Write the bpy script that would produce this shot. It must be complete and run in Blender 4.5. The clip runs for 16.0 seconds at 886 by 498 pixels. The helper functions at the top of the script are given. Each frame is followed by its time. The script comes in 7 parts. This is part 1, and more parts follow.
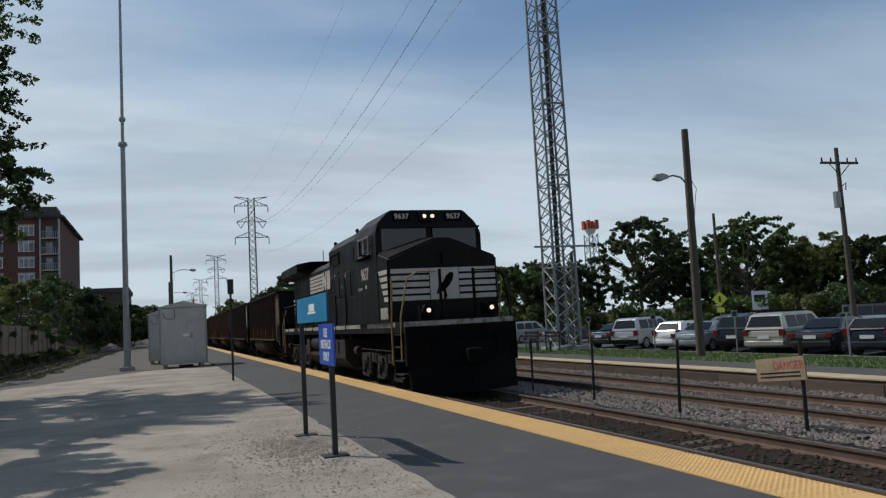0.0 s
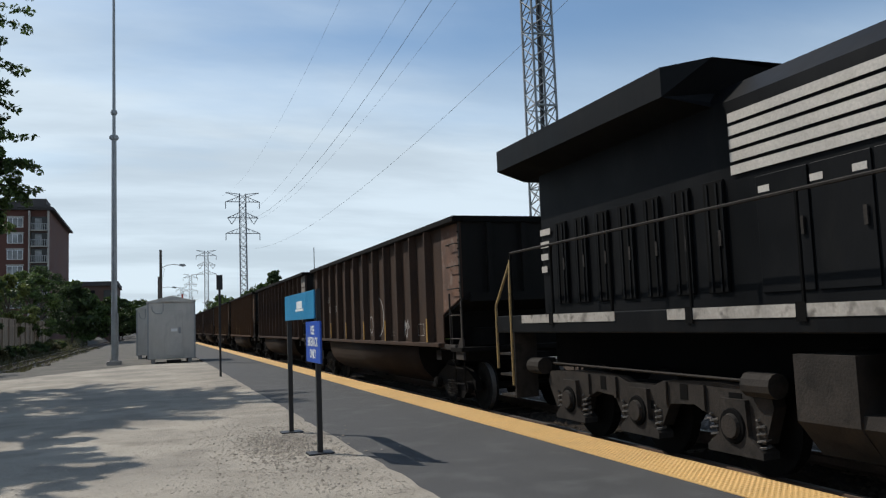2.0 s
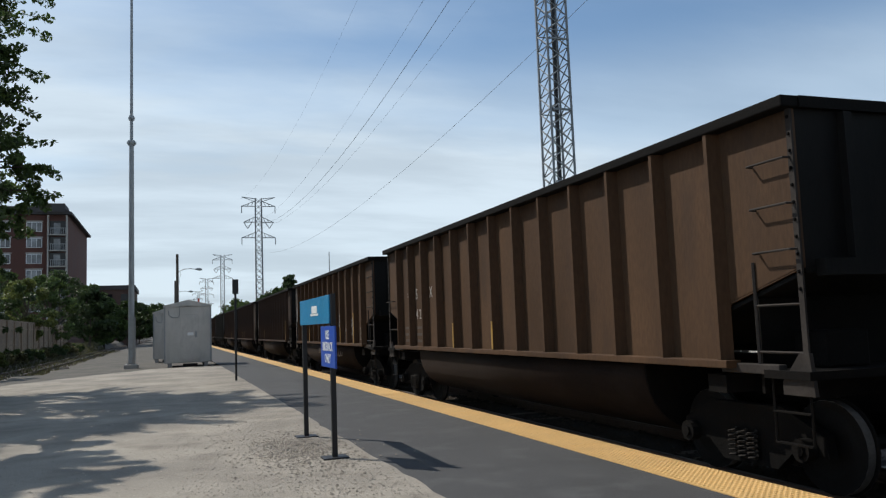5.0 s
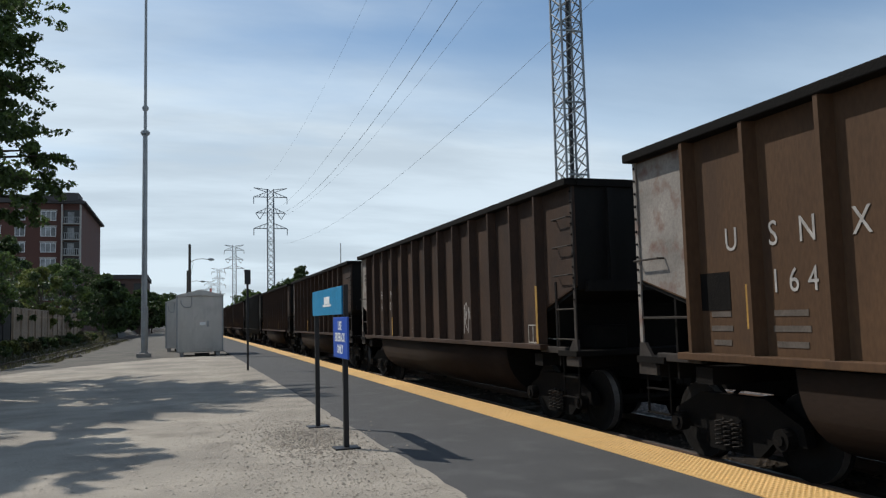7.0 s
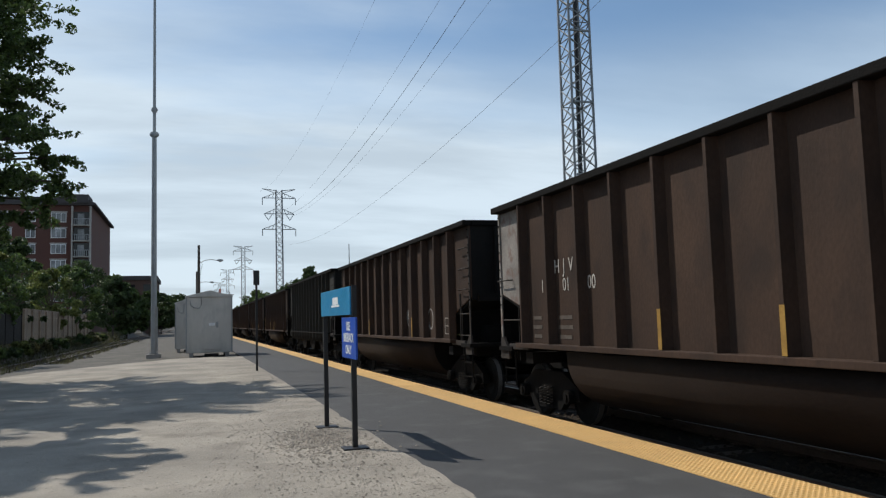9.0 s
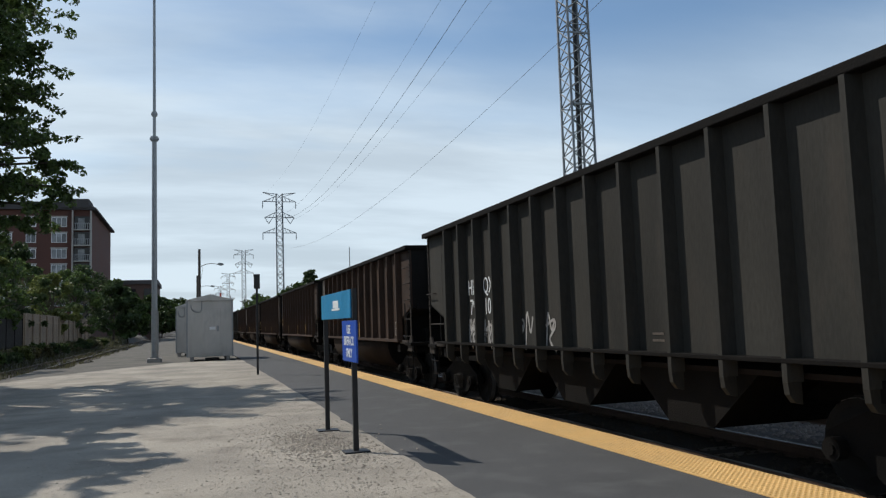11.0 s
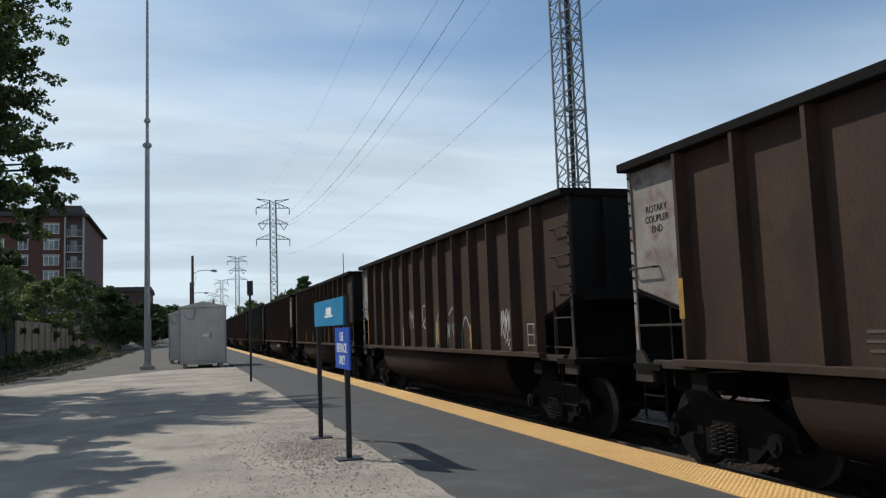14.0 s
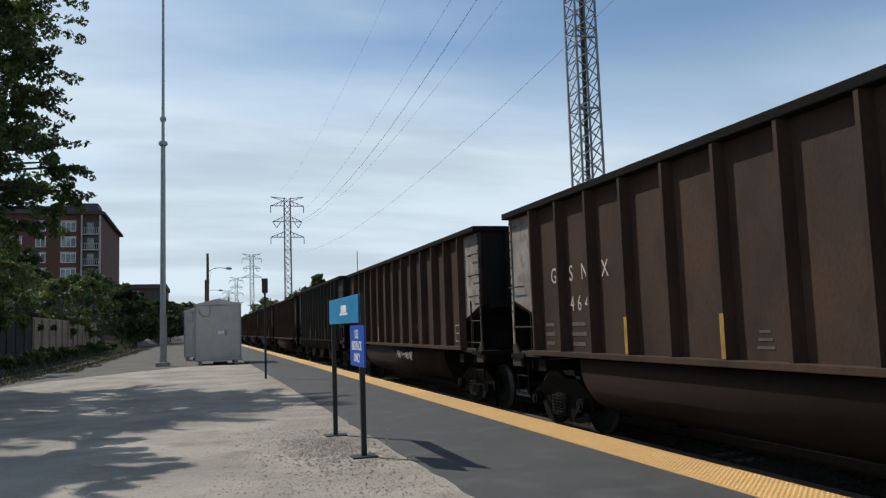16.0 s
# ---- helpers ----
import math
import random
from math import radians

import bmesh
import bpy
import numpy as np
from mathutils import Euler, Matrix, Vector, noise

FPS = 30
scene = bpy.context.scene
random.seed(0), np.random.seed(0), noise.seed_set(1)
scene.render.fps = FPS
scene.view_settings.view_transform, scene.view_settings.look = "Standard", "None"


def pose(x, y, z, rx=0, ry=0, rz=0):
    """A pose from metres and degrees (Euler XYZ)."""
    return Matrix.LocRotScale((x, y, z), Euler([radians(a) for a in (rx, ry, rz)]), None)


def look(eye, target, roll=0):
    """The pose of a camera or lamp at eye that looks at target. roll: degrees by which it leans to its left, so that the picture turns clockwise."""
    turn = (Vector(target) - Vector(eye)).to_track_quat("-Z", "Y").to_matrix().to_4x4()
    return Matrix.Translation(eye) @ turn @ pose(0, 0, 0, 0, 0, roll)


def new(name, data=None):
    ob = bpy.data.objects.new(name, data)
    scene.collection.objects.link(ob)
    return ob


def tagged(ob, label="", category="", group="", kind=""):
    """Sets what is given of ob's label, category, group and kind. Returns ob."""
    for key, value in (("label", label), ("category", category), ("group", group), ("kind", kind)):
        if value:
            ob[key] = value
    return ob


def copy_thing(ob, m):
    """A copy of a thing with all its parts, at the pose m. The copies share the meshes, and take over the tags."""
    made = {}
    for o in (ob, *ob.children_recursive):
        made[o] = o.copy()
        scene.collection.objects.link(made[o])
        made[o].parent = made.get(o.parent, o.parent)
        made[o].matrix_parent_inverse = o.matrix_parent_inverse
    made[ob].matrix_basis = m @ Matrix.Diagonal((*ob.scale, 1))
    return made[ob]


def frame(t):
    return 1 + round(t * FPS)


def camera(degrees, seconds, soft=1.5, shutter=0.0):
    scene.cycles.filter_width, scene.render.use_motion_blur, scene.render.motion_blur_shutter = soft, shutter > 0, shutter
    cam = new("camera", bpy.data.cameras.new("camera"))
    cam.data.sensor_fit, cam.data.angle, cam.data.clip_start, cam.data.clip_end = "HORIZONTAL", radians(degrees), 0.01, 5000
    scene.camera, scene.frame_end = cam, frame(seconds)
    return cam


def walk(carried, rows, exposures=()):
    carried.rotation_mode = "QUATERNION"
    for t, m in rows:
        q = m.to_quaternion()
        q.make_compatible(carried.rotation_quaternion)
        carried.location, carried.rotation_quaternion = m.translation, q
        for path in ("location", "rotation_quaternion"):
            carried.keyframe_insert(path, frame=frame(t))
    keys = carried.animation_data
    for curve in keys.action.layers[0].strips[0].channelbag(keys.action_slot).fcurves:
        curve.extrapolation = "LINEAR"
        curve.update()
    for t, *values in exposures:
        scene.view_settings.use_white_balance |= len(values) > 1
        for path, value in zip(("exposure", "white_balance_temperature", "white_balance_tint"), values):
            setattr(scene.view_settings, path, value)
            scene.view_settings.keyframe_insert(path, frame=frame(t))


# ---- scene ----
cam = camera(58.50, 16.0, soft=1.25)
PATH = [
    (0, pose(-0.006, 0.023, 1.602, 95.179, 3.249, -19.368)),
    (0.5, pose(0.001, 0.024, 1.607, 95.705, 2.864, -18.531)),
    (1, pose(0.018, 0.011, 1.600, 96.017, 2.096, -19.797)),
    (1.5, pose(0.020, 0.004, 1.603, 95.652, 2.185, -19.712)),
    (2, pose(0.019, -0.002, 1.599, 95.128, 2.223, -20.096)),
    (2.5, pose(0.017, -0.010, 1.596, 94.838, 2.105, -20.367)),
    (3, pose(0.012, -0.009, 1.602, 95.148, 1.906, -20.219)),
    (5.5, pose(0.021, -0.018, 1.609, 95.505, 1.972, -18.741)),
    (6, pose(-0.001, -0.012, 1.598, 95.176, 1.612, -18.616)),
    (6.5, pose(-0.004, -0.000, 1.606, 95.138, 1.559, -18.709)),
    (7, pose(-0.000, 0.000, 1.605, 94.950, 1.521, -18.271)),
    (7.5, pose(-0.008, -0.001, 1.603, 95.030, 1.373, -18.670)),
    (8, pose(-0.013, -0.009, 1.605, 94.810, 1.559, -18.293)),
    (8.5, pose(-0.016, -0.009, 1.602, 95.085, 1.545, -17.371)),
    (9, pose(-0.000, -0.012, 1.604, 94.987, 1.639, -17.658)),
    (11.5, pose(0.010, -0.011, 1.604, 95.281, 2.032, -17.656)),
    (12, pose(0.020, -0.009, 1.602, 95.226, 2.313, -18.997)),
    (12.5, pose(0.027, -0.009, 1.594, 95.052, 2.249, -18.130)),
    (13, pose(0.024, -0.004, 1.594, 94.881, 2.219, -18.645)),
    (13.5, pose(0.026, -0.006, 1.603, 95.157, 2.021, -18.642)),
    (14, pose(0.021, -0.005, 1.611, 95.606, 2.095, -18.024)),
    (14.5, pose(0.010, -0.001, 1.607, 96.135, 2.181, -17.532)),
    (15, pose(0.007, -0.000, 1.611, 95.489, 1.969, -17.778)),
    (15.5, pose(0.006, 0.006, 1.613, 95.276, 2.079, -17.234)),
    (16, pose(0.008, 0.009, 1.612, 95.500, 1.908, -17.045)),
]
walk(cam, PATH, [(0.0, -0.30), (0.8, -0.16), (1.4, 0.02), (2.6, 0.06), (5.5, 0.03), (16.0, 0.02)])

# ---- world and sun: late-morning sun from the far left, thin streaky cloud ----
SUN = Vector((-0.427, 0.481, 0.763))
world = bpy.data.worlds.new("sky")
scene.world = world
world.use_nodes = True
wn, wl = world.node_tree.nodes, world.node_tree.links
wn.clear()
sky = wn.new("ShaderNodeTexSky")
sky.sky_type, sky.sun_disc = "NISHITA", False
sky.sun_elevation, sky.sun_rotation = math.asin(SUN.z), math.atan2(SUN.x, SUN.y)
sky.air_density, sky.dust_density, sky.ozone_density = 1.0, 0.6, 1.5
tc = wn.new("ShaderNodeTexCoord")
sep = wn.new("ShaderNodeSeparateXYZ")
wl.new(tc.outputs["Generated"], sep.inputs[0])


def wmath(op, a, b, clamp=False):
    n = wn.new("ShaderNodeMath")
    n.operation, n.use_clamp = op, clamp
    for i, v in enumerate((a, b)):
        if isinstance(v, (int, float)):
            n.inputs[i].default_value = v
        else:
            wl.new(v, n.inputs[i])
    return n.outputs[0]


def wramp(value, stops):
    n = wn.new("ShaderNodeValToRGB")
    n.color_ramp.interpolation = "EASE"
    while len(n.color_ramp.elements) < len(stops):
        n.color_ramp.elements.new(0.5)
    for e, (p, v) in zip(n.color_ramp.elements, stops):
        e.position, e.color = p, (v, v, v, 1)
    wl.new(value, n.inputs[0])
    return n.outputs[0]


up = wmath("ADD", wmath("MAXIMUM", sep.outputs[2], 0.0), 0.16)
flat = wn.new("ShaderNodeCombineXYZ")
wl.new(wmath("DIVIDE", sep.outputs[0], up), flat.inputs[0])
wl.new(wmath("DIVIDE", sep.outputs[1], up), flat.inputs[1])


def wnoise(scale, stretch, turn, detail, shift=0.0):
    m = wn.new("ShaderNodeMapping")
    m.inputs["Rotation"].default_value = (0, 0, radians(turn))
    m.inputs["Scale"].default_value = stretch
    m.inputs["Location"].default_value = (shift, shift * 0.7, 0)
    wl.new(flat.outputs[0], m.inputs[0])
    n = wn.new("ShaderNodeTexNoise")
    n.inputs["Scale"].default_value, n.inputs["Detail"].default_value = scale, detail
    n.inputs["Roughness"].default_value = 0.55
    wl.new(m.outputs[0], n.inputs["Vector"])
    return n.outputs[0]


streaks = wnoise(0.8, (0.6, 1.1, 1), 28, 8, 3.1)
bands = wnoise(0.55, (0.5, 1.5, 1), 20, 3, 8.0)
low = wramp(sep.outputs[2], [(0.0, 1.0), (0.14, 0.90), (0.25, 0.50), (0.36, 0.08), (1.0, 0.0)])
amount = wmath("ADD", wmath("MULTIPLY", wramp(wmath("ADD", wmath("MULTIPLY", streaks, 0.6), wmath("MULTIPLY", bands, 0.4)), [(0.40, 0.0), (0.68, 1.0)]), 0.75), low, True)
shade = wramp(wnoise(1.3, (0.5, 1.3, 1), 14, 6, 1.3), [(0.38, 0.0), (0.66, 1.0)])
cloud = wn.new("ShaderNodeMix")
cloud.data_type = "RGBA"
cloud.inputs["A"].default_value, cloud.inputs["B"].default_value = (0.705, 0.82, 0.915, 1), (0.55, 0.645, 0.73, 1)
wl.new(shade, cloud.inputs["Factor"])
clear = wn.new("ShaderNodeMix")
clear.data_type, clear.blend_type = "RGBA", "MULTIPLY"
clear.inputs["Factor"].default_value = 1.0
wl.new(sky.outputs[0], clear.inputs["A"])
SKY = 0.097
clear.inputs["B"].default_value = (SKY * 0.86, SKY * 1.05, SKY * 1.14, 1)
both = wn.new("ShaderNodeMix")
both.data_type = "RGBA"
wl.new(wmath("MULTIPLY", amount, 0.93), both.inputs["Factor"])
wl.new(clear.outputs["Result"], both.inputs["A"])
wl.new(cloud.outputs["Result"], both.inputs["B"])
back = wn.new("ShaderNodeBackground")
wl.new(both.outputs["Result"], back.inputs[0])
wl.new(back.outputs[0], wn.new("ShaderNodeOutputWorld").inputs[0])

sun_data = bpy.data.lights.new("sun", "SUN")
sun_data.energy, sun_data.angle, sun_data.color = 3.7, radians(0.6), (1.0, 0.95, 0.87)
sun = new("sun", sun_data)
sun.matrix_world = look(SUN * 50, (0, 0, 0))

# ---- materials ----
def material(name, color, rough=0.7, metal=0.0, var=0.25, scale=4.0, fine=60.0, bump=0.15, dirt=None, dirt_amount=0.35, stretch=(1, 1, 1), per_object=0.0, tint=None, spec=0.5):
    """A weathered surface: two scales of variation, grain in the relief, and blotches of dirt with a shape of their own."""
    m = bpy.data.materials.new(name)
    m.use_nodes = True
    n, l = m.node_tree.nodes, m.node_tree.links
    p = n["Principled BSDF"]
    p.inputs["Metallic"].default_value = metal
    p.inputs["Specular IOR Level"].default_value = spec
    co = n.new("ShaderNodeTexCoord")
    mp = n.new("ShaderNodeMapping")
    mp.inputs["Scale"].default_value = stretch
    l.new(co.outputs["Object"], mp.inputs[0])

    def noise_at(s, detail=4):
        t = n.new("ShaderNodeTexNoise")
        t.inputs["Scale"].default_value, t.inputs["Detail"].default_value = s, detail
        l.new(mp.outputs[0], t.inputs["Vector"])
        return t.outputs[0]

    def mix(kind, fac, a, b):
        x = n.new("ShaderNodeMix")
        x.data_type, x.blend_type = "RGBA", kind
        for key, v in (("Factor", fac), ("A", a), ("B", b)):
            if isinstance(v, tuple):
                x.inputs[key].default_value = (*v, 1)[:4]
            elif isinstance(v, (int, float)):
                x.inputs[key].default_value = v
            else:
                l.new(v, x.inputs[key])
        return x.outputs["Result"]

    def span(v, a, b, lo, hi):
        r = n.new("ShaderNodeMapRange")
        for i, q in enumerate((a, b, lo, hi)):
            r.inputs[i + 1].default_value = q
        l.new(v, r.inputs[0])
        return r.outputs[0]

    big, small = noise_at(scale), noise_at(fine, 3)
    dark = tuple(c * (1 - var) for c in color)
    light = tuple(min(1, c * (1 + var)) for c in (tint or color))
    col = mix("MIX", span(big, 0.3, 0.7, 0, 1), dark, light)
    col = mix("MULTIPLY", 0.6, col, mix("MIX", span(small, 0.3, 0.7, 0, 1), (0.72, 0.72, 0.72), (1.12, 1.12, 1.12)))
    if dirt:
        col = mix("MIX", span(noise_at(scale * 2.3, 6), 0.52, 0.68, 0, dirt_amount), col, dirt)
    if per_object:
        oi = n.new("ShaderNodeObjectInfo")
        g = span(oi.outputs["Random"], 0, 1, 1 - per_object, 1 + per_object)
        cmb = n.new("ShaderNodeCombineXYZ")
        for i in range(3):
            l.new(g, cmb.inputs[i])
        col = mix("MULTIPLY", 1.0, col, cmb.outputs[0])
    l.new(col, p.inputs["Base Color"])
    l.new(span(big, 0.25, 0.75, max(0.04, rough - 0.1), min(1, rough + 0.1)), p.inputs["Roughness"])
    if bump:
        b = n.new("ShaderNodeBump")
        b.inputs["Strength"].default_value, b.inputs["Distance"].default_value = bump, 0.02
        l.new(small, b.inputs["Height"])
        l.new(b.outputs[0], p.inputs["Normal"])
    return m


def glow(name, color, strength):
    m = bpy.data.materials.new(name)
    m.use_nodes = True
    p = m.node_tree.nodes["Principled BSDF"]
    p.inputs["Base Color"].default_value = (*color, 1)
    p.inputs["Emission Color"].default_value, p.inputs["Emission Strength"].default_value = (*color, 1), strength
    return m


def gloss(name, color, rough=0.08, coat=0.0, metal=0.0):
    m = bpy.data.materials.new(name)
    m.use_nodes = True
    p = m.node_tree.nodes["Principled BSDF"]
    p.inputs["Base Color"].default_value = (*color, 1)
    p.inputs["Roughness"].default_value, p.inputs["Metallic"].default_value = rough, metal
    p.inputs["Coat Weight"].default_value = coat
    return m


ASPHALT = material("asphalt", (0.0534, 0.05251, 0.05251), 0.85, var=0.22, scale=0.8, fine=90, bump=0.4, dirt=(0.089, 0.089, 0.08722), dirt_amount=0.5)
YELLOW_TILE = material("yellow_tactile", (0.623, 0.3827, 0.1379), 0.6, var=0.1, scale=1.5, fine=40, bump=0.1, dirt=(0.4005, 0.2403, 0.0801), dirt_amount=0.3, per_object=0.06)
GRAVEL = material("crushed_limestone", (0.3026, 0.2697, 0.2225), 0.95, var=0.30, scale=0.55, fine=55, bump=0.7, dirt=(0.1691, 0.1469, 0.1202), dirt_amount=0.6)
POST_STONE = material("brown_gravel_stone", (0.25, 0.215, 0.175), 0.9, var=0.4, scale=9, fine=80, bump=0.3)
STONE = material("loose_stone", (0.3204, 0.2803, 0.2314), 0.9, var=0.5, scale=9, fine=80, bump=0.3)
BALLAST = material("ballast_bed", (0.05518, 0.0445, 0.03649), 0.95, var=0.35, scale=2.5, fine=24, bump=1.0, dirt=(0.02314, 0.01869, 0.01602))
OILY = material("oil_black_ballast", (0.027, 0.021, 0.016), 0.95, spec=0.1, var=0.35, scale=2.5, fine=24, bump=0.8)
BALLAST_DARK = material("oily_ballast_stone", (0.050, 0.039, 0.030), 0.9, spec=0.1, var=0.4, scale=6, fine=60, bump=0.3)
BALLAST_STONE = material("ballast_stone", (0.1691, 0.1424, 0.1246), 0.9, var=0.4, scale=6, fine=60, bump=0.3)
TIE = material("weathered_tie", (0.075, 0.055, 0.042), 0.9, var=0.3, scale=3, fine=50, bump=0.6, stretch=(0.3, 4, 4), per_object=0.25)
RAIL_SIDE = material("rusty_rail", (0.10, 0.062, 0.043), 0.8, var=0.25, scale=5, fine=60)
RAIL_TOP = material("worn_rail_head", (0.16, 0.145, 0.135), 0.5, 0.8, var=0.1, scale=5, fine=90, bump=0.05)
SOIL = material("bare_soil", (0.09345, 0.08277, 0.06853), 0.95, var=0.35, scale=0.6, fine=25, bump=0.8, dirt=(0.0445, 0.04895, 0.0267), dirt_amount=0.6)
GRASS = material("mown_grass", (0.08455, 0.1335, 0.0356), 0.9, var=0.3, scale=1.2, fine=70, bump=1.0, dirt=(0.1068, 0.1068, 0.0445), dirt_amount=0.4)
CONCRETE = material("old_concrete", (0.2937, 0.2759, 0.2536), 0.9, var=0.2, scale=1.5, fine=50, bump=0.4, dirt=(0.178, 0.1602, 0.1335))
TIMBER_EDGE = material("timber_edging", (0.085, 0.06, 0.045), 0.9, var=0.3, scale=2, fine=40, bump=0.5, stretch=(3, 0.4, 3), per_object=0.2)
BLACK_PAINT = material("sooty_black_paint", (0.0042, 0.0045, 0.0052), 0.5, spec=0.13, var=0.3, scale=1.5, fine=30, bump=0.05, dirt=(0.009, 0.0088, 0.0085), dirt_amount=0.5, stretch=(1, 1, 0.5))
BLACK_FLAT = material("dull_black", (0.004, 0.004, 0.004), 0.85, spec=0.08, var=0.3, scale=3, fine=30, bump=0.1)
GRIME = material("grimy_underframe", (0.026, 0.022, 0.019), 0.8, spec=0.2, var=0.35, scale=3, fine=40, bump=0.25, dirt=(0.009, 0.008, 0.007), dirt_amount=0.6)
# grime taken near black, so the colour holds the shade beneath the cars
CAR_GRIME_SHADE = material("grimy_underframe_in_shade", (0.007, 0.0062, 0.0056), 0.85, spec=0.1, var=0.35, scale=3, fine=40, bump=0.25, dirt=(0.013, 0.010, 0.008), dirt_amount=0.3)
# the car brown made darker, painting in the shade on the underside
TUB = material("underside_shade_brown", (0.0178, 0.01201, 0.009345), 0.8, spec=0.12, var=0.35, scale=1.2, fine=30, bump=0.12, dirt=(0.03204, 0.02314, 0.0178), dirt_amount=0.3, stretch=(1, 0.4, 1))
HOPPER_BLACK = material("sooty_hopper_black", (0.031, 0.029, 0.0245), 0.75, spec=0.2, var=0.3, scale=0.9, fine=26, bump=0.12, dirt=(0.055, 0.045, 0.036), dirt_amount=0.35, stretch=(1, 1, 0.35))
TEAL_SPRAY = material("pale_green_spray_paint", (0.24, 0.30, 0.27), 0.8, spec=0.2, var=0.2, scale=5, fine=30, bump=0)
LADDER = material("grubby_ladder_paint", (0.04, 0.034, 0.03), 0.8, spec=0.15, var=0.3, scale=3, fine=30, bump=0.1)
STEEL_DULL = material("rubbed_spring_steel", (0.11, 0.10, 0.09), 0.6, spec=0.3, var=0.2, scale=5, fine=40, bump=0.05)
# wheel steel, likewise darkened for the shade under the bodies
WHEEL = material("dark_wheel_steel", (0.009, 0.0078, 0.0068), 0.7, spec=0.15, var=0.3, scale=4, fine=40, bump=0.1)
WHITE_PAINT = material("chalky_white_paint", (0.45, 0.415, 0.37), 0.6, var=0.08, scale=1.2, fine=40, bump=0.05, dirt=(0.30, 0.27, 0.235), dirt_amount=0.4)
STRIPE_WHITE = material("weathered_sill_white", (0.3204, 0.2937, 0.2581), 0.7, var=0.25, scale=2.4, fine=30, bump=0.05, dirt=(0.0534, 0.0445, 0.03827), dirt_amount=0.9)
FADED = material("faded_stencil", (0.10, 0.082, 0.068), 0.8, spec=0.2, var=0.2, scale=6, fine=40, bump=0)
FAR_STRIP = material("faded_far_strip", (0.445, 0.3427, 0.2047), 0.7, var=0.12, scale=1.2, fine=40, bump=0.1, dirt=(0.267, 0.2136, 0.1424), dirt_amount=0.4)
CHALK = material("faded_spray_paint", (0.34, 0.32, 0.30), 0.8, spec=0.2, var=0.25, scale=5, fine=30, bump=0)
RAIL_YELLOW = material("yellow_grab_paint", (0.26, 0.17, 0.06), 0.6, var=0.2, scale=6, fine=40, bump=0.05, dirt=(0.05, 0.04, 0.03), dirt_amount=0.6)
REFLECTOR = material("yellow_reflector", (0.3204, 0.178, 0.03115), 0.6, var=0.3, scale=4, fine=40, bump=0.02, dirt=(0.267, 0.1424, 0.0267))
CAR_BROWN = material("weathered_freight_brown", (0.04717, 0.0283, 0.01976), 0.72, spec=0.2, var=0.28, scale=0.9, fine=26, bump=0.12, dirt=(0.02403, 0.01647, 0.01291), dirt_amount=0.6, stretch=(1, 1, 0.6), tint=(0.04895, 0.02848, 0.01887))
CAR_GOLD = material("sun_faded_freight_brown", (0.07654, 0.04138, 0.02136), 0.72, spec=0.2, var=0.25, scale=0.9, fine=26, bump=0.12, dirt=(0.0445, 0.0267, 0.0178), dirt_amount=0.5, stretch=(1, 1, 0.35))
# car ends face away from the sun; near-black colour paints that shade in
END_SHADE = material("freight_end_shade", (0.007, 0.0064, 0.0058), 0.75, spec=0.2, var=0.3, scale=0.9, fine=26, bump=0.12, dirt=(0.016, 0.013, 0.011), dirt_amount=0.35, stretch=(1, 1, 0.35))
RUST = material("rust_bloom", (0.1157, 0.05785, 0.0356), 0.9, var=0.35, scale=2, fine=30, bump=0.2, dirt=(0.178, 0.1424, 0.1157), dirt_amount=0.5)
PALE_END = material("chalked_end_panel", (0.2225, 0.2003, 0.178), 0.85, var=0.3, scale=1.6, fine=30, bump=0.15, dirt=(0.1246, 0.05785, 0.04005), dirt_amount=0.8)
COAL = material("coal_load", (0.015, 0.015, 0.016), 0.7, var=0.4, scale=5, fine=30, bump=1.0)
STEEL = material("galvanised_steel", (0.30, 0.31, 0.315), 0.5, 0.6, var=0.15, scale=3, fine=50, bump=0.05)
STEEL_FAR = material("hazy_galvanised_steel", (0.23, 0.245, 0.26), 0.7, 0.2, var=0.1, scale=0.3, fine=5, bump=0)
ALUMINIUM = material("brushed_aluminium_sheet", (0.48, 0.46, 0.43), 0.45, 0.55, var=0.15, scale=1.2, fine=60, bump=0.08, dirt=(0.33, 0.32, 0.30), dirt_amount=0.5, stretch=(1, 1, 0.4))
POST_BLACK = material("black_steel_post", (0.009, 0.009, 0.01), 0.5, var=0.2, scale=5, fine=60, bump=0.05)
SIGN_CYAN = material("teal_sign_face", (0.015, 0.22, 0.42), 0.45, var=0.06, scale=2, fine=30, bump=0)
SIGN_BLUE = material("royal_blue_sign_face", (0.01, 0.07, 0.40), 0.45, var=0.06, scale=2, fine=30, bump=0)
SIGN_WHITE = material("white_sign_vinyl", (0.75, 0.76, 0.76), 0.5, var=0.04, scale=3, fine=30, bump=0)
SIGN_CREAM = material("faded_danger_board", (0.30, 0.23, 0.145), 0.8, var=0.15, scale=3, fine=30, bump=0.1)
SIGN_RED = material("faded_red_letter", (0.38, 0.07, 0.04), 0.7, var=0.15, scale=3, fine=30, bump=0)
SIGN_YELLOW = material("fluorescent_yellow_sign", (0.70, 0.75, 0.05), 0.5, var=0.05, scale=3, fine=30, bump=0)
WOOD_POLE = material("creosoted_pole", (0.085, 0.068, 0.055), 0.9, var=0.3, scale=3, fine=40, bump=0.4, stretch=(4, 4, 0.3))
FENCE_WOOD = material("weathered_fence_board", (0.2937, 0.2225, 0.1602), 0.9, var=0.25, scale=3, fine=40, bump=0.3, stretch=(4, 4, 0.4), per_object=0.15)
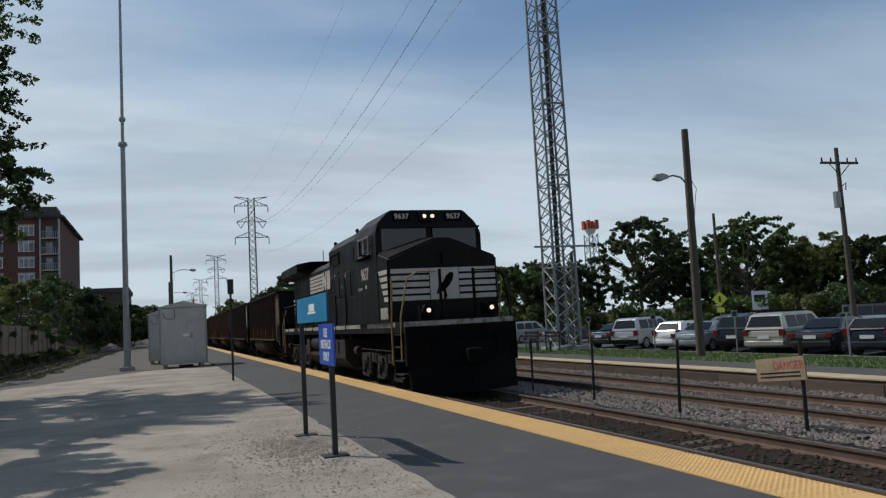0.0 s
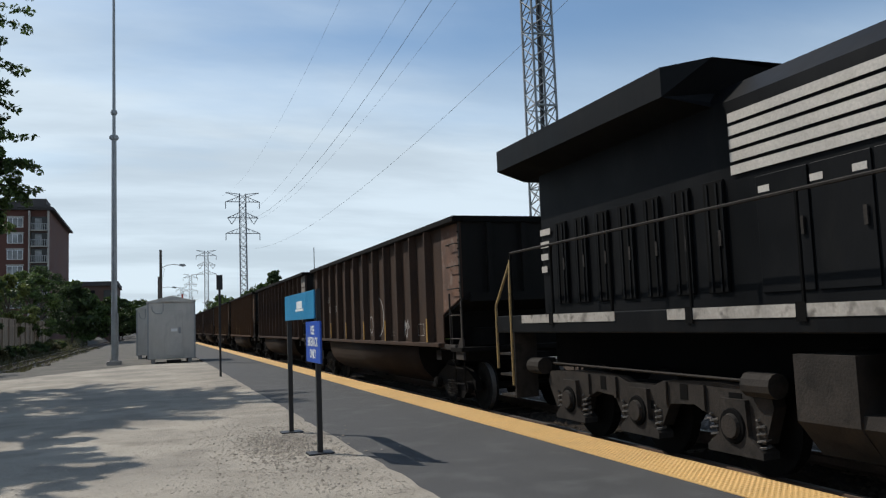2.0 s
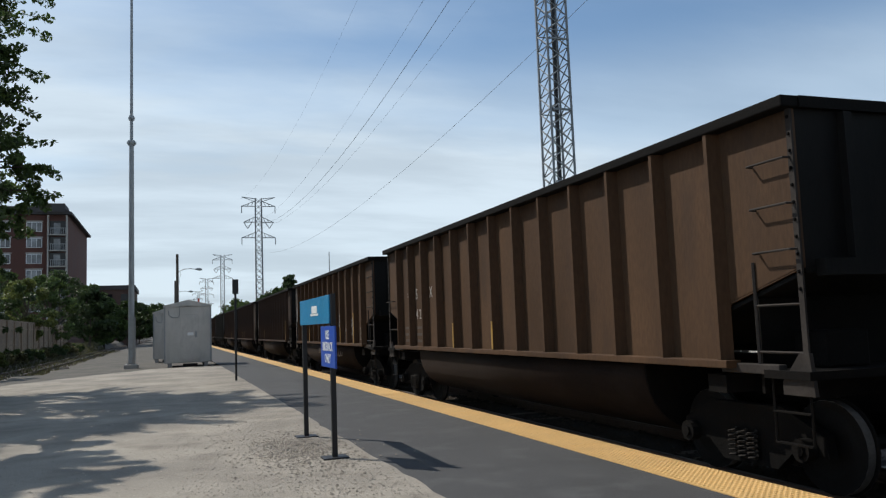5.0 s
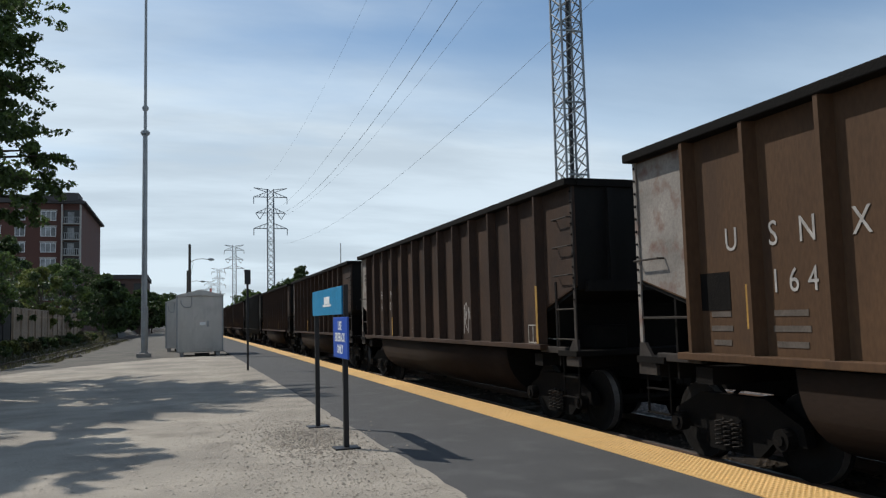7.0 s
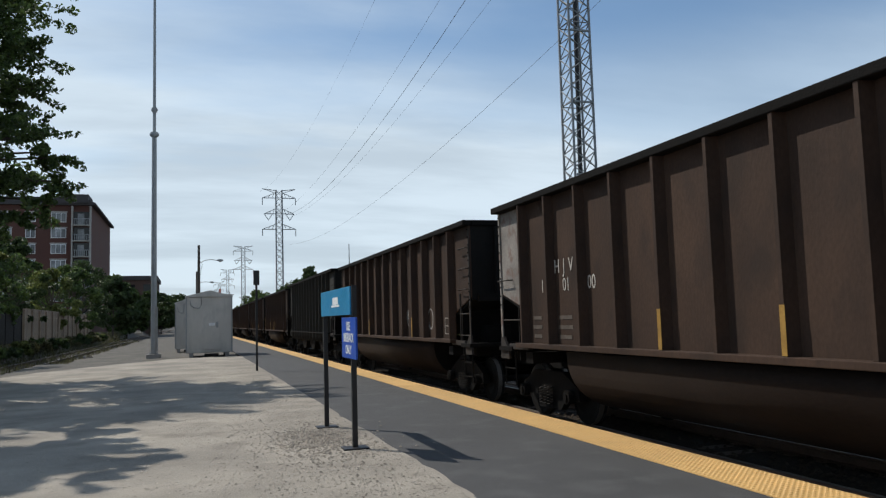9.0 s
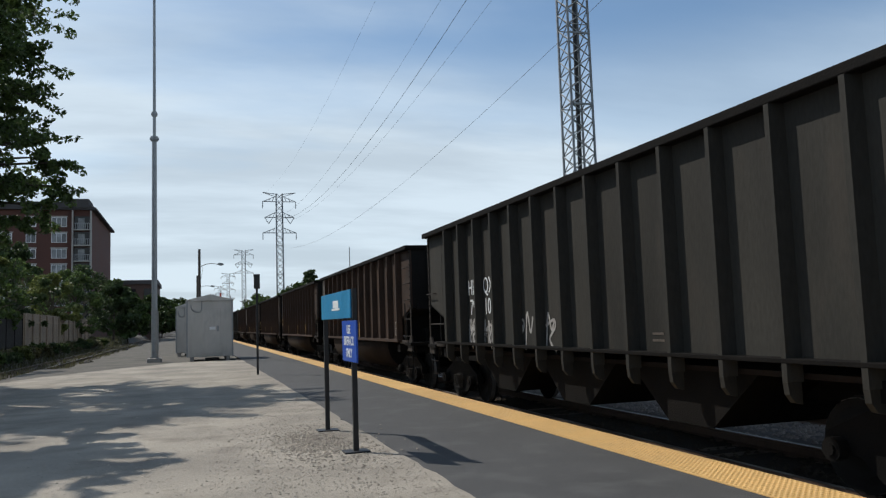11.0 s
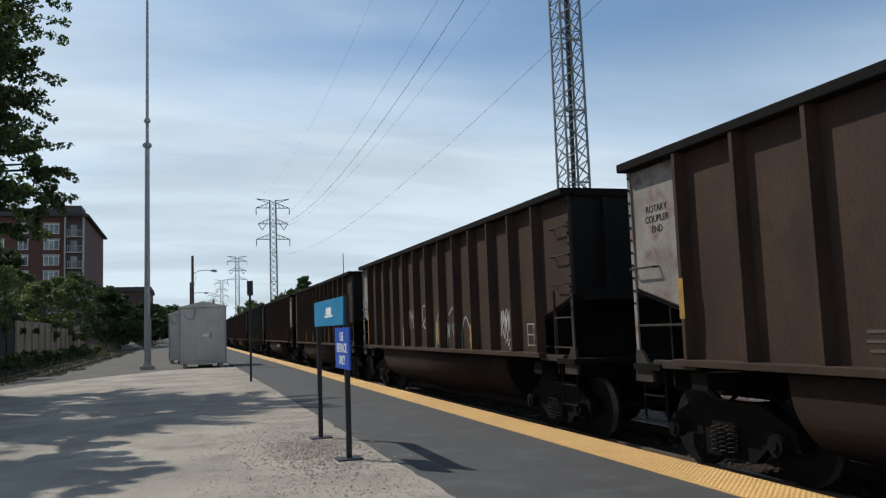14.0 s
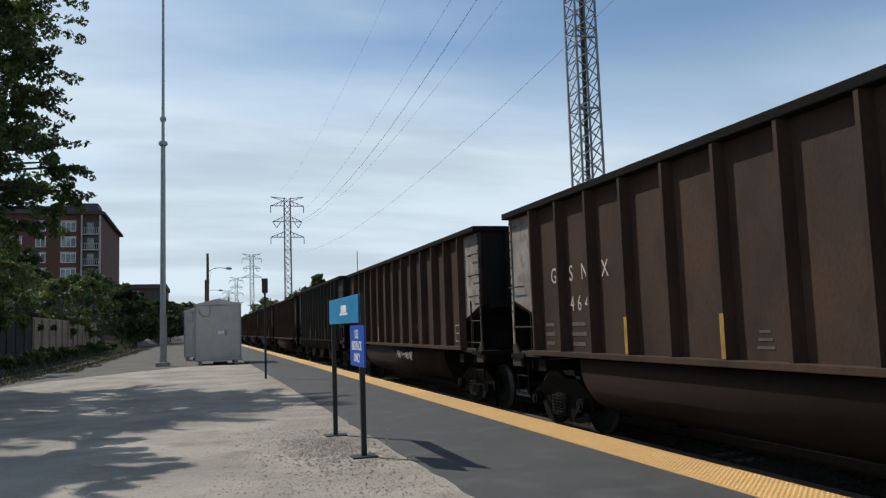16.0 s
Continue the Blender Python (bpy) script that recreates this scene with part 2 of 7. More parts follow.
BRICK = material("red_brick_wall", (0.1113, 0.04984, 0.03827), 0.9, var=0.15, scale=0.3, fine=6, bump=0.2)
BRICK_DARK = material("brown_brick_wall", (0.10, 0.062, 0.05), 0.9, var=0.15, scale=0.3, fine=6, bump=0.2)
ROOF = material("dark_shingle", (0.07, 0.065, 0.065), 0.9, var=0.2, scale=0.5, fine=8, bump=0.3)
TRIM_PALE = material("pale_render_trim", (0.4005, 0.3738, 0.3382), 0.8, var=0.1, scale=0.5, fine=9, bump=0)
GLASS_DARK = gloss("dark_window_glass", (0.012, 0.014, 0.016), 0.08)
GLASS_DARK.node_tree.nodes["Principled BSDF"].inputs["Specular IOR Level"].default_value = 0.3
PANE_BLIND = material("curtained_window_glass", (0.19, 0.20, 0.205), 0.25, var=0.4, scale=0.6, fine=3, bump=0, per_object=0.5)
CAB_GLASS = gloss("cab_glass", (0.015, 0.018, 0.02), 0.05)
BARK = material("ridged_bark", (0.085, 0.068, 0.052), 0.95, var=0.3, scale=4, fine=30, bump=0.8, stretch=(2, 2, 0.5))


def leaves(name, color, var=0.45):
    m = bpy.data.materials.new(name)
    m.use_nodes = True
    n, l = m.node_tree.nodes, m.node_tree.links
    p = n["Principled BSDF"]
    g = n.new("ShaderNodeNewGeometry")
    r = n.new("ShaderNodeValToRGB")
    r.color_ramp.elements[0].color = (*(c * (1 - var) for c in color), 1)
    r.color_ramp.elements[1].color = (color[0] * (1 + var), color[1] * (1 + var), color[2] * (1 + var * 0.5), 1)
    l.new(g.outputs["Random Per Island"], r.inputs[0])
    l.new(r.outputs[0], p.inputs["Base Color"])
    p.inputs["Roughness"].default_value = 0.55
    t = n.new("ShaderNodeBsdfTranslucent")
    l.new(r.outputs[0], t.inputs[0])
    a = n.new("ShaderNodeMixShader")
    a.inputs[0].default_value = 0.42
    l.new(p.outputs[0], a.inputs[1])
    l.new(t.outputs[0], a.inputs[2])
    l.new(a.outputs[0], n["Material Output"].inputs[0])
    return m


LEAF = leaves("summer_leaf", (0.072, 0.112, 0.033))
LEAF_DARK = leaves("deep_green_leaf", (0.04524, 0.07176, 0.02418))
LEAF_LIGHT = leaves("yellow_green_leaf", (0.1326, 0.156, 0.0468))
WEED = leaves("dry_weed", (0.1014, 0.0975, 0.0468))


# ---- mesh helpers ----
def part(name, bm, mat, parent=None, label="", smooth=False):
    me = bpy.data.meshes.new(name)
    bm.to_mesh(me)
    bm.free()
    me.materials.append(mat)
    if smooth:
        for f in me.polygons:
            f.use_smooth = True
    ob = new(name, me)
    ob.parent = parent
    if label:
        ob["label"] = label
    return ob


def shared(name, me, parent, m=None):
    ob = new(name, me)
    ob.parent = parent
    if m is not None:
        ob.matrix_basis = m
    return ob


def empty(name, m=None):
    ob = new(name)
    ob.empty_display_size = 0.3
    if m is not None:
        ob.matrix_basis = m
    return ob


def box(bm, x0, x1, y0, y1, z0, z1, bevel=0.0):
    vs = [bm.verts.new((x, y, z)) for z in (z0, z1) for y in (y0, y1) for x in (x0, x1)]
    fs = [bm.faces.new([vs[i] for i in q]) for q in ((0, 2, 3, 1), (4, 5, 7, 6), (0, 1, 5, 4), (2, 6, 7, 3), (0, 4, 6, 2), (1, 3, 7, 5))]
    if bevel:
        es = list({e for f in fs for e in f.edges})
        bmesh.ops.bevel(bm, geom=es, offset=bevel, segments=2, affect="EDGES", profile=0.5)
    return vs


def one_box(*a, bevel=0.0):
    bm = bmesh.new()
    box(bm, *a, bevel=bevel)
    return bm


def prism(bm, profile, a, b, axis="y"):
    """A polygon of (p, q) drawn out from a to b along an axis; p, q are (x, z) for y, (y, z) for x and (x, y) for z."""
    def at(p, q, s):
        return {"y": (p, s, q), "x": (s, p, q), "z": (p, q, s)}[axis]
    lo = [bm.verts.new(at(p, q, a)) for p, q in profile]
    hi = [bm.verts.new(at(p, q, b)) for p, q in profile]
    k = len(profile)
    fs = [bm.faces.new(lo), bm.faces.new(hi[::-1])]
    for i in range(k):
        fs.append(bm.faces.new((lo[i], hi[i], hi[(i + 1) % k], lo[(i + 1) % k])))
    bmesh.ops.recalc_face_normals(bm, faces=fs)
    return fs


def rod(bm, a, b, r, r2=None, n=8):
    """A round bar from a to b."""
    a, b = Vector(a), Vector(b)
    d = b - a
    q = d.to_track_quat("Z", "Y")
    r2 = r if r2 is None else r2
    lo = [bm.verts.new(a + q @ Vector((math.cos(t) * r, math.sin(t) * r, 0))) for t in (2 * math.pi * i / n for i in range(n))]
    hi = [bm.verts.new(b + q @ Vector((math.cos(t) * r2, math.sin(t) * r2, 0))) for t in (2 * math.pi * i / n for i in range(n))]
    for i in range(n):
        bm.faces.new((lo[i], lo[(i + 1) % n], hi[(i + 1) % n], hi[i]))
    bm.faces.new(lo[::-1])
    bm.faces.new(hi)


def rods(points, r, n=6):
    """One bent bar through the points."""
    bm = bmesh.new()
    pts = [Vector(p) for p in points]
    rings = []
    side = None
    for i, p in enumerate(pts):
        d = ((pts[min(i + 1, len(pts) - 1)] - p).normalized() + (p - pts[max(i - 1, 0)]).normalized()).normalized()
        if side is None:
            side = d.orthogonal().normalized()
        side = (side - d * side.dot(d)).normalized()
        up2 = d.cross(side)
        rings.append([bm.verts.new(p + (side * math.cos(2 * math.pi * k / n) + up2 * math.sin(2 * math.pi * k / n)) * r) for k in range(n)])
    for a, b in zip(rings, rings[1:]):
        for k in range(n):
            bm.faces.new((a[k], a[(k + 1) % n], b[(k + 1) % n], b[k]))
    bm.faces.new(rings[0][::-1])
    bm.faces.new(rings[-1])
    return bm


def lettering(name, text, size, mat, parent, m, label="", stretch=1.0, depth=0.002, bold=0.0):
    cu = bpy.data.curves.new(name, "FONT")
    cu.body, cu.size, cu.extrude, cu.offset = text, size, depth, bold
    cu.align_x, cu.align_y = "CENTER", "CENTER"
    cu.resolution_u = 3
    tmp = bpy.data.objects.new(name, cu)
    me = bpy.data.meshes.new_from_object(tmp)
    bpy.data.objects.remove(tmp)
    me.materials.clear()
    me.materials.append(mat)
    for v in me.vertices:
        v.co.x *= stretch
    ob = new(name, me)
    ob.parent = parent
    ob.matrix_basis = m
    if label:
        ob["label"] = label
    return ob


# turn a text so that it reads on a face whose outward normal is -x, with the text running towards -y
SIDE = Matrix(((0, 0, -1, 0), (-1, 0, 0, 0), (0, 1, 0, 0), (0, 0, 0, 1)))
# ... and on a face whose outward normal is -y
FRONT = Matrix(((1, 0, 0, 0), (0, 0, -1, 0), (0, 1, 0, 0), (0, 0, 0, 1)))

# ---- ground, platforms, tracks ----
RAIL_Z = -0.20
TRACK_1, TRACK_2, SIDING = 7.0, 10.86, -8.1
FAR = 1500.0


def ground():
    profile = [(-3000, 0.9), (-40, 0.9), (-11.5, 0.75), (-10.4, 0.25), (-9.9, -0.36), (-6.4, -0.42), (2.0, -0.32), (5.2, -0.46), (13.2, -0.46), (15.4, -0.3), (23.9, -0.78), (60, -0.74), (3000, -0.74)]
    ys = [-400, -60, -20, 0, 20, 40, 60, 90, 140, 250, 500, 1200, 4000]
    bm = bmesh.new()
    grid = [[bm.verts.new((x, y, z)) for x, z in profile] for y in ys]
    for a, b in zip(grid, grid[1:]):
        for i in range(len(profile) - 1):
            bm.faces.new((a[i], a[i + 1], b[i + 1], b[i]))
    tagged(part("ground", bm, SOIL), "brown bare soil with patches of thin weeds", "ground", kind="structure")


def rough_sheet(x0, x1, y0, y1, z, step, lump, edge=0.0, depth=0.25, slope=0.0, left=None):
    """A slab with a gently uneven top and a ragged rim."""
    bm = bmesh.new()
    nx, ny = max(2, int((x1 - x0) / step)), max(2, int((y1 - y0) / step))
    rows = []
    for j in range(ny + 1):
        row = []
        for i in range(nx + 1):
            y = y0 + (y1 - y0) * j / ny
            xl = x0 if left is None else left(y)
            x = xl + (x1 - xl) * i / nx
            h = noise.noise((x * 0.6, y * 0.6, z)) * lump + noise.noise((x * 2.3, y * 2.3, 5)) * lump * 0.5
            if edge and i in (0, nx):
                x += noise.noise((y * 1.7, x, 3.0)) * edge + noise.noise((y * 6.1, x, 9.0)) * edge * 0.5
            if edge and j in (0, ny):
                y += noise.noise((x * 0.9, y, 4.0)) * edge * 4
            row.append(bm.verts.new((x, y, z + h + slope * (i / nx) * (x1 - x0))))
        rows.append(row)
    for a, b in zip(rows, rows[1:]):
        for i in range(nx):
            bm.faces.new((a[i], a[i + 1], b[i + 1], b[i]))
    rim = [rows[0][i] for i in range(nx + 1)] + [rows[j][nx] for j in range(1, ny + 1)] + [rows[ny][i] for i in range(nx - 1, -1, -1)] + [rows[j][0] for j in range(ny - 1, 0, -1)]
    low = [bm.verts.new((v.co.x, v.co.y, min(z, v.co.z) - depth)) for v in rim]
    k = len(rim)
    for i in range(k):
        bm.faces.new((rim[i], low[i], low[(i + 1) % k], rim[(i + 1) % k]))
    return bm


def platforms():
    tagged(part("platform_near", one_box(2.43, 4.735, -30, 420, -0.45, 0.0), ASPHALT), "worn dark grey asphalt station platform", "platform", kind="structure")
    tagged(part("platform_edge", one_box(5.392, 5.455, -30, 420, -0.45, -0.012), TIMBER_EDGE), "dark timber edging along the platform", "platform edge", kind="structure")
    tagged(part("strip_bed", one_box(4.737, 5.390, -30, 420, -0.45, -0.012), CONCRETE), "concrete bed under the tactile strip", "platform edge", kind="structure")
    tagged(part("yard", rough_sheet(-6.3, 2.44, -14, 40.9, 0.006, 0.35, 0.012, 0.045, 0.35, left=lambda y: -6.3 if y < 30 else -6.3 + 5.6 * ((y - 30) / 10.9) ** 1.3 + 0.5 * noise.noise((y * 0.8, 2, 1))), GRAVEL), "pale crushed-limestone yard beside the platform", "gravel yard", kind="structure")
    tagged(part("yard_far", rough_sheet(-5.6, 2.42, 41.2, 260, -0.06, 1.6, 0.03, 0.5, 0.3), SOIL), "trodden brown dirt path past the cabinet", "ground", kind="structure")
    tagged(part("yard_apron", rough_sheet(-6.7, 2.42, 29, 41.6, -0.045, 0.5, 0.02, 0.15, 0.3), SOIL), "dark trodden dirt between the yard and the siding", "ground", kind="structure")
    tagged(part("platform_far", one_box(13.50, 14.88, -30, 420, -0.45, 0.0), ASPHALT), "grey asphalt platform across the tracks", "platform", kind="structure")
    wall = tagged(part("platform_far_edge", one_box(12.90, 13.496, -30, 420, -0.45, -0.02), TIMBER_EDGE), "brown retaining edge of the far platform", "platform edge", kind="structure")
    me = one_box(-0.05, 0.0, -1.19, 1.19, -0.19, 0.16)
    first = part("plank", me, TIMBER_EDGE, wall)
    first.location = (12.895, 8, -0.25)
    for i in range(1, 14):
        shared("plank", first.data, wall, pose(12.895 + random.uniform(-0.006, 0.006), 8 + i * 2.4, -0.25, 0, 0, random.uniform(-0.2, 0.2)))
    tagged(part("tactile_far", one_box(12.87, 13.48, -30, 420, -0.018, 0.012), FAR_STRIP), "faded yellow tactile strip on the far platform edge", "tactile strip", kind="structure")
    tagged(part("grass_strip", rough_sheet(14.89, 23.9, -20, 120, -0.03, 0.5, 0.03, 0.08, 0.3, -0.06), GRASS), "mown green grass verge behind the far platform", "grass", kind="structure")
    tagged(part("parking_lot", one_box(23.94, 60, -25, 150, -1.0, -0.62), ASPHALT), "grey asphalt parking lot", "parking lot", kind="structure")
    tagged(part("kerb", one_box(23.8, 23.96, -25, 150, -1.0, -0.54), CONCRETE), "pale concrete kerb along the parking lot", "kerb", kind="structure")


def tactile():
    """Yellow panels with raised domes; the domes only where they can be made out."""
    strip = tagged(empty("tactile_strip", pose(0, 0, 0)), "golden yellow tactile warning strip along the platform edge", "tactile strip", kind="structure")
    L = 1.83
    first = part("tile", one_box(-0.325, 0.325, -L / 2 + 0.004, L / 2 - 0.004, -0.011, 0.010), YELLOW_TILE, strip)
    first.location = (5.065, 1.0, 0)
    for i in range(1, 60):
        shared("tile", first.data, strip, pose(5.065 + random.uniform(-0.004, 0.004), 1.0 + i * L, random.uniform(-0.002, 0.002)))
    tagged(part("strip_run", one_box(4.74, 5.388, 1.0 + 59.52 * L, 420, -0.011, 0.009), YELLOW_TILE, strip), kind="structure")
    verts, faces = [], []
    for j in range(210):
        for i in range(10):
            x, y = 4.775 + i * 0.0645, 5.2 + j * 0.0645
            k = len(verts)
            for r, z in ((0.021, 0.008), (0.012, 0.0165)):
                verts += [(x + r * math.cos(a), y + r * math.sin(a), z) for a in (0.5, 1.55, 2.6, 3.64, 4.69, 5.74)]
            faces += [(k + q, k + (q + 1) % 6, k + 6 + (q + 1) % 6, k + 6 + q) for q in range(6)] + [tuple(k + 6 + q for q in range(6))]
    me = bpy.data.meshes.new("domes")
    me.from_pydata(verts, [], faces)
    me.materials.append(YELLOW_TILE)
    tagged(shared("domes", me, strip), kind="stuff")


def scatter(name, mat, spots, size, label, category, squash=0.7, seed=3):
    """Loose stones, too many to count."""
    rnd = random.Random(seed)
    base = [(0, 0, 1), (0.9, 0, 0.1), (0.28, 0.86, -0.1), (-0.73, 0.53, 0.12), (-0.73, -0.53, -0.08), (0.28, -0.86, 0.1)]
    fs = [(0, 1, 2), (0, 2, 3), (0, 3, 4), (0, 4, 5), (0, 5, 1)]
    verts, faces = [], []
    for x, y, z in spots:
        s = rnd.uniform(size[0], size[1])
        a = rnd.uniform(0, 6.28)
        k = len(verts)
        for bx, by, bz in base:
            q = rnd.uniform(0.75, 1.2)
            verts.append((x + s * q * (bx * math.cos(a) - by * math.sin(a)), y + s * q * (bx * math.sin(a) + by * math.cos(a)), z + s * q * bz * squash))
        faces += [tuple(k + i for i in f) for f in fs]
    me = bpy.data.meshes.new(name)
    me.from_pydata(verts, [], faces)
    me.materials.append(mat)
    tagged(new(name, me), label, category, kind="stuff")


def railway(name, x, y0, y1, ties_from, ties_to, label):
    track = tagged(empty(name, pose(x, 0, RAIL_Z)), label, "railway track", kind="structure")
    prof = [(-0.07, -0.17), (0.07, -0.17), (0.07, -0.155), (0.012, -0.13), (0.012, -0.045), (0.036, -0.032), (0.036, -0.004), (0.028, 0.0), (-0.028, 0.0), (-0.036, -0.004), (-0.036, -0.032), (-0.012, -0.045), (-0.012, -0.13), (-0.07, -0.155)]
    bm = bmesh.new()
    prism(bm, prof, y0, y1)
    rail = part("rail", bm, RAIL_SIDE, track)
    rail.location = (-0.755, 0, 0)
    other = shared("rail", rail.data, track, pose(0.755, 0, 0))
    bm = one_box(-0.03, 0.03, y0, y1, 0.0005, 0.0025)
    cap = part("rail_head", bm, RAIL_TOP, rail, "shiny worn running surface")
    shared("rail_head", cap.data, other)["label"] = "shiny worn running surface"
    first = part("tie", one_box(-1.3, 1.3, -0.115, 0.115, -0.34, -0.165, bevel=0.012), TIE, track)
    first.location.y = ties_from
    for i in range(1, int((ties_to - ties_from) / 0.54)):
        shared("tie", first.data, track, pose(random.uniform(-0.04, 0.04), ties_from + i * 0.54, random.uniform(-0.012, 0.006), 0, 0, random.uniform(-1, 1)))
    plates = bmesh.new()
    for i in range(int((ties_to - ties_from) / 0.54)):
        for s in (-0.755, 0.755):
            box(plates, s - 0.17, s + 0.17, ties_from + i * 0.54 - 0.09, ties_from + i * 0.54 + 0.09, -0.17, -0.152)
    tagged(part("tie_plates", plates, RAIL_SIDE, track), kind="stuff")
    return track


def tracks():
    railway("track_near", TRACK_1, -60, FAR, 4, 62, "rusty rails on dark timber ties beside the platform")
    railway("track_far", TRACK_2, -60, FAR, 4, 62, "second pair of rusty rails on ballast")
    railway("siding", SIDING, -20, 400, 24, 120, "overgrown siding with rusty rails")
    tagged(part("ballast_bed", rough_sheet(8.21, 12.83, -30, 420, -0.36, 0.45, 0.03, 0.0, 0.1), BALLAST), "dark brown ballast between the rails", "ballast", kind="structure")
    tagged(part("siding_bed", rough_sheet(-10.4, -6.5, -20, 300, -0.36, 0.6, 0.05, 0.3, 0.1), BALLAST), "dirt-filled ballast of the siding", "ballast", kind="structure")
    tagged(part("oily_bed", rough_sheet(5.46, 8.2, -30, 420, -0.36, 0.45, 0.03, 0.0, 0.1), OILY), "oil-black ballast under the near track", "ballast", kind="structure")
    rnd = random.Random(8)
    spots = []
    while len(spots) < 15000:
        y = 6 + 46 * rnd.random() ** 1.6
        x = rnd.uniform(5.5, 12.8)
        near_rail = min(abs(x - c - s) for c in (TRACK_1, TRACK_2) for s in (-0.755, 0.755)) < 0.1
        inside = min(abs(x - TRACK_1), abs(x - TRACK_2)) < 1.25
        if near_rail or (inside and rnd.random() < 0.72):
            continue
        spots.append((x, y, -0.35 + (0.02 if not inside else 0.0) + noise.noise((x * 0.6, y * 0.6, -0.36)) * 0.03 + (0.05 if 8.3 < x < 9.6 or x > 12.2 else 0.0)))
    scatter("oily_ballast", BALLAST_DARK, [q for q in spots if q[0] < 8.1], (0.025, 0.06), "oily dark ballast stones under the near track", "ballast", seed=9)
    spots = [q for q in spots if q[0] >= 8.1]
    scatter("ballast_stones", BALLAST_STONE, spots, (0.025, 0.06), "grey-brown crushed ballast stones", "ballast")
    spots = []
    for _ in range(14000):
        y = 5.5 + 30 * rnd.random() ** 1.7
        x = 2.38 - abs(rnd.gauss(0, 1.5)) if rnd.random() < 0.7 else rnd.uniform(-6, 2.4)
        if x > -6.2:
            spots.append((x, y, 0.008 + noise.noise((x * 0.6, y * 0.6, 0.006)) * 0.012))
    scatter("yard_stones", STONE, spots, (0.007, 0.021), "loose pale gravel stones", "gravel", 0.45, 5)
    spots = [(1.62 + rnd.gauss(0, 0.36), 10.9 + rnd.gauss(0, 1.0), 0.012) for _ in range(1500)]
    scatter("post_gravel", POST_STONE, spots, (0.010, 0.028), "coarser brown gravel heaped round the sign posts", "gravel", 0.5, 6)


ground()
platforms()

# ---- the train ----
START = 18.45  # where the locomotive's front plate stands at the start
CAR_PITCH, CAR_LEN = 16.5, 14.75
FIRST_CAR = 41.5
CAR_W, STAKE_IN = 1.35, 1.10  # half width of the side sheets; from the corner to the first stake


def make_gondola(paint, front_paint, end_paint, tub=True, H1=3.85, stakes=(1.12, 1.0358, 13)):
    """A bathtub coal gondola; y runs from its leading end, z from the rail."""
    car = empty("coal_gondola")
    H0, W, E = 1.30, CAR_W, STAKE_IN
    L = CAR_LEN
    # sheet walls with thickness, open top; the end bays are cut off along the slope of the end floor
    for s in (-1, 1):
        bm = bmesh.new()
        a, b = sorted((s * W, s * (W - 0.03)))
        prism(bm, [(E, H0), (L - E, H0), (L - E, 1.90), (L, 2.22), (L, H1), (0, H1), (0, 2.22), (E, 1.90)], a, b, axis="x")
        part("side_sheet", bm, paint, car)
    for y0, s in ((0.0, 1), (L, -1)):
        bm = bmesh.new()
        a, b = sorted((y0, y0 + s * 0.04))
        box(bm, -W + 0.031, W - 0.031, a, b, 2.21, H1 - 0.002)
        prism(bm, [(y0, 2.21), (y0 + s * (E + 1.4), 1.46), (y0 + s * (E + 1.4), 1.42), (y0, 2.17)], -W + 0.031, W - 0.031, axis="x")
        part("end_wall", bm, END_SHADE, car)
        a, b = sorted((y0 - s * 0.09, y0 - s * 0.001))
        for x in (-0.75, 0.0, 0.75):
            part("end_post", one_box(x - 0.05, x + 0.05, a, b, 2.3, H1 - 0.12), END_SHADE, car)
        part("end_beam", one_box(-1.2, 1.2, min(y0 - s * 0.12, y0 - s * 0.002), max(y0 - s * 0.12, y0 - s * 0.002), 2.14, 2.30), END_SHADE, car)
        a, b = sorted((y0 + s * 0.02, y0 + s * (E - 0.06)))
        for x in (-W - 0.004, W + 0.001):
            bm = bmesh.new()
            prism(bm, [(a, 2.23 if s > 0 else 1.94), (b, 1.94 if s > 0 else 2.23), (b, H1 - 0.12), (a, H1 - 0.12)], x, x + 0.003, axis="x")
            part("end_panel", bm, front_paint if s > 0 else end_paint, car, "weathered end panel")
        # riveted corner angle that runs down to a gusset on the end sill
        post_paint = LADDER if s > 0 else end_paint if end_paint is PALE_END else LADDER
        for x in (-1, 1):
            bm = bmesh.new()
            xa, xb = sorted((x * (W + 0.006), x * (W + 0.03)))
            a, b = sorted((y0 - s * 0.01, y0 + s * 0.055))
            box(bm, xa, xb, a, b, 1.34, H1 - 0.10)
            post = part("corner_post", bm, post_paint, car, "worn riveted corner angle")
            rv = bmesh.new()
            for k in range(11):
                rod(rv, (x * (W + 0.03), y0 + s * 0.024, 2.02 + k * 0.165), (x * (W + 0.048), y0 + s * 0.024, 2.02 + k * 0.165), 0.02, 0.012, n=6)
            part("rivet_row", rv, CAR_GRIME_SHADE, post)
            g = bmesh.new()
            xa, xb = sorted((x * (W - 0.01), x * (W + 0.035)))
            prism(g, [(y0 - s * 0.06, 1.02), (y0 + s * 0.34, 1.02), (y0 + s * 0.34, 1.14), (y0 + s * 0.10, 1.42), (y0 - s * 0.02, 1.42)], xa, xb, axis="x")
            rod(g, (x * (W + 0.0355), y0 + s * 0.11, 1.13), (x * (W + 0.037), y0 + s * 0.11, 1.13), 0.045, n=10)
            part("corner_gusset", g, LADDER, car, "rubbed grey corner gusset")
    bm = bmesh.new()
    for s in (-1, 1):
        a, b = sorted((s * (W - 0.05), s * (W + 0.16)))
        box(bm, a, b, -0.05, L + 0.05, H1 - 0.10, H1 + 0.015, bevel=0.015)
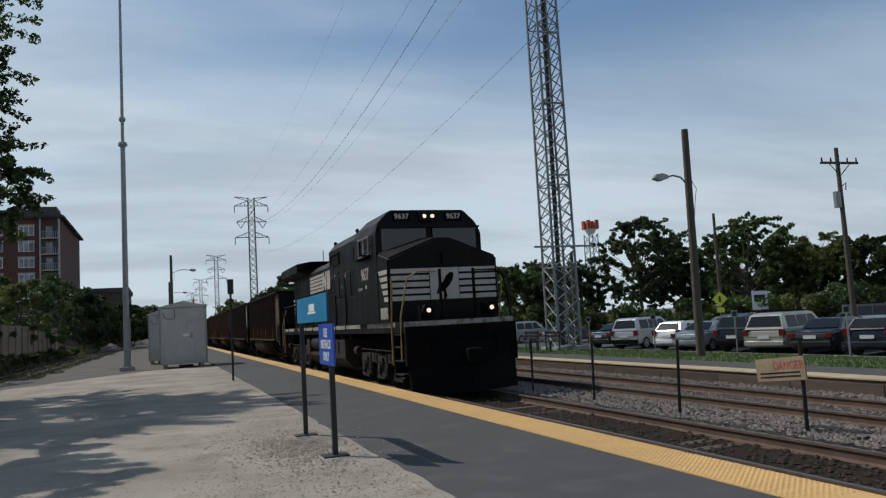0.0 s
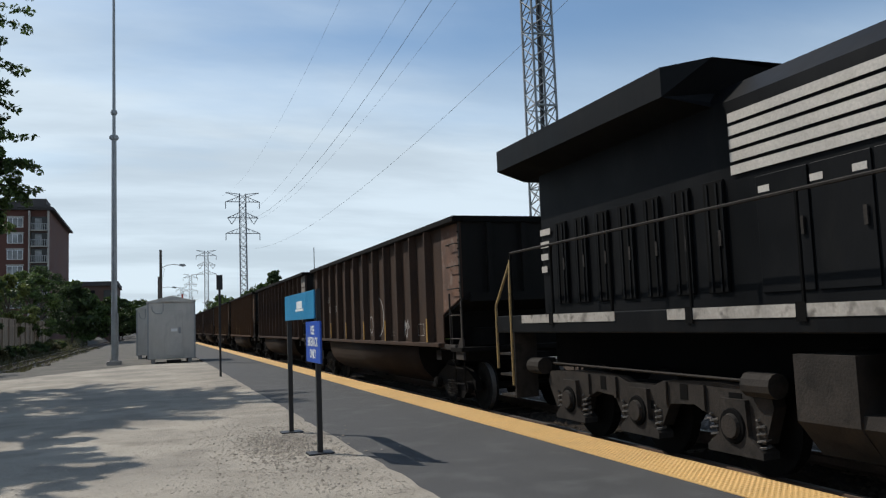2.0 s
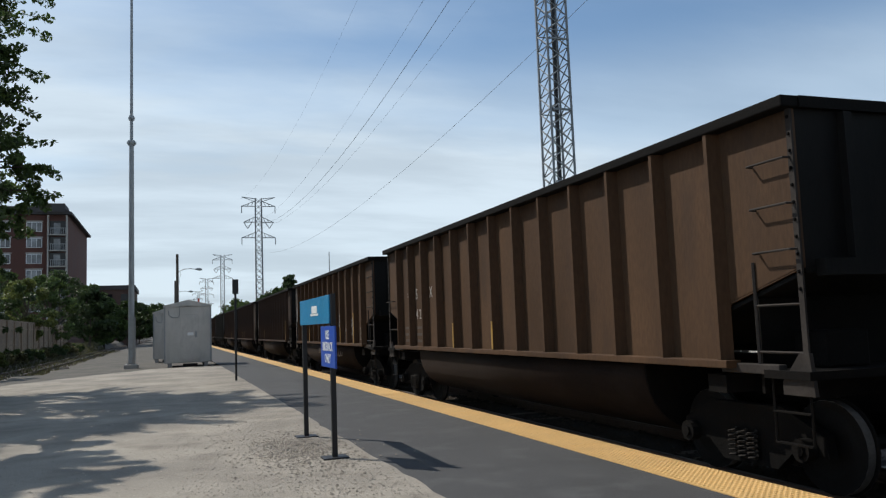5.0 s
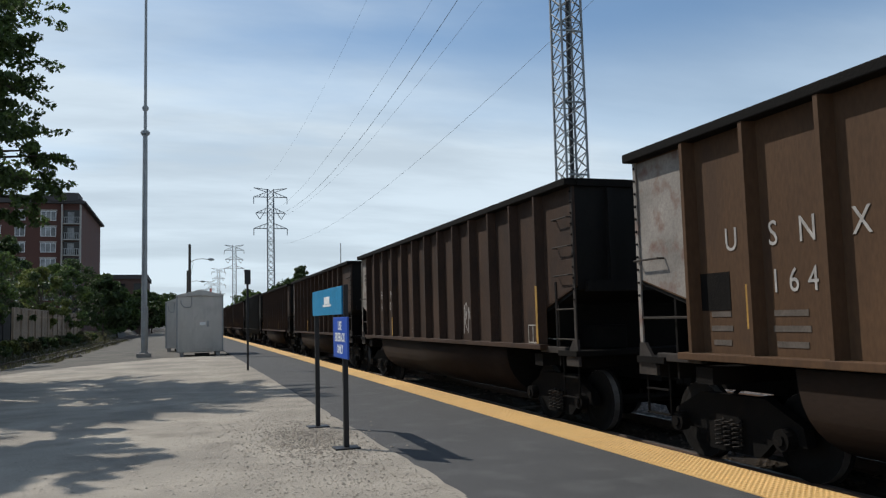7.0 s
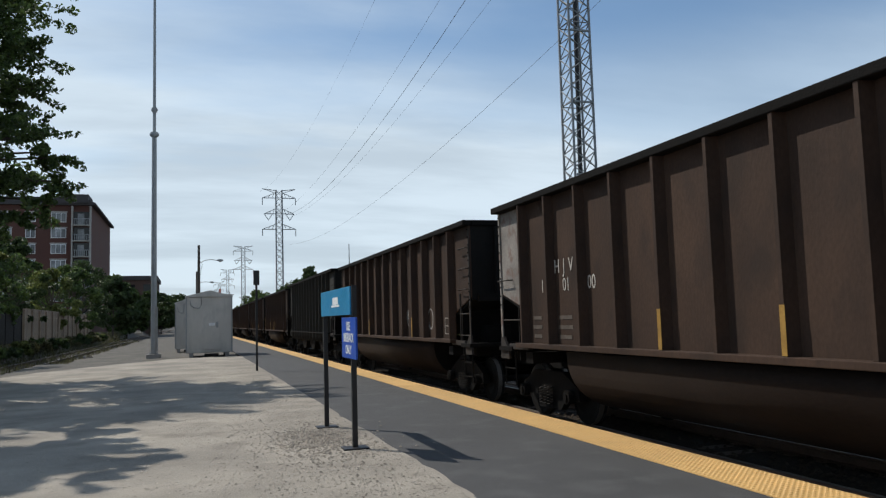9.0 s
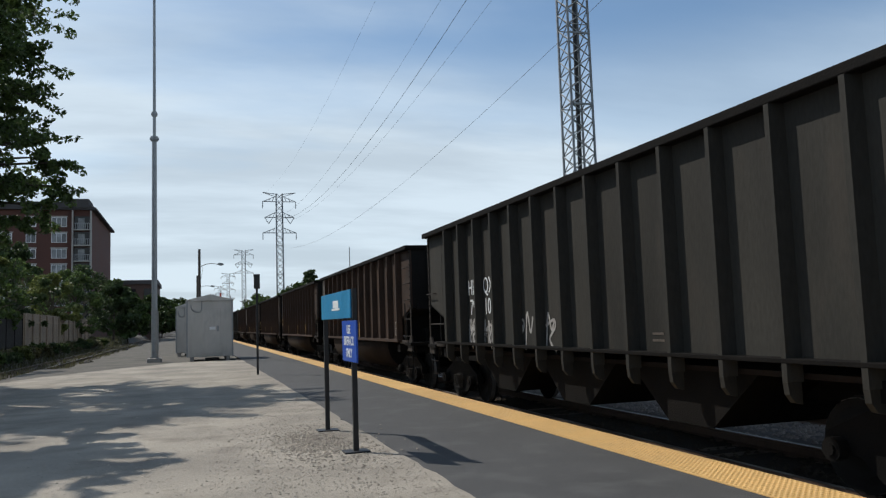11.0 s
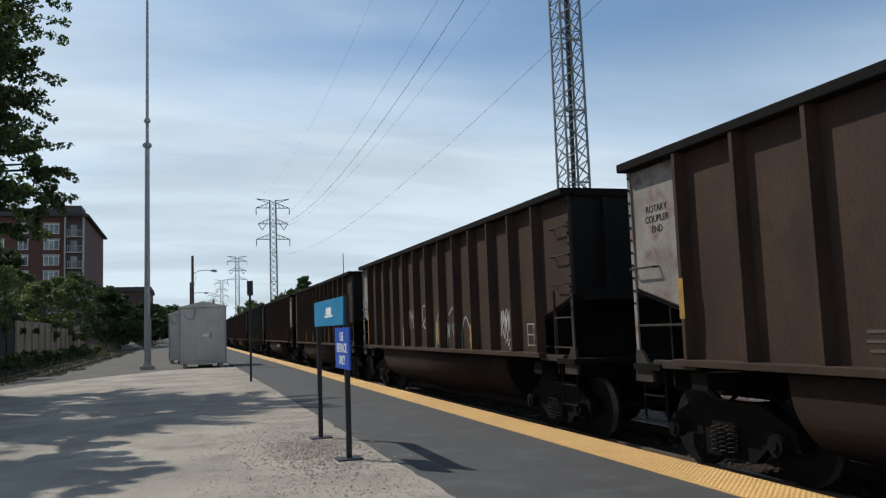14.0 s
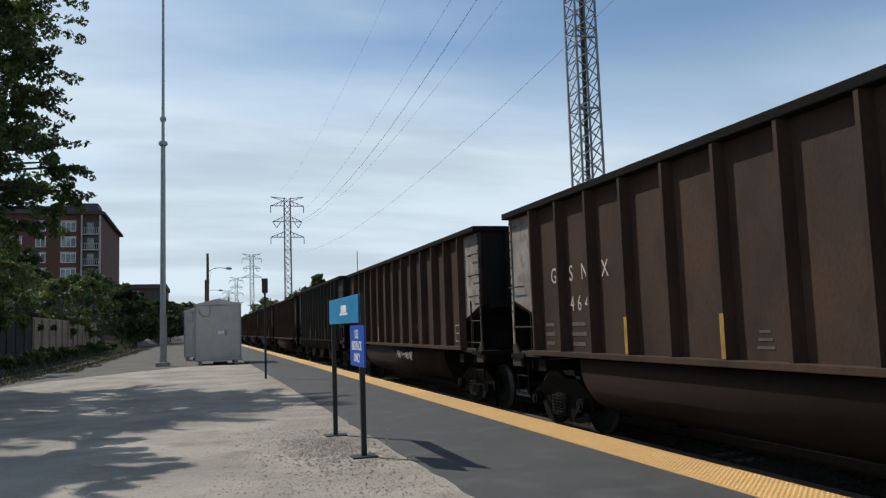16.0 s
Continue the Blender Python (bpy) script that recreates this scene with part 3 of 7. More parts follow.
    for y in (-0.06, L - 0.06):
        box(bm, -W + 0.052, W - 0.052, y, y + 0.12, H1 - 0.10, H1 + 0.013)
    part("top_chord", bm, CAR_GRIME_SHADE, car, "dark steel rim along the top")
    for s in (-1, 1):
        a, b = sorted((s * (W - 0.02), s * (W + 0.17)))
        part("side_sill", one_box(a, b, E - 0.12, L - E + 0.12, H0 - (0.05 if tub else 0.02), H0 + 0.03, bevel=0.008), paint if tub else CAR_GRIME_SHADE, car)
    # stakes with flanges; on the hopper car they run on below the sill and curl in
    bm = bmesh.new()
    if tub:
        prism(bm, [(-0.065, 0.0), (0.065, 0.0), (0.028, 0.145), (-0.028, 0.145)], H0 + 0.03, H1 - 0.10, axis="z")
    else:
        prism(bm, [(-0.07, 0.0), (0.07, 0.0), (0.035, 0.165), (-0.035, 0.165)], 1.10, H1 - 0.10, axis="z")
        prism(bm, [(0.0, 1.099), (0.165, 1.099), (0.15, 0.98), (0.09, 0.90), (0.0, 0.88)], -0.036, 0.036, axis="x")
    stake = None
    for i in range(stakes[2]):
        y = stakes[0] + stakes[1] * i
        for s in (-1, 1):
            m = pose(s * W, y, 0, 0, 0, 90 if s < 0 else -90)
            if stake is None:
                stake = part("stake", bm, paint, car)
                stake.matrix_basis = m
            else:
                shared("stake", stake.data, car, m)
    # coal load below the rim
    bm = bmesh.new()
    rows = []
    for j in range(21):
        y = 0.06 + (L - 0.12) * j / 20
        rows.append([bm.verts.new((x, y, 3.30 + 0.25 * (1 - (x / 1.29) ** 2) + 0.08 * noise.noise((x * 2, y, 7)))) for x in (-1.255, -0.95, -0.4, 0.2, 0.8, 1.255)])
    for a, b in zip(rows, rows[1:]):
        for i in range(5):
            bm.faces.new((a[i], a[i + 1], b[i + 1], b[i]))
    part("coal_load", bm, COAL, car, "heaped black coal")
    # underside: deep round tub, or flat floor with hoppers; centre sill
    bm = bmesh.new()
    if tub:
        arc = [(1.40 * abs(math.cos(t)) ** 0.75 * (1 if math.cos(t) > 0 else -1), 1.22 - 0.95 * math.sin(t) ** 0.85) for t in (math.pi * i / 20 for i in range(21))]
        prism(bm, arc, 2.72, L - 2.72)
        for y0, s in ((2.715, 1), (L - 2.715, -1)):
            end = bmesh.new()
            prism(end, [(x * 0.985, 1.22 - (1.22 - z) * 0.985) for x, z in arc], min(y0, y0 - s * 0.03), max(y0, y0 - s * 0.03))
            part("tub_end", end, CAR_GRIME_SHADE, car, "black end plate of the tub")
    else:
        box(bm, -W + 0.05, W - 0.05, E, L - E, 1.12, 1.18)
        for y in (4.4, 7.4, 10.3):
            hop = bmesh.new()
            prism(hop, [(y - 1.3, 1.119), (y + 1.3, 1.119), (y + 0.45, 0.45), (y - 0.45, 0.45)], -1.2, 1.2, axis="x")
            part("discharge_hopper", hop, CAR_GRIME_SHADE, car)
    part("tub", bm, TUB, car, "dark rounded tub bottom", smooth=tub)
    part("centre_sill", one_box(-0.24, 0.24, -0.45, L + 0.45, 0.78, 1.12), CAR_GRIME_SHADE, car)
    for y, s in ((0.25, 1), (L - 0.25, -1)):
        part("end_platform", one_box(-1.42, 1.42, y - 0.30, y + 0.30, 1.17, 1.25), CAR_GRIME_SHADE, car)
        part("end_sill", one_box(-1.2, 1.2, y - 0.10, y + 0.10, 0.98, 1.169), CAR_GRIME_SHADE, car)
        part("bulkhead", one_box(-W + 0.035, W - 0.035, min(y + s * 0.42, y + s * 0.46), max(y + s * 0.42, y + s * 0.46), 1.0, 1.96), CAR_GRIME_SHADE, car)
        part("brake_box", one_box(-0.9, -0.35, min(y, y + s * 0.7), max(y, y + s * 0.7), 1.251, 1.62, bevel=0.03), CAR_GRIME_SHADE, car)
        for x in (-1, 1):
            xa, xb = sorted((x * (W - 0.06), x * (W + 0.04)))
            part("end_bracket", one_box(xa, xb, min(y + s * 0.12, y + s * (E - 0.12)), max(y + s * 0.12, y + s * (E - 0.12)), 1.20, 1.30, bevel=0.01), LADDER, car)
    for y in (1.15, L - 1.45):
        part("body_bolster", one_box(-1.40, 1.40, y, y + 0.3, 0.98, 1.17), CAR_GRIME_SHADE, car)
    # leading end: three grab irons above a short ladder; trailing end: one grab iron and a full-width rung; stirrups under both
    X0 = W + 0.012
    for sx in (-1, 1):
        x = sx * X0
        for z in (3.28, 2.84, 2.40):
            part("grab_iron", rods([(x, 0.03, z), (x + sx * 0.085, 0.05, z), (x + sx * 0.085, 0.55, z), (x, 0.57, z)], 0.013, n=5), LADDER, car)
        bm = bmesh.new()
        rod(bm, (x, 0.66, 1.30), (x, 0.66, 2.32), 0.022, n=5)
        for z in (1.42, 1.88):
            rod(bm, (x, 0.02, z), (x, 0.68, z), 0.014, n=5)
        part("ladder", bm, LADDER, car)
        part("grab_iron", rods([(x, L - 0.02, 2.46), (x + sx * 0.085, L - 0.04, 2.46), (x + sx * 0.085, L - 0.56, 2.46), (x, L - 0.58, 2.46)], 0.014, n=5), LADDER, car)
        part("rung", rods([(x, L - 0.03, 1.73), (x, L - E, 1.73)], 0.016, n=5), LADDER, car)
        for y, s in ((0.05, 1), (L - 0.05, -1)):
            bm = bmesh.new()
            for dy in (0.0, 0.48):
                rod(bm, (x - sx * 0.03, y + s * dy, 0.54), (x - sx * 0.03, y + s * dy, 1.20), 0.016, n=5)
            for z in (0.54, 0.84):
                box(bm, min(x - sx * 0.06, x), max(x - sx * 0.06, x), min(y, y + s * 0.48), max(y, y + s * 0.48), z, z + 0.016)
            part("stirrup", bm, CAR_GRIME_SHADE, car, "bent steel stirrup step")
    for y, s in ((0, -1), (L, 1)):
        bm = bmesh.new()
        box(bm, -0.1, 0.1, min(y + s * 0.3, y + s * 0.75), max(y + s * 0.3, y + s * 0.75), 0.80, 1.0, bevel=0.02)
        box(bm, -0.17, 0.17, min(y + s * 0.68, y + s * 0.872), max(y + s * 0.68, y + s * 0.872), 0.74, 1.02, bevel=0.03)
        part("coupler", bm, CAR_GRIME_SHADE, car)
        bm = rods([(0.25, y, 0.85), (0.28, y + s * 0.4, 0.6), (0.26, y + s * 0.84, 0.52)], 0.03)
        part("brake_hose", bm, BLACK_FLAT, car)
    wheel_me = bearing_me = tread_me = None
    for c in (1.30, L - 1.30):
        truck = part("truck", one_box(-0.95, 0.95, c - 0.2, c + 0.2, 0.52, 0.78, bevel=0.02), CAR_GRIME_SHADE, car, "black bolster of the truck")
        for dy in (-0.89, 0.89):
            for s in (-1, 1):
                wm, brm = pose(s * 0.755, c + dy, 0.46, 0, 0, 0 if s < 0 else 180), pose(s * 1.06, c + dy, 0.46, 0, 0, 0 if s < 0 else 180)
                if wheel_me is None:
                    bm = bmesh.new()
                    rod(bm, (-0.06, 0, 0), (0.045, 0, 0), 0.46, n=24)
                    rod(bm, (-0.075, 0, 0), (-0.06, 0, 0), 0.30, 0.38, n=20)
                    rod(bm, (0.045, 0, 0), (0.075, 0, 0), 0.49, 0.485, n=24)
                    wheel = part("wheel", bm, WHEEL, truck)
                    wheel_me = wheel.data
                    wheel.matrix_basis = wm
                    bm = bmesh.new()
                    rod(bm, (-0.055, 0, 0), (0.035, 0, 0), 0.463, n=28)
                    tread = part("tread", bm, STEEL_DULL, truck, "bright worn wheel tread")
                    tread_me = tread.data
                    tread.matrix_basis = wm
                    bm = bmesh.new()
                    rod(bm, (0, 0, 0), (-0.12, 0, 0), 0.115, n=14)
                    rod(bm, (-0.12, 0, 0), (-0.145, 0, 0), 0.06, n=8)
                    bearing = part("bearing", bm, CAR_GRIME_SHADE, truck)
                    bearing_me = bearing.data
                    bearing.matrix_basis = brm
                else:
                    shared("wheel", wheel_me, truck, wm)
                    shared("tread", tread_me, truck, wm)["label"] = "bright worn wheel tread"
                    shared("bearing", bearing_me, truck, brm)
            bm = bmesh.new()
            rod(bm, (-1.0, c + dy, 0.46), (1.0, c + dy, 0.46), 0.075, n=8)
            part("axle", bm, WHEEL, truck)
        for s in (-1, 1):
            bm = bmesh.new()
            prism(bm, [(c - 1.12, 0.40), (c - 0.66, 0.40), (c - 0.42, 0.20), (c + 0.42, 0.20), (c + 0.66, 0.40), (c + 1.12, 0.40), (c + 1.08, 0.60), (c + 0.55, 0.84), (c - 0.55, 0.84), (c - 1.08, 0.60)], min(s * 0.93, s * 1.05), max(s * 0.93, s * 1.05), axis="x")
            part("side_frame", bm, CAR_GRIME_SHADE, truck)
            for dy in (-0.15, 0.0, 0.15):
                bm = rods([(s * 1.12 + 0.052 * math.cos(k * 1.05), c + dy + 0.052 * math.sin(k * 1.05), 0.26 + k * 0.0085) for k in range(37)], 0.013, n=4)
                part("spring", bm, GRIME, truck)
    return car


def side_mark(car, text, size, y, z, mat=None, stretch=0.85):
    lettering("marking", text, size, mat or WHITE_PAINT, car, pose(-CAR_W - 0.0065, y, z) @ SIDE, "faded white stencilled marking", stretch)


def reflector(car, y, z0, z1, w=0.10, x=-CAR_W - 0.1465):
    part("reflector", one_box(x - 0.002, x, y - w / 2, y + w / 2, z0, z1), REFLECTOR, car, "yellow reflective strip")


def stroke(car, curves, y, z, w, h, r=0.016, mat=None, label="white spray-painted scrawl", x=None):
    """Spray-painted lines on a side: each curve is a list of (u, v), u towards the car's front, v up, both in -1..1; drawn smooth."""
    bm = bmesh.new()
    x = -CAR_W - 0.0045 if x is None else x
    for n, curve in enumerate(curves):
        pts = []
        k = len(curve)
        for i in range(k - 1):
            p0, p1, p2, p3 = (Vector(curve[max(0, min(k - 1, i + j))]) for j in (-1, 0, 1, 2))
            for q in range(6):
                t = q / 6
                pts.append(0.5 * (2 * p1 + (p2 - p0) * t + (2 * p0 - 5 * p1 + 4 * p2 - p3) * t * t + (3 * p1 - p0 - 3 * p2 + p3) * t ** 3))
        pts.append(Vector(curve[-1]))
        side = []
        for i, p in enumerate(pts):
            d = pts[min(i + 1, len(pts) - 1)] - pts[max(i - 1, 0)]
            d = Vector((-d.x * w, d.y * h)).normalized()
            c = Vector((y - p.x * w, z + p.y * h))
            o = Vector((-d.y, d.x)) * r * (0.75 + 0.5 * math.sin(i * 1.7 + n) ** 2)
            side.append([bm.verts.new((x - 0.0004 * n - 0.00005 * (i % 9), (c + o * e).x, (c + o * e).y)) for e in (-1, 1)])
        for a, b in zip(side, side[1:]):
            bm.faces.new((a[0], b[0], b[1], a[1]))
    part("graffiti", bm, mat or CHALK, car, label)


LOOP = [[(math.cos(a) * 0.95, math.sin(a)) for a in (0.55 * k for k in range(13))]]
ARCH = [[(-0.9, -1), (-0.8, 0.2), (0, 0.95), (0.8, 0.2), (0.7, -0.5)]]


def tag_word(seed, letters):
    """A scrawled tag: tall crossing strokes and bows, letter by letter."""
    rnd = random.Random(seed)
    out = []
    for i in range(letters):
        u = -0.85 + 1.7 * i / max(1, letters - 1)
        e = 0.9 / letters
        out.append([(u - e + rnd.uniform(-.05, .05), rnd.uniform(-1, -0.5)), (u - e * 0.4, rnd.uniform(0.5, 1.0)), (u + e * 0.3, rnd.uniform(-0.2, 0.2)), (u + e, rnd.uniform(0.3, 0.8))])
        if rnd.random() < 0.7:
            out.append([(u - e, rnd.uniform(0.1, 0.5)), (u + e * 0.9, rnd.uniform(0.5, 0.9)), (u + e * 1.1, rnd.uniform(0, 0.3)), (u - e * 0.2, rnd.uniform(-0.3, 0)), (u + e * 1.2, rnd.uniform(-1, -0.6))])
    return out


def stencil_rows(car, y, widths, z0=1.42, step=0.155, h=0.06, mat=None):
    """Rows of small data stencils, as plain bars."""
    for i, w in enumerate(widths):
        z = z0 + i * step
        part("stencil", one_box(-CAR_W - 0.006, -CAR_W - 0.0005, y - w / 2, y + w / 2, z, z + h), mat or FADED, car, "small faded stencil bar")


def tally_box(car, y, z, w, h, cols=2, rows=2):
    """A white stencilled inspection panel of small squares."""
    bm = bmesh.new()
    x0, x1 = -CAR_W - 0.006, -CAR_W - 0.0005
    for i in range(cols + 1):
        yy = y - w / 2 + w * i / cols
        box(bm, x0, x1, yy - 0.012, yy + 0.012, z - h / 2, z + h / 2)
    for i in range(rows + 1):
        zz = z - h / 2 + h * i / rows
        box(bm, x0 - 0.001, x1, y - w / 2 - 0.012, y + w / 2 + 0.012, zz - 0.012, zz + 0.012)
    part("inspection_panel", bm, STRIPE_WHITE, car, "white stencilled box of inspection squares")


def make_locomotive():
    loco = empty("diesel_locomotive")
    B = BLACK_PAINT
    L = 21.3
    # frame and deck
    bm = one_box(-1.46, 1.46, 0.25, L - 0.05, 1.55, 1.825, bevel=0.015)
    part("deck", bm, B, loco)
    bm = one_box(-0.5, 0.5, 0.4, L - 0.4, 0.95, 1.55)
    part("centre_sill", bm, BLACK_FLAT, loco)
    for a, b in ((1.0, 3.9), (4.75, 9.0), (9.05, 12.0), (12.05, 16.4), (17.5, 20.2)):
        part("sill_stripe", one_box(-1.472, -1.4605, a, b, 1.70, 1.822), STRIPE_WHITE, loco, "chipped dirty white stripe along the deck edge")
    part("sill_stripe", one_box(-1.46, 1.46, 0.232, 0.248, 1.70, 1.822), STRIPE_WHITE, loco, "chipped dirty white stripe along the deck edge")
    # pilot and plough
    bm = bmesh.new()
    box(bm, -1.47, 1.47, 0.10, 0.24, 0.75, 1.695)
    lo = [(-1.42, 0.1), (-0.7, -0.28), (0, -0.42), (0.7, -0.28), (1.42, 0.1)]
    a = [bm.verts.new((x, y + 0.12, 1.25)) for x, y in lo]
    m = [bm.verts.new((x, y + 0.06, 0.7)) for x, y in lo]
    c = [bm.verts.new((x * 0.97, y - 0.1, 0.08)) for x, y in lo]
    for r0, r1 in ((a, m), (m, c)):
        for i in range(4):
            bm.faces.new((r0[i], r1[i], r1[i + 1], r0[i + 1]))
    back_v = [bm.verts.new((x, 0.2, z)) for x, z in ((-1.42, 1.25), (1.42, 1.25), (-1.38, 0.08), (1.38, 0.08))]
    bm.faces.new((a[0], a[1], a[2], a[3], a[4], back_v[1], back_v[0]))
    bm.faces.new((c[4], c[3], c[2], c[1], c[0], back_v[2], back_v[3]))
    bm.faces.new((a[0], back_v[0], back_v[2], c[0], m[0]))
    bm.faces.new((a[4], m[4], c[4], back_v[3], back_v[1]))
    part("plough", bm, BLACK_FLAT, loco, "black snow plough")
    bm = bmesh.new()
    box(bm, -0.14, 0.14, -0.55, 0.12, 0.80, 1.06, bevel=0.03)
    box(bm, -0.2, 0.2, -0.78, -0.5, 0.74, 1.12, bevel=0.05)
    part("coupler", bm, BLACK_FLAT, loco)
    for x in (-0.9, -0.65, 0.65, 0.9):
        part("air_hose", rods([(x, 0.08, 1.45), (x, -0.08, 1.30), (x * 0.95, -0.16, 1.0), (x * 0.85, -0.1, 0.8)], 0.028), BLACK_FLAT, loco)
    # nose: full width, gabled top that climbs to the windscreen
    bm = bmesh.new()
    f = [(-1.53, 1.22, 1.83), (1.53, 1.22, 1.83), (1.53, 1.22, 3.48), (0.22, 1.22, 4.0), (-0.22, 1.22, 4.0), (-1.53, 1.22, 3.48)]
    g = [(-1.54, 2.25, 1.83), (1.54, 2.25, 1.83), (1.54, 2.25, 3.72), (0.22, 2.25, 4.12), (-0.22, 2.25, 4.12), (-1.54, 2.25, 3.72)]
    fv, gv = [bm.verts.new(p) for p in f], [bm.verts.new(p) for p in g]
    bm.faces.new(fv)
    bm.faces.new(gv[::-1])
    for i in range(6):
        bm.faces.new((fv[i], gv[i], gv[(i + 1) % 6], fv[(i + 1) % 6]))
    bmesh.ops.recalc_face_normals(bm, faces=bm.faces[:])
    bmesh.ops.bevel(bm, geom=[e for e in bm.edges if abs(e.verts[0].co.z - e.verts[1].co.z) > 1 or min(v.co.z for v in e.verts) > 3], offset=0.05, segments=3, affect="EDGES")
    part("nose", bm, B, loco, smooth=False)
    # white stripes: front, and slanting back on the sides
    for i in range(5):
        z0 = 2.37 + i * 0.178
        z1 = z0 + 0.118
        for a, b in ((-1.46, -0.42), (0.42, 1.46)):
            part("nose_stripe", one_box(a, b, 1.2085, 1.2195, z0, z1), WHITE_PAINT, loco, "white painted nose stripe")
        k = 0.36 + i * 0.115
        for x in (-1.545, 1.542):
            bm = bmesh.new()
            prism(bm, [(1.28, z0), (1.28 + k * 0.93, z0), (1.28 + k * 1.08, z1), (1.28, z1)], x, x + 0.004, axis="x")
            part("side_stripe", bm, WHITE_PAINT, loco, "white stripe wrapping round the nose")
    part("nose_panel", one_box(-0.40, 0.40, 1.202, 1.2185, 2.37, 3.20), WHITE_PAINT, loco, "white square emblem panel")
    bm = bmesh.new()
    prism(bm, [(0.17, 3.08), (0.26, 3.05), (0.24, 2.9), (0.12, 2.72), (0.02, 2.62), (0.06, 2.45), (0.0, 2.34), (-0.05, 2.38), (-0.04, 2.55), (-0.13, 2.62), (-0.2, 2.5), (-0.24, 2.52), (-0.17, 2.72), (-0.02, 2.86), (0.06, 3.0)], 1.195, 1.2015)
    part("emblem", bm, BLACK_FLAT, loco, "plain dark emblem shape")
    part("battery_panel", one_box(-1.547, -1.543, 1.34, 2.05, 1.92, 2.22), STRIPE_WHITE, loco, "pale bare patch by the nose")
    bm = bmesh.new()
    box(bm, -0.38, 0.38, 1.19, 1.217, 1.9, 2.34, bevel=0.002)
    part("nose_door", bm, B, loco)
    part("nose_grip", one_box(-0.05, 0.05, 1.13, 1.218, 3.3, 3.62), B, loco)
    # handrails across the front
    for s in (-1, 1):
        part("front_rail", rods([(s * 0.45, 0.3, 1.83), (s * 0.45, 0.3, 3.05), (s * 1.05, 0.3, 3.05), (s * 1.30, 0.34, 2.9), (s * 1.48, 0.42, 1.95), (s * 1.50, 0.42, 0.9)], 0.022), RAIL_YELLOW if s < 0 else BLACK_FLAT, loco, "bent steel grab rail")
        part("front_post", rods([(s * 0.45, 0.28, 1.83), (s * 0.45, 0.28, 3.1)], 0.04), BLACK_FLAT, loco)
        part("stair_rail", rods([(s * 1.50, 1.22, 0.75), (s * 1.50, 1.22, 1.8), (s * 1.52, 0.98, 2.7), (s * 1.52, 1.02, 2.95)], 0.022), RAIL_YELLOW, loco, "yellow stair rail")
        well = part("step_well", one_box(min(s * 1.02, s * 1.07), max(s * 1.02, s * 1.07), 0.30, 1.25, 0.5, 1.55), BLACK_FLAT, loco)
        for z in (0.50, 0.84, 1.18, 1.50):
            part("step", one_box(min(s * 1.08, s * 1.46), max(s * 1.08, s * 1.46), 0.50, 1.18, z, z + 0.035), GRIME, well, "worn steel step")
        part("step_side", one_box(min(s * 1.08, s * 1.47), max(s * 1.08, s * 1.47), 1.2, 1.24, 0.42, 1.55), B, loco)
    # ditch lights
    for s in (-1, 1):
        bm = bmesh.new()
        rod(bm, (s * 0.84, 0.12, 2.08), (s * 0.84, 0.42, 2.08), 0.15, n=16)
        box(bm, s * 0.84 - 0.17, s * 0.84 + 0.17, 0.30, 0.46, 1.826, 2.19)
        light = part("ditch_light", bm, BLACK_FLAT, loco)
        bm = bmesh.new()
        rod(bm, (s * 0.84, 0.105, 2.08), (s * 0.84, 0.118, 2.08), 0.055, n=16)
        part("lens", bm, LAMP, light, "glowing headlamp lens")
    # cab
    bm = bmesh.new()
    prof = [(-1.54, 1.83), (1.54, 1.83), (1.54, 4.26), (1.44, 4.56), (1.08, 4.91), (-1.08, 4.91), (-1.44, 4.56), (-1.54, 4.26)]
    prism(bm, prof, 2.26, 4.9)
    for v in bm.verts:
        if v.co.y < 3 and v.co.z > 4.3:
            v.co.y += 0.10
    bmesh.ops.bevel(bm, geom=[e for e in bm.edges if min(v.co.z for v in e.verts) > 4], offset=0.03, segments=2, affect="EDGES")
    cab = part("cab", bm, B, loco)
    for s in (-1, 1):
        bm = bmesh.new()
        a, b = sorted((s * 0.10, s * 1.38))
        prism(bm, [(a, 3.76 if s < 0 else 4.13), (b, 4.13 if s < 0 else 3.76), (b, 4.38), (a, 4.38)], 2.245, 2.258)
        part("windscreen", bm, CAB_GLASS, cab, "dark raked windscreen")
        a, b = sorted((s * 0.50, s * 1.02))
        board = part("number_board", one_box(a, b, 2.315, 2.34, 4.60, 4.84), BLACK_FLAT, cab, "black number board with pale lit digits")
        lettering("number", "9637", 0.21, NUM_BOARD, board, pose((a + b) / 2, 2.312, 4.72) @ FRONT, "", 1.0, 0.001, 0.004)
    bm = bmesh.new()
    box(bm, -0.26, 0.26, 2.24, 2.345, 4.58, 4.86, bevel=0.02)
    part("headlight_box", bm, B, cab)
    for x in (-0.115, 0.115):
        bm = bmesh.new()
        rod(bm, (x, 2.225, 4.72), (x, 2.238, 4.72), 0.055, n=16)
        part("headlight", bm, LAMP, cab, "glowing twin headlight")
    bm = bmesh.new()
    box(bm, -1.50, 1.50, 2.22, 2.33, 4.40, 4.44)
    part("sunshade", bm, B, cab)
    for y0, y1 in ((3.02, 3.58), (3.64, 4.22)):
        fr = bmesh.new()
        for a, b, c, d in ((y0, y1, 3.74, 3.78), (y0, y1, 4.24, 4.28), (y0, y0 + 0.04, 3.78, 4.24), (y1 - 0.04, y1, 3.78, 4.24)):
            prism(fr, [(a, c), (b, c), (b, d), (a, d)], -1.575, -1.541, axis="x")
        win = part("window_frame", fr, STEEL, cab, "bare metal sliding window frame")
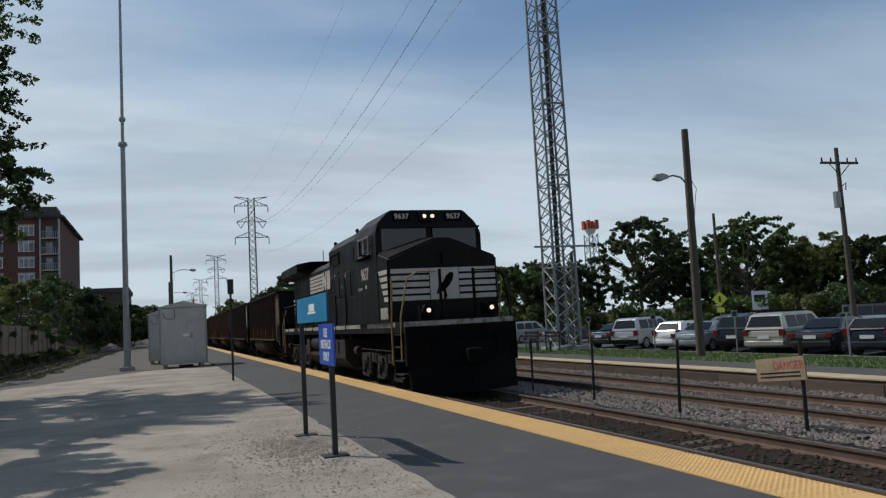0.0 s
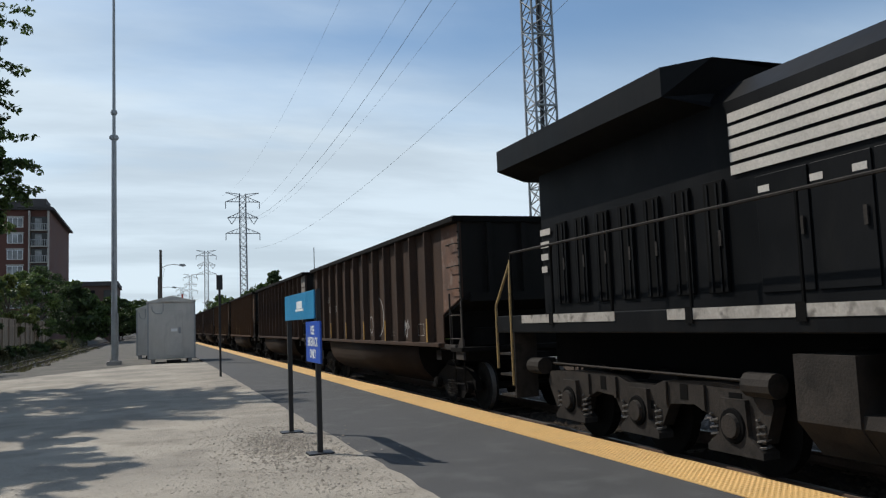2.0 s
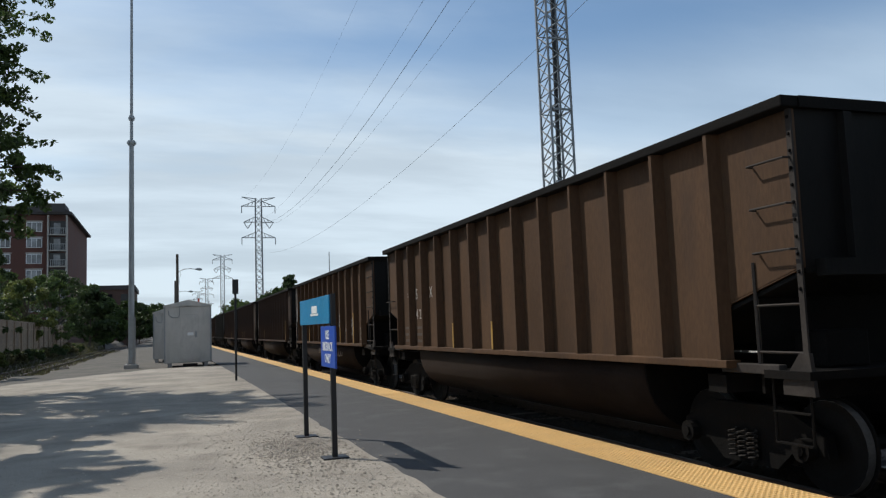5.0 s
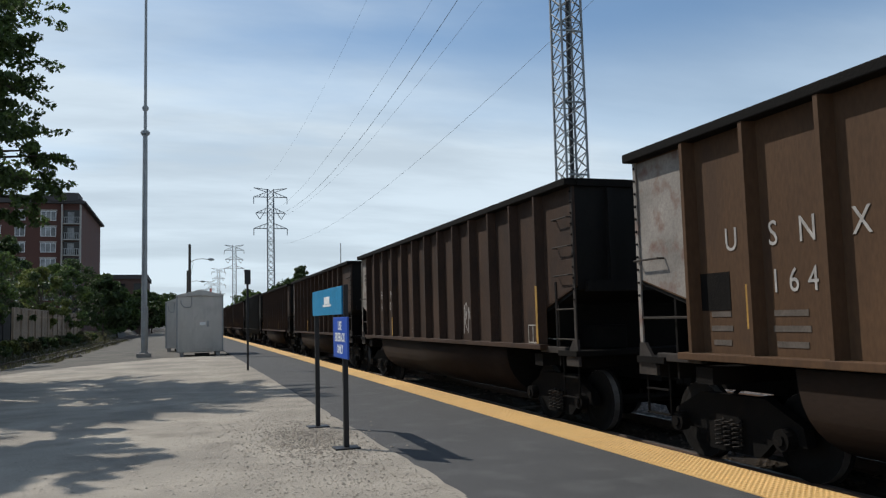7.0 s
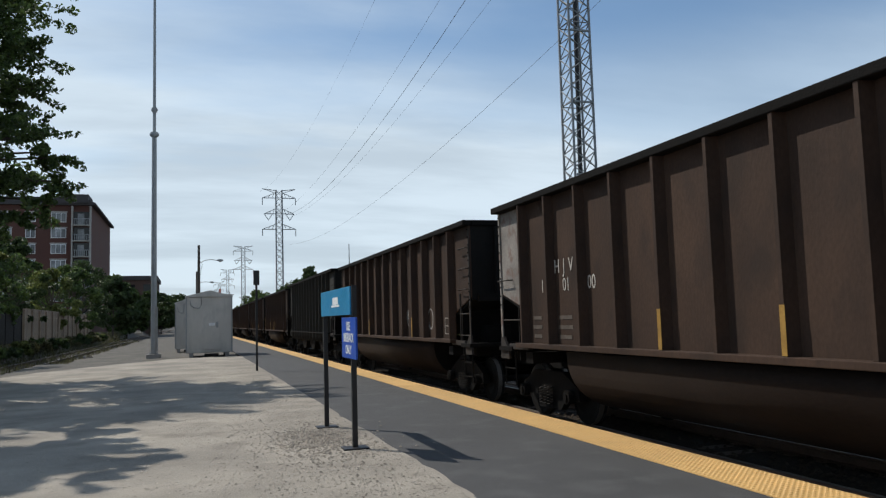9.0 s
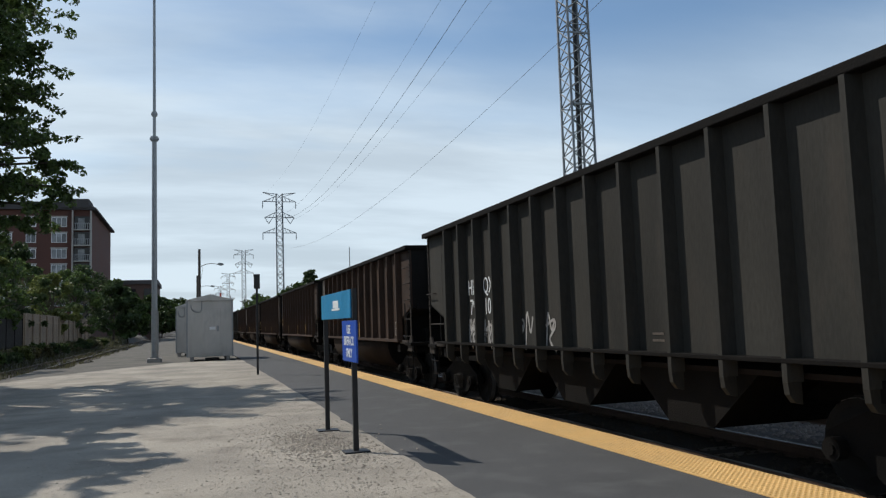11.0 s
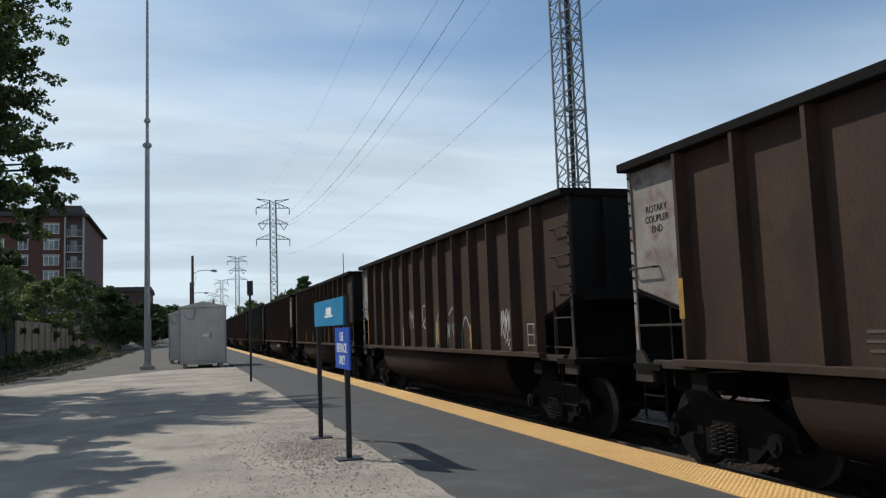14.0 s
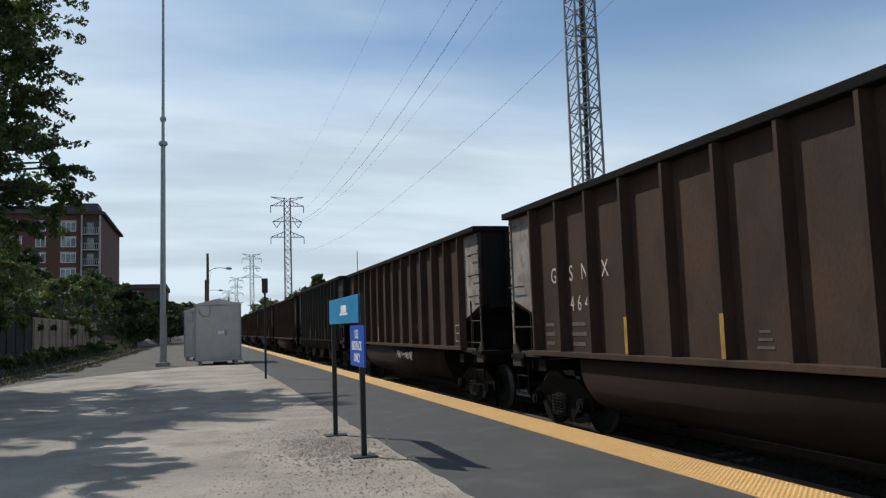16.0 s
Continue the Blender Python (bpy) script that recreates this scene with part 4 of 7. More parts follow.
        part("pane", one_box(-1.556, -1.542, y0 + 0.04, y1 - 0.04, 3.78, 4.24), CAB_GLASS, win)
    part("quarter_window", one_box(-1.552, -1.541, 2.62, 2.90, 3.72, 4.25), CAB_GLASS, cab)
    bm = bmesh.new()
    box(bm, -1.86, -1.82, 2.86, 2.9, 3.72, 4.1, bevel=0.01)
    box(bm, -1.85, -1.55, 2.93, 3.0, 3.70, 3.74)
    part("mirror", bm, BLACK_FLAT, cab)
    part("arm_rest", one_box(-1.68, -1.541, 3.0, 4.2, 3.66, 3.72, bevel=0.02), BLACK_FLAT, cab)
    lettering("road_number", "9637", 0.46, WHITE_PAINT, cab, pose(-1.545, 3.63, 3.22) @ SIDE, "white painted road number", 0.95, 0.002, 0.010)
    lettering("class_mark", "D9-40CW", 0.13, WHITE_PAINT, cab, pose(-1.545, 4.25, 2.83) @ SIDE, "", 0.95)
    part("mark_bar", one_box(-1.547, -1.543, 3.45, 3.62, 2.83, 2.93), WHITE_PAINT, cab, "small white stencil bar")
    bm = bmesh.new()
    rod(bm, (-0.5, 3.2, 4.70), (0.5, 3.2, 4.70), 0.02, n=6)
    for x in (-0.5, 0.0, 0.5):
        rod(bm, (x, 3.2, 4.6), (x, 3.2, 4.74), 0.025, n=6)
    box(bm, -0.35, 0.35, 3.4, 4.2, 4.65, 4.74, bevel=0.02)
    part("roof_fittings", bm, BLACK_FLAT, cab)
    # long hood: tall part, engine part, radiator part
    W = 0.96
    bm = bmesh.new()
    prism(bm, [(-1.16, 1.83), (1.16, 1.83), (1.16, 4.55), (0.9, 4.84), (-0.9, 4.84), (-1.16, 4.55)], 4.902, 10.55)
    part("tall_hood", bm, B, loco)
    bm = bmesh.new()
    prism(bm, [(-W, 1.83), (W, 1.83), (W, 4.10), (0.66, 4.38), (-0.66, 4.38), (-W, 4.10)], 10.552, 20.35)
    part("engine_hood", bm, B, loco)
    bm = bmesh.new()
    prism(bm, [(-W - 0.001, 4.10), (W + 0.001, 4.10), (1.46, 4.26), (1.46, 4.61), (0.9, 4.70), (-0.9, 4.70), (-1.46, 4.61), (-1.46, 4.26)], 16.26, 20.9)
    for q in bm.verts:
        if q.co.y < 17 and abs(q.co.x) < 1.2:
            q.co.y -= 0.24
    part("radiator_housing", bm, B, loco, "flared black radiator housing")
    for y0, y1, z0, z1 in ((8.75, 10.25, 3.98, 4.40), (5.75, 6.5, 3.82, 4.36)):
        fr = bmesh.new()
        for a, b, c, d in ((y0, y1, z0, z0 + 0.04), (y0, y1, z1 - 0.04, z1), (y0, y0 + 0.04, z0, z1), (y1 - 0.04, y1, z0, z1)):
            box(fr, -1.195, -1.1605, a, b, c, d)
        grille = part("intake_grille", fr, B, loco, "black framed intake grille")
        bars = bmesh.new()
        box(bars, -1.166, -1.161, y0, y1, z0, z1)
        part("screen", bars, BLACK_FLAT, grille)
    # doors along the hood
    door = None
    ys = [11.0 + 0.74 * i for i in range(6)] + [15.9 + 0.6 * i for i in range(7)]
    for i, y in enumerate(ys):
        if i < 6:
            bm = one_box(-W - 0.022, -W - 0.0005, y, y + 0.70, 1.95, 3.18, bevel=0.006)
        else:
            bm = one_box(-W - 0.03, -W - 0.0005, y, y + 0.34, 1.98, 3.25, bevel=0.006)
        d = part("hood_door", bm, B if i < 6 else BLACK_FLAT, loco)
        if i >= 6:
            for dy in (0.0, 0.09, 0.25):
                part("rib", one_box(-W - 0.046, -W - 0.031, y + dy, y + dy + 0.03, 2.0, 3.22), B, d)
        bm = bmesh.new()
        box(bm, -W - 0.05, -W - 0.03, y + 0.06, y + 0.10, 2.5, 2.68)
        part("latch", bm, GRIME, d)
    for y in (5.2, 6.1, 7.1, 8.0, 8.9, 9.7):
        part("hood_door", one_box(-1.182, -1.1605, y, y + 0.74, 2.80, 3.70, bevel=0.006), B, loco)
    bm = one_box(-1.40, -1.161, 4.95, 10.0, 1.83, 2.72, bevel=0.02)
    locker = part("side_locker", bm, B, loco)
    for y in (7.45,):
        bm = bmesh.new()
        for i in range(5):
            box(bm, -1.412, -1.401, y, y + 0.5, 2.10 + i * 0.072, 2.13 + i * 0.072)
        part("louvre", bm, GRIME, locker)
    bm = bmesh.new()
    rod(bm, (0, 12.4, 4.3), (0, 12.4, 4.66), 0.62, n=20)
    part("exhaust_chimney", bm, BLACK_FLAT, loco)
    for y in (10.75, 11.0, 11.25):
        bm = bmesh.new()
        rod(bm, (-0.55, y, 4.30), (-0.55, y, 4.52), 0.07, n=10)
        part("roof_vent", bm, BLACK_FLAT, loco)
    for a, b in (((-0.9, 10.4, 4.7), (-0.9, 10.5, 4.9)), ((-0.8, 7.2, 4.8), (-0.8, 7.4, 4.98))):
        bm = bmesh.new()
        rod(bm, a, b, 0.07, n=8)
        part("air_horn", bm, BLACK_FLAT, loco)
    # emblem on the hood, as plain shapes
    for i in range(5):
        z0 = 3.26 + i * 0.146
        part("hood_stripe", one_box(-W - 0.027, -W - 0.0245, 12.9 - i * 0.01, 15.75, z0, z0 + 0.105), WHITE_PAINT, loco, "white stripe of the hood emblem")
    for k, sh in enumerate(([(12.95, 3.26), (12.72, 3.26), (12.62, 3.62), (12.45, 3.26), (12.2, 3.26), (12.02, 3.97), (12.26, 3.97), (12.38, 3.58), (12.56, 3.97), (12.80, 3.97)], [(12.06, 3.26), (11.4, 3.26), (11.25, 3.97), (11.92, 3.97)])):
        bm = bmesh.new()
        prism(bm, sh, -W - 0.029, -W - 0.0255, axis="x")
        part("hood_emblem", bm, WHITE_PAINT, loco, "white block shape of the hood emblem")
    rnd = random.Random(2)
    for row, (ya, yb, z0, z1) in enumerate(((11.15, 12.9, 2.78, 3.02), (10.85, 12.88, 2.46, 2.70))):
        y = ya
        while y < yb - 0.1:
            w = rnd.uniform(0.16, 0.2)
            part("name_bar", one_box(-W - 0.027, -W - 0.0245, y, y + w, z0, z1), WHITE_PAINT, loco, "white bar in place of a painted name")
            y += w + 0.06
    for y, z, w, h in ((7.75, 3.42, 0.13, 0.2), (9.5, 3.50, 0.1, 0.16), (5.25, 3.95, 0.2, 0.36), (10.2, 3.52, 0.07, 0.12), (8.35, 3.1, 0.1, 0.1)):
        lab = part("notice", one_box(-1.189, -1.1845, y, y + w, z, z + h), STRIPE_WHITE, loco, "small white notice plate")
        part("notice_band", one_box(-1.191, -1.1895, y, y + w, z, z + h * 0.4), SIGN_RED, lab, "red band")
    for y in (14.0, 14.5, 15.2):
        part("stencil", one_box(-W - 0.027, -W - 0.0235, y, y + 0.16, 3.0, 3.07), WHITE_PAINT, loco)
    for i in range(4):
        part("end_stripe", one_box(-W - 0.034, -W - 0.031, 20.0 + 0.05 * i, 20.34, 3.1 - 0.2 * i, 3.2 - 0.2 * i), WHITE_PAINT, loco, "white stripe at the hood's end")
    # handrails along the deck
    part("handrail", rods([(-1.43, 20.6, 2.85), (-1.43, 9.25, 2.88), (-1.43, 8.7, 3.48), (-1.43, 4.95, 3.52)], 0.02), GRIME, loco, "dull steel handrail")
    post = None
    for y in (20.6, 19.2, 17.6, 16.0, 14.4, 12.9, 11.4, 9.9, 8.4, 6.8):
        if post is None:
            post = part("handrail_post", rods([(-1.43, 0, 1.83), (-1.43, 0, 2.86)], 0.022), BLACK_FLAT, loco)
            post.location.y = y
        else:
            shared("handrail_post", post.data, loco, pose(0, y, 0))
    for y in (19.2, 16.0, 14.4, 12.9, 11.4, 9.9, 8.4, 6.8):
        part("post_bracket", one_box(-1.482, -1.4725, y - 0.06, y + 0.06, 1.66, 1.84), BLACK_FLAT, loco)
    for s in (-1, 1):
        part("rear_stair_rail", rods([(s * 1.46, 20.62, 0.7), (s * 1.46, 20.62, 2.3), (s * 1.40, 20.7, 2.75)], 0.024), RAIL_YELLOW, loco, "yellow stair rail")
        part("rear_stair_rail", rods([(s * 1.46, 21.2, 0.95), (s * 1.46, 21.2, 2.0), (s * 1.30, 20.9, 2.75)], 0.024), RAIL_YELLOW, loco, "yellow stair rail")
        bm = bmesh.new()
        for z in (0.50, 0.84, 1.18):
            box(bm, min(s * 1.05, s * 1.45), max(s * 1.05, s * 1.45), 20.62, 21.15, z, z + 0.035)
        box(bm, min(s * 1.05, s * 1.45), max(s * 1.05, s * 1.45), 20.55, 20.6, 0.5, 1.55)
        part("rear_steps", bm, GRIME, loco)
    # fuel tank with the air reservoirs in its side
    bm = bmesh.new()
    prism(bm, [(-1.42, 1.36), (1.42, 1.36), (1.42, 0.75), (1.15, 0.42), (-1.15, 0.42), (-1.42, 0.75)], 7.25, 8.75)
    prism(bm, [(-1.38, 0.86), (1.42, 0.86), (1.42, 0.75), (1.15, 0.42), (-1.15, 0.42), (-1.40, 0.75)], 8.752, 13.9)
    prism(bm, [(-1.42, 1.36), (1.42, 1.36), (1.42, 0.75), (1.15, 0.42), (-1.15, 0.42), (-1.42, 0.75)], 13.902, 14.6)
    box(bm, -0.8, 1.4, 8.76, 13.89, 0.862, 1.50)
    part("fuel_tank", bm, GRIME, loco, "dusty grey fuel tank")
    for y0, y1 in ((9.30, 11.1), (11.7, 13.7)):
        bm = bmesh.new()
        rod(bm, (-1.16, y0 + 0.12, 1.20), (-1.16, y1 - 0.12, 1.20), 0.27, n=40)
        rod(bm, (-1.16, y0, 1.20), (-1.16, y0 + 0.12, 1.20), 0.16, 0.27, n=40)
        rod(bm, (-1.16, y1 - 0.12, 1.20), (-1.16, y1, 1.20), 0.27, 0.16, n=40)
        for y in (y0 + 0.35, y1 - 0.35):
            rod(bm, (-1.16, y - 0.02, 1.20), (-1.16, y + 0.02, 1.20), 0.28, n=40)
        part("air_reservoir", bm, GRIME, loco, "grey cylindrical air reservoir", smooth=False)
    bm = bmesh.new()
    rod(bm, (-1.3, 7.9, 1.40), (-1.3, 8.3, 1.52), 0.05)
    rod(bm, (-1.2, 7.3, 1.36), (-1.2, 7.3, 1.55), 0.07)
    rod(bm, (-1.43, 8.2, 0.9), (-1.43, 8.2, 1.3), 0.03)
    part("filler", bm, GRIME, loco)
    # trucks
    for axles in ((1.75, 3.52, 5.30), (15.7, 17.45, 19.2)):
        mid = axles[1]
        truck = part("truck", one_box(-0.9, 0.9, mid - 2.1, mid + 2.1, 0.70, 0.92, bevel=0.02), BLACK_FLAT, loco, "black truck frame")
        for y in axles:
            for s in (-1, 1):
                bm = bmesh.new()
                rod(bm, (s * 0.69, y, 0.53), (s * 0.82, y, 0.53), 0.53, n=24)
                part("wheel", bm, WHEEL, truck)
            bm = bmesh.new()
            rod(bm, (-1.0, y, 0.53), (1.0, y, 0.53), 0.09, n=8)
            part("axle", bm, WHEEL, truck)
        for s in (-1, 1):
            x0, x1 = sorted((s * 1.02, s * 1.18))
            bm = bmesh.new()
            prism(bm, [(mid - 2.3, 0.80), (mid - 2.25, 0.95), (mid - 1.45, 1.0), (mid - 0.5, 0.97), (mid - 0.3, 0.90), (mid + 0.3, 0.90), (mid + 0.5, 0.97), (mid + 1.5, 1.0), (mid + 2.4, 0.95), (mid + 2.5, 0.80), (mid + 2.25, 0.42), (mid + 1.45, 0.42), (mid + 1.35, 0.62), (mid + 1.05, 0.73), (mid + 0.6, 0.70), (mid + 0.42, 0.42), (mid - 0.42, 0.42), (mid - 0.6, 0.70), (mid - 1.05, 0.73), (mid - 1.35, 0.62), (mid - 1.45, 0.42), (mid - 2.15, 0.42)], x0, x1, axis="x")
            part("side_frame", bm, GRIME, truck, "cast grey truck frame")
            for y in axles:
                bm = bmesh.new()
                x2, x3 = sorted((s * 1.03, s * 1.24))
                prism(bm, [(y - 0.20, 0.85), (y + 0.20, 0.85), (y + 0.22, 0.48), (y + 0.42, 0.34), (y + 0.42, 0.27), (y - 0.42, 0.27), (y - 0.42, 0.34), (y - 0.22, 0.48)], x2, x3, axis="x")
                jb = part("journal_box", bm, GRIME, truck)
                bm = bmesh.new()
                rod(bm, (s * 1.2405, y, 0.57), (s * 1.262, y, 0.57), 0.19, 0.18, n=18)
                part("bearing_ring", bm, BLACK_FLAT, jb)
                bm = bmesh.new()
                rod(bm, (s * 1.263, y, 0.57), (s * 1.30, y, 0.57), 0.135, 0.12, n=16)
                part("bearing_cap", bm, GRIME, jb)
                for dy in (-0.36, 0.36):
                    bm = rods([(s * 1.16 + 0.06 * math.cos(k * 1.05), y + dy + 0.06 * math.sin(k * 1.05), 0.34 + k * 0.012) for k in range(28)], 0.016, n=5)
                    part("coil_spring", bm, STEEL_DULL, jb)
            for y, z, h, w in ((mid - 0.88, 0.86, 0.09, 0.07), (mid + 0.88, 0.86, 0.09, 0.07), (mid - 1.75, 0.84, 0.07, 0.1), (mid, 0.66, 0.05, 0.28)):
                part("frame_hole", one_box(min(s * 1.1805, s * 1.186), max(s * 1.1805, s * 1.186), y - w, y + w, z - h, z + h), BLACK_FLAT, truck)
            for y in (mid - 1.25, mid - 0.55, mid + 0.55, mid + 1.25):
                part("frame_rib", one_box(min(s * 1.1805, s * 1.215), max(s * 1.1805, s * 1.215), y - 0.025, y + 0.025, 0.68, 0.96), GRIME, truck)
            bm = bmesh.new()
            for y in (mid - 2.2, mid + 2.75):
                rod(bm, (s * 1.20, y - 0.2, 1.02), (s * 1.20, y + 0.2, 1.02), 0.13, n=12)
            rod(bm, (s * 1.22, mid - 2.2, 1.05), (s * 1.22, mid + 2.2, 1.08), 0.018, n=5)
            part("brake_cylinder", bm, GRIME, truck)
    return tagged(loco, "black freight diesel locomotive with white nose stripes, headlights lit", "locomotive")


LAMP = glow("lit_headlamp", (1.0, 0.80, 0.64), 1.1)
NUM_BOARD = glow("lit_number_digits", (0.34, 0.36, 0.30), 0.12)
TRAIN = []
loco = make_locomotive()
TRAIN.append((loco, START))

WIDE = (1.75, 1.0727, 12)  # first stake, pitch and number on the cars with wider bays
gond = {"brown": make_gondola(CAR_BROWN, CAR_BROWN, CAR_BROWN), "rust": make_gondola(CAR_BROWN, RUST, CAR_BROWN, H1=3.80, stakes=WIDE), "gold": make_gondola(CAR_GOLD, CAR_GOLD, CAR_GOLD), "gold_pale": make_gondola(CAR_GOLD, CAR_GOLD, PALE_END), "dark": make_gondola(HOPPER_BLACK, HOPPER_BLACK, HOPPER_BLACK, tub=False, H1=3.95, stakes=(1.38, 0.97, 13)), "pale": make_gondola(CAR_BROWN, CAR_BROWN, PALE_END), "pale_wide": make_gondola(CAR_BROWN, CAR_BROWN, PALE_END, stakes=WIDE), "pale_front": make_gondola(CAR_BROWN, PALE_END, CAR_BROWN)}
KINDS = ["rust", "pale_front", "gold", "gold_pale", "pale", "pale_wide", "brown", "dark", "pale", "pale", "pale", "pale", "pale_front"]
LABELS = {"brown": "weathered brown steel bathtub coal gondola", "rust": "brown bathtub coal gondola with rusty orange end panel", "gold": "sun-faded tan-brown bathtub coal gondola", "gold_pale": "tan-brown bathtub coal gondola with a pale peeling end panel", "dark": "sooty black coal hopper car", "pale": "brown bathtub coal gondola with chalky pale end panels", "pale_wide": "brown bathtub coal gondola with a bleached end panel", "pale_front": "brown bathtub coal gondola with a peeling pale front panel"}
used = set()
for i in range(34):
    kind = KINDS[i] if i < len(KINDS) else ("brown", "pale", "brown", "dark", "brown")[i % 5]
    if kind in used:
        car = copy_thing(gond[kind], Matrix())
    else:
        car = gond[kind]
        used.add(kind)
    tagged(car, LABELS[kind], "coal car", "cars of the coal train")
    TRAIN.append((car, FIRST_CAR + CAR_PITCH * i))


def dress_cars():
    """Stencils, reflectors and scrawls that set the cars apart; made after the copies, so that each car has its own."""
    cars = [c for c, _ in TRAIN[1:]]
    stakes = [1.12 + 1.0358 * k for k in range(13)]
    wide = [WIDE[0] + WIDE[1] * k for k in range(WIDE[2])]
    gap = lambda k: (stakes[k] + stakes[k + 1]) / 2
    for car, word, number in ((2, "GSNX", "427"), (3, "USNX", "164"), (8, "USNX", "680"), (11, "GSNX", "464")):
        tone = CHALK if car == 3 else None
        for ch, y in zip(word, (12.92, 12.28, 11.82, 11.18)):
            side_mark(cars[car], ch, 0.36, y, 2.55, tone)
        for ch, dy in zip(number, (0.25, 0.0, -0.25)):
            side_mark(cars[car], ch, 0.34, 12.03 + dy, 2.07, tone)
    for ch, y in zip("HJV", (12.33, 12.08, 11.84)):
        side_mark(cars[5], ch, 0.32, y, 2.57)
        side_mark(cars[0], ch, 0.32, y - 0.03, 2.60, CHALK)
    for car, bits in ((5, (("1", 12.90), ("01", 12.02), ("00", 11.19))), (0, (("1", 12.94), ("02", 12.07), ("71", 11.18)))):
        for text, y in bits:
            side_mark(cars[car], text, 0.30, y, 2.27, CHALK if car == 0 else None)
    for text, y, z in (("HL", 12.06, 2.49), ("MX", 10.95, 2.47), ("141", 12.04, 2.14), ("0", 11.14, 2.15), ("15", 10.80, 2.13)):
        side_mark(cars[4], text, 0.34, y, z, CHALK, 0.75)
    for text, y, z in (("HE", 11.66, 2.46), ("QX", 10.70, 2.47), ("79", 11.60, 2.05), ("106", 10.66, 2.05)):
        side_mark(cars[7], text, 0.46, y, z, SIGN_WHITE, 0.8)
    for car in (4, 9):
        for text, z in (("ROTARY", 3.19), ("COUPLER", 3.06), ("END", 2.93)):
            lettering("end_notice", text, 0.125, CAR_GRIME_SHADE, cars[car], pose(-CAR_W - 0.0065, 14.16, z) @ SIDE, "dark stencilled words on the end panel", 0.95)
    for k, text in enumerate(("LT WT 59300", "LD LMT 203700", "CAPT 200000")):
        a, b = text.rsplit(" ", 1)
        side_mark(cars[4], a, 0.11, 12.13, 1.35 + k * 0.175, FADED)
        side_mark(cars[4], b, 0.12, 10.86, 1.35 + k * 0.175, FADED)
    part("paint_patch", one_box(-CAR_W - 0.0055, -CAR_W - 0.0005, 12.98, 13.55, 1.80, 2.22), CAR_GRIME_SHADE, cars[3], "dark overpainted patch")
    long = {(3, 1.69), (4, 0.93), (8, 13.2), (9, 13.27), (10, 13.26)}
    for car, ys in ((0, (11.4, 9.26, 7.13, 4.97, 2.1)), (2, (9.25, 7.1)), (3, (10.1, 7.67, 6.57, 4.6, 1.69, 12.65)), (4, (0.93, 10.3)), (5, (9.3, 7.1)), (6, (13.4, 9.5, 4.3)), (8, (13.2, 9.6, 7.55, 6.55)), (9, (10.1, 6.5, 3.57, 13.27)), (10, (13.26, 9.85, 6.85, 3.86)), (11, (10.3, 8.15, 4.0))):
        for y in ys:
            k = min(wide if car in (0, 5) else stakes, key=lambda q: abs(q - y))
            if car == 3 and y > 12:
                reflector(cars[car], y, 1.60, 2.07, 0.17, -CAR_W - 0.006)
            elif (car, y) == (9, 13.27):
                reflector(cars[car], k, 1.80, 2.27, 0.10)
            elif (car, y) == (10, 6.85):
                reflector(cars[car], y, 1.42, 1.92, 0.12, -CAR_W - 0.006)
            else:
                reflector(cars[car], k, 1.34, 2.28 if (car, y) in long else 1.84, 0.075)
    rnd = random.Random(11)
    for n, car in enumerate(cars[:20]):
        for k in range(0, 13):
            if rnd.random() < 0.1 and n > 11:
                reflector(car, stakes[k], 1.36, 1.36 + rnd.choice((0.45, 0.5, 0.6)), 0.09)
        for k in range(1, 11):
            if rnd.random() < 0.2:
                stencil_rows(car, gap(k), [rnd.uniform(0.12, 0.3) for _ in range(rnd.randint(1, 3))], 1.45, 0.085, 0.03)
        if n in (2, 3, 5, 8, 11):
            stencil_rows(car, 12.1, (0.42, 0.5, 0.46))
            stencil_rows(car, 13.15, (0.3, 0.36, 0.33))
        if n in (1, 3, 4, 6, 8, 11, 12, 14):
            (tally_box(car, 1.56, 1.62, 0.52, 0.36) if n != 4 else tally_box(car, 1.51, 1.49, 0.52, 0.29, 3, 1))
    # first car: a hoop crossed by a long hook, a small ring beside it, and two small tags
    stroke(cars[0], [[(math.cos(a), math.sin(a)) for a in (2.2 - 0.5 * k for k in range(13))]], 6.05, 1.94, 0.48, 0.50, 0.022)
    stroke(cars[0], [[(-0.6, 0.9), (0.0, 1.0), (0.2, 0.2), (0.1, -0.7), (-0.3, -1.0), (-0.5, -0.6)]], 6.44, 1.72, 0.12, 0.34, 0.022)
    stroke(cars[0], LOOP, 6.80, 1.74, 0.17, 0.22, 0.018)
    stroke(cars[0], tag_word(5, 3), 3.7, 1.62, 0.26, 0.22)
    tally_box(cars[0], 2.56, 1.60, 0.42, 0.25, 1, 1)
    stroke(cars[3], tag_word(9, 3), 2.82, 1.84, 0.38, 0.42, 0.017)
    stroke(cars[3], [[(-1, 1), (-0.5, -0.8), (0.1, -0.9), (0.4, 0.9), (0.7, 0.2), (1, 0.1)]], 5.03, 2.12, 0.26, 0.24)
    stroke(cars[3], ARCH, 3.92, 1.55, 0.22, 0.26)
    stroke(cars[3], [[(-1, 0.5), (-0.9, -0.5), (-0.5, -0.5), (-0.3, 0.6), (-0.2, -0.5), (0.3, -0.5), (0.4, 0.6), (0.5, -0.4), (0.9, -0.3), (1, 0.6)]], 4.9, 0.95, 0.55, 0.12, 0.016, FADED, x=-1.408)
    stroke(cars[3], tag_word(31, 4), 8.4, 0.98, 0.42, 0.12, 0.013, FADED, x=-1.408)
